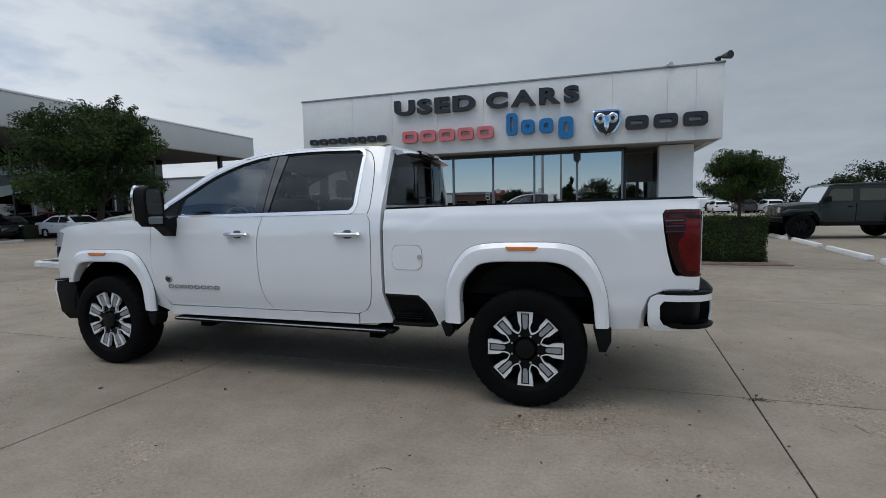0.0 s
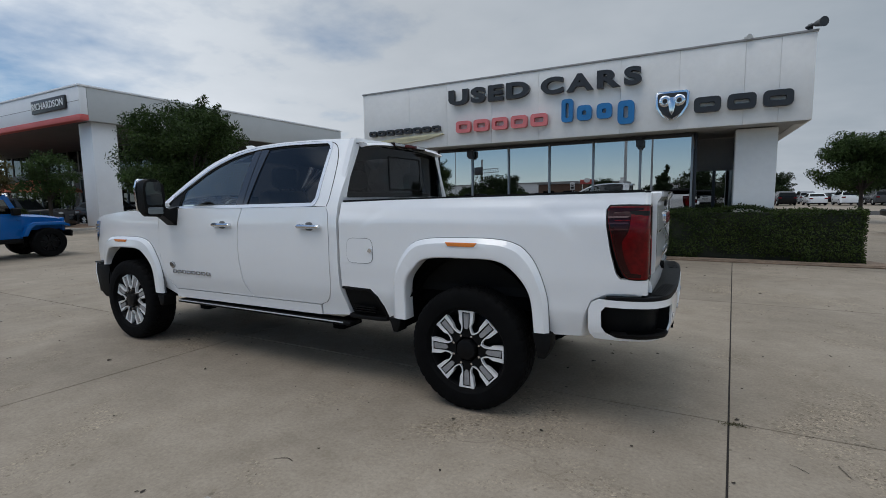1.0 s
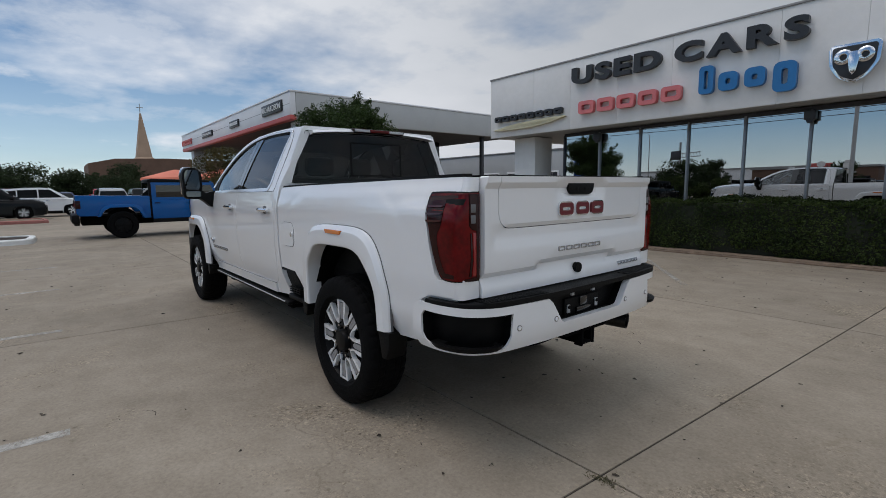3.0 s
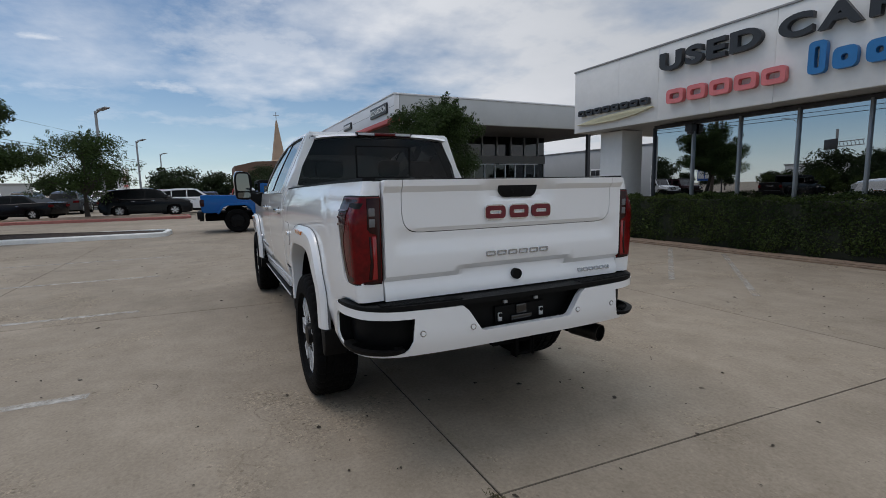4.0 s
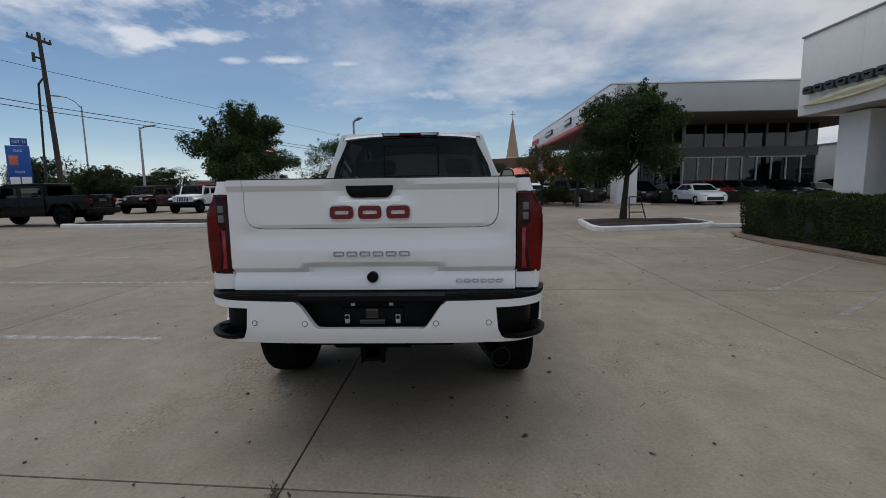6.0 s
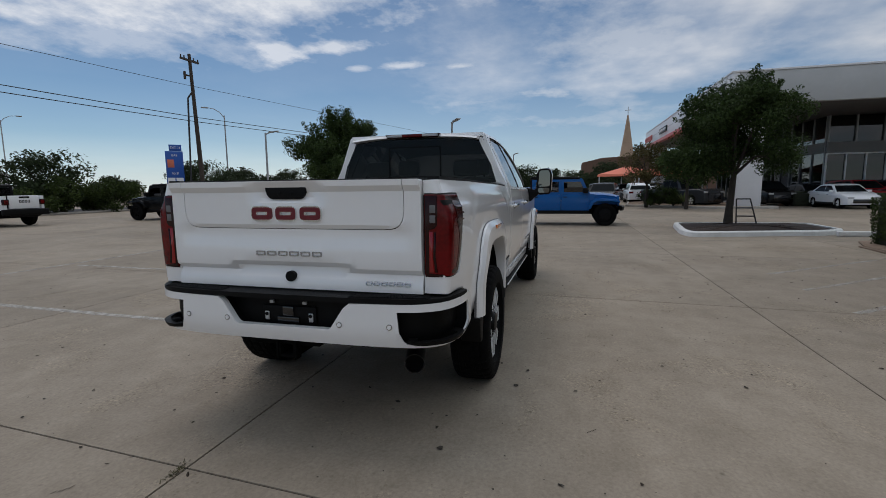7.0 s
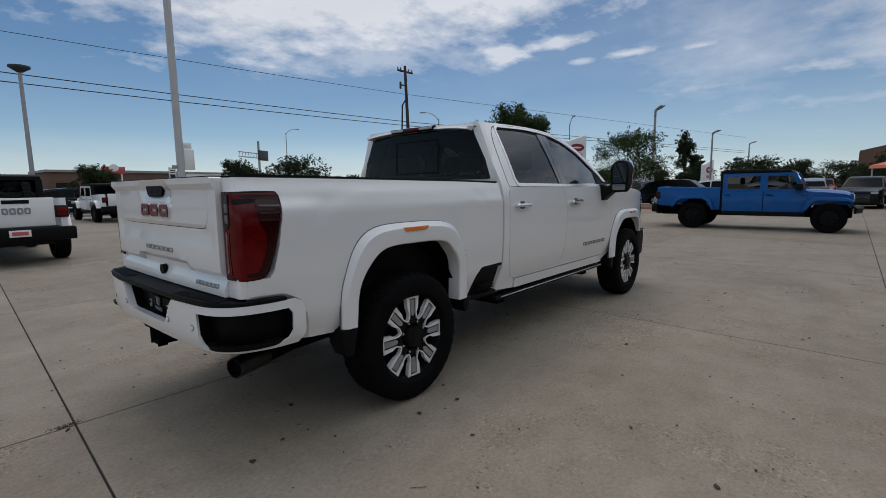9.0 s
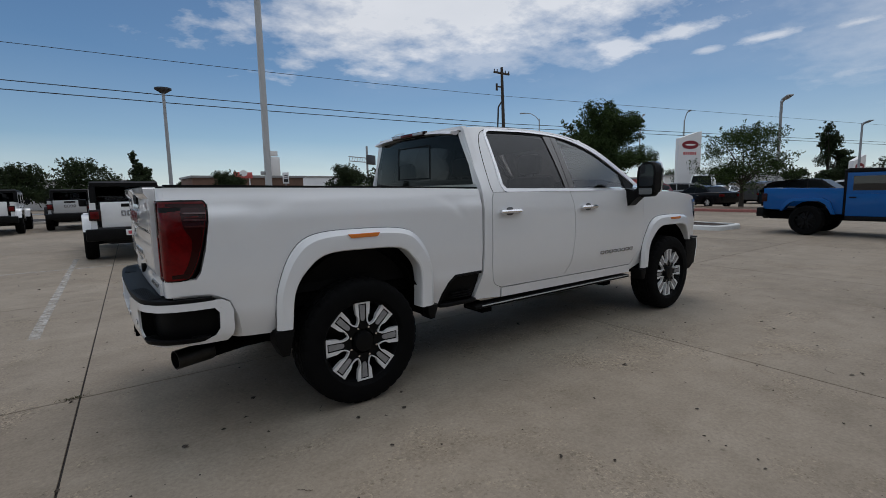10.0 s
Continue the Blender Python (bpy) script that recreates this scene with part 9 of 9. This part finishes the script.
    tree("dark pointed tree behind the back row", -2.2, -46.0, 0.0, 5.9, 3.6, 1.1, 31, 9000, 0.12, M["far_leaf"], form="cone")
    far = [tree("distant green tree on the horizon", -28.5, -59.5, 0.0, 5.6, 5.8, 0.9, 41, 8000, 0.15, M["far_leaf"]), tree("distant broad tree on the horizon", -62.0, -58.0, 0.0, 6.2, 8.5, 0.9, 42, 8000, 0.18, M["far_leaf"])]
    rnd = random.Random(77)
    spots = []
    for k in range(52):
        a = radians(85 + 215 * k / 51 + rnd.uniform(-1.6, 1.6))
        d = rnd.uniform(95, 165)
        spots.append((d * math.cos(a), d * math.sin(a), rnd.uniform(0.6, 1.0)))
    spots += [(6.5, -56, 0.82), (2.0, -66, 0.92), (-11.5, -55, 0.78), (-22, -35, 0.74), (-52, -64, 0.7), (-56.8, -5, 0.8), (-56.9, -1, 0.62), (22, 70, 1.0), (30, 66, 0.9), (38, 74, 1.1), (12, 84, 1.0), (-90, 2, 0.8), (-96, -6, 0.9), (-84, 5, 0.7), (-100, -20, 1.1), (-70, -30, 0.7), (-45.3, -38.0, 0.72), (-48.5, -39.5, 0.80), (-50.0, -36.0, 0.76), (-53.0, -35.0, 0.70), (-43.0, -33.5, 0.55)]
    for i, (x, y, s) in enumerate(spots):
        o = copy_thing(far[i % 2], pose(x, y, 0, 0, 0, rnd.uniform(0, 360)))
        o.scale = (s, s, s * rnd.uniform(0.8, 1.1))
        tagged(o, group="distant trees")
    hedge("clipped hedge in front of the showroom cars", -33.6, -32.4, 15.5, 27.0, 0.9, 13, 7000)


def shrub(label, x, y, w, h, leaves, size, group):
    """A bush: thin branches and a loose crown of leaf clumps."""
    B = thing("shrub", label, "shrub", pose(x, y, 0.12 if y > 0 else 0.0), group)
    rnd = random.Random(int(-100 * x))
    bm = bmesh.new()
    for k in range(9):
        a = 0.7 * k
        rod(bm, (0, 0, 0), (0.45 * w * math.cos(a), 0.45 * w * math.sin(a), h * (0.5 + 0.05 * k)), 0.02, 0.008, 5)
    part("stem", bm, M["bark"], B)
    cl = [((rnd.gauss(0, 0.25) * w, rnd.gauss(0, 0.25) * w, h * rnd.uniform(0.20, 0.88)), w * rnd.uniform(0.13, 0.24)) for k in range(18)]
    leaf_cloud("crown", cl, leaves, size, int(x * -10), M["hedge_leaf"], B, shell=0.3)
    return B


def build_edge():
    """Guard rail, road sign, shop sign and planting at the edges of the lot."""
    G = thing("guard_rail", "low pale steel guard rail along the lot edge", "guard rail", pose(0, 0, 0))
    bm = bmesh.new()
    prism(bm, [(-31.52, 0.49), (-31.48, 0.50), (-31.46, 0.53), (-31.48, 0.56), (-31.52, 0.57), (-31.53, 0.53)], "x", -14.4, 12.0)
    part("rail", bm, M["pole_grey"], G)
    for k in range(9):
        bm = bmesh.new()
        box(bm, -14.2 + 3.2 * k, -14.08 + 3.2 * k, -31.62, -31.535, 0, 0.58, 0.01)
        part("post", bm, M["wood_pole"], G)
    bm = bmesh.new()
    box(bm, -30, 16, -31.15, -30.95, 0.0, 0.14, 0.02)
    tagged(part("kerb", bm, M["kerb_grey"]), "grey concrete kerb at the edge of the lot", "kerb", kind="structure")
    R_ = thing("road_sign", "white rectangular road sign on a thin post", "road sign", pose(-11.6, -35.0, 0))
    bm = bmesh.new()
    rod(bm, (0, 0, 0), (0, 0, 3.1), 0.04, n=8)
    part("post", bm, M["pole_grey"], R_)
    bm = bmesh.new()
    box(bm, -0.26, 0.26, 0.04, 0.06, 2.25, 3.15, 0.01)
    bd = part("board", bm, M["sign_white"], R_)
    for z0, z1, w_ in ((2.88, 2.95, 0.16), (2.74, 2.81, 0.16), (2.38, 2.64, 0.17)):
        bm = bmesh.new()
        box(bm, -w_, w_, 0.061, 0.066, z0, z1)
        part("sign_bar", bm, M["sign_black"], bd)
    S_ = thing("shop_sign", "red and white shop sign on posts beyond the road", "shop sign", pose(-15.6, -64.0, 0, 0, 0, 14))
    for x in (-0.9, 0.9):
        bm = bmesh.new()
        rod(bm, (x, 0, 0), (x, 0, 4.0), 0.08, n=8)
        part("post", bm, M["sign_white"], S_)
    bm = bmesh.new()
    box(bm, -1.3, 1.3, -0.12, 0.12, 3.6, 4.4, 0.03)
    bd = part("board", bm, M["show_red"], S_)
    bm = bmesh.new()
    prism(bm, [(0.55 * math.cos(a), 4.25 + 0.42 * math.sin(a)) for a in [2 * math.pi * i / 20 for i in range(20)]], "y", 0.12, 0.16)
    part("emblem", bm, M["sign_white"], bd)
    # shrubs and a spiky yucca in the bed before the showroom
    for x, y, w_, h_ in ((-30.6, 6.6, 1.3, 1.2), (-31.6, 7.3, 1.4, 1.4), (-30.2, 7.9, 1.2, 1.1)):
        shrub("rounded green shrub in the bed before the showroom", x, y, w_, h_, 2600, 0.05, "showroom shrubs")
    for x, y, w_, h_ in ((-25.4, -32.2, 3.0, 2.3), (-23.2, -31.9, 2.6, 1.7), (-21.2, -32.3, 3.2, 2.6), (-18.8, -32.0, 2.6, 1.6), (-16.7, -32.1, 2.4, 1.9)):
        shrub("dark untrimmed shrub at the south edge of the lot", x, y, w_, h_, 4200, 0.10, "roadside shrubs")
    Y = thing("yucca", "spiky pale green yucca plant in the bed", "yucca", pose(-29.7, 8.4, 0.12))
    for k in range(46):
        a, e = k * 2.399, 0.15 + 1.3 * (k % 12) / 12
        d = Vector((math.cos(a) * math.cos(e), math.sin(a) * math.cos(e), math.sin(e)))
        n = Vector((-math.sin(a), math.cos(a), 0))
        bm = bmesh.new()
        p0, p1, p2 = Vector((0, 0, 0.25)), Vector((0, 0, 0.25)) + d * 0.45, Vector((0, 0, 0.22)) + d * 0.85 - Vector((0, 0, 0.06))
        v_ = [bm.verts.new(q) for q in (p0 - n * 0.015, p0 + n * 0.015, p1 + n * 0.028, p2, p1 - n * 0.028, p1 - Vector((0, 0, 0.012)))]
        for q in ((0, 1, 5), (1, 2, 5), (2, 3, 5), (3, 4, 5), (4, 0, 5)):
            bm.faces.new([v_[i] for i in q])
        part("leaf", bm, M["yucca_leaf"], Y)
    bm = bmesh.new()
    rod(bm, (0, 0, 0), (0, 0, 0.3), 0.08, 0.06, 8)
    part("stem", bm, M["bark"], Y)


build_office()
build_showroom()
build_vehicles()
build_lot()
build_far()
build_edge()
build_ground()
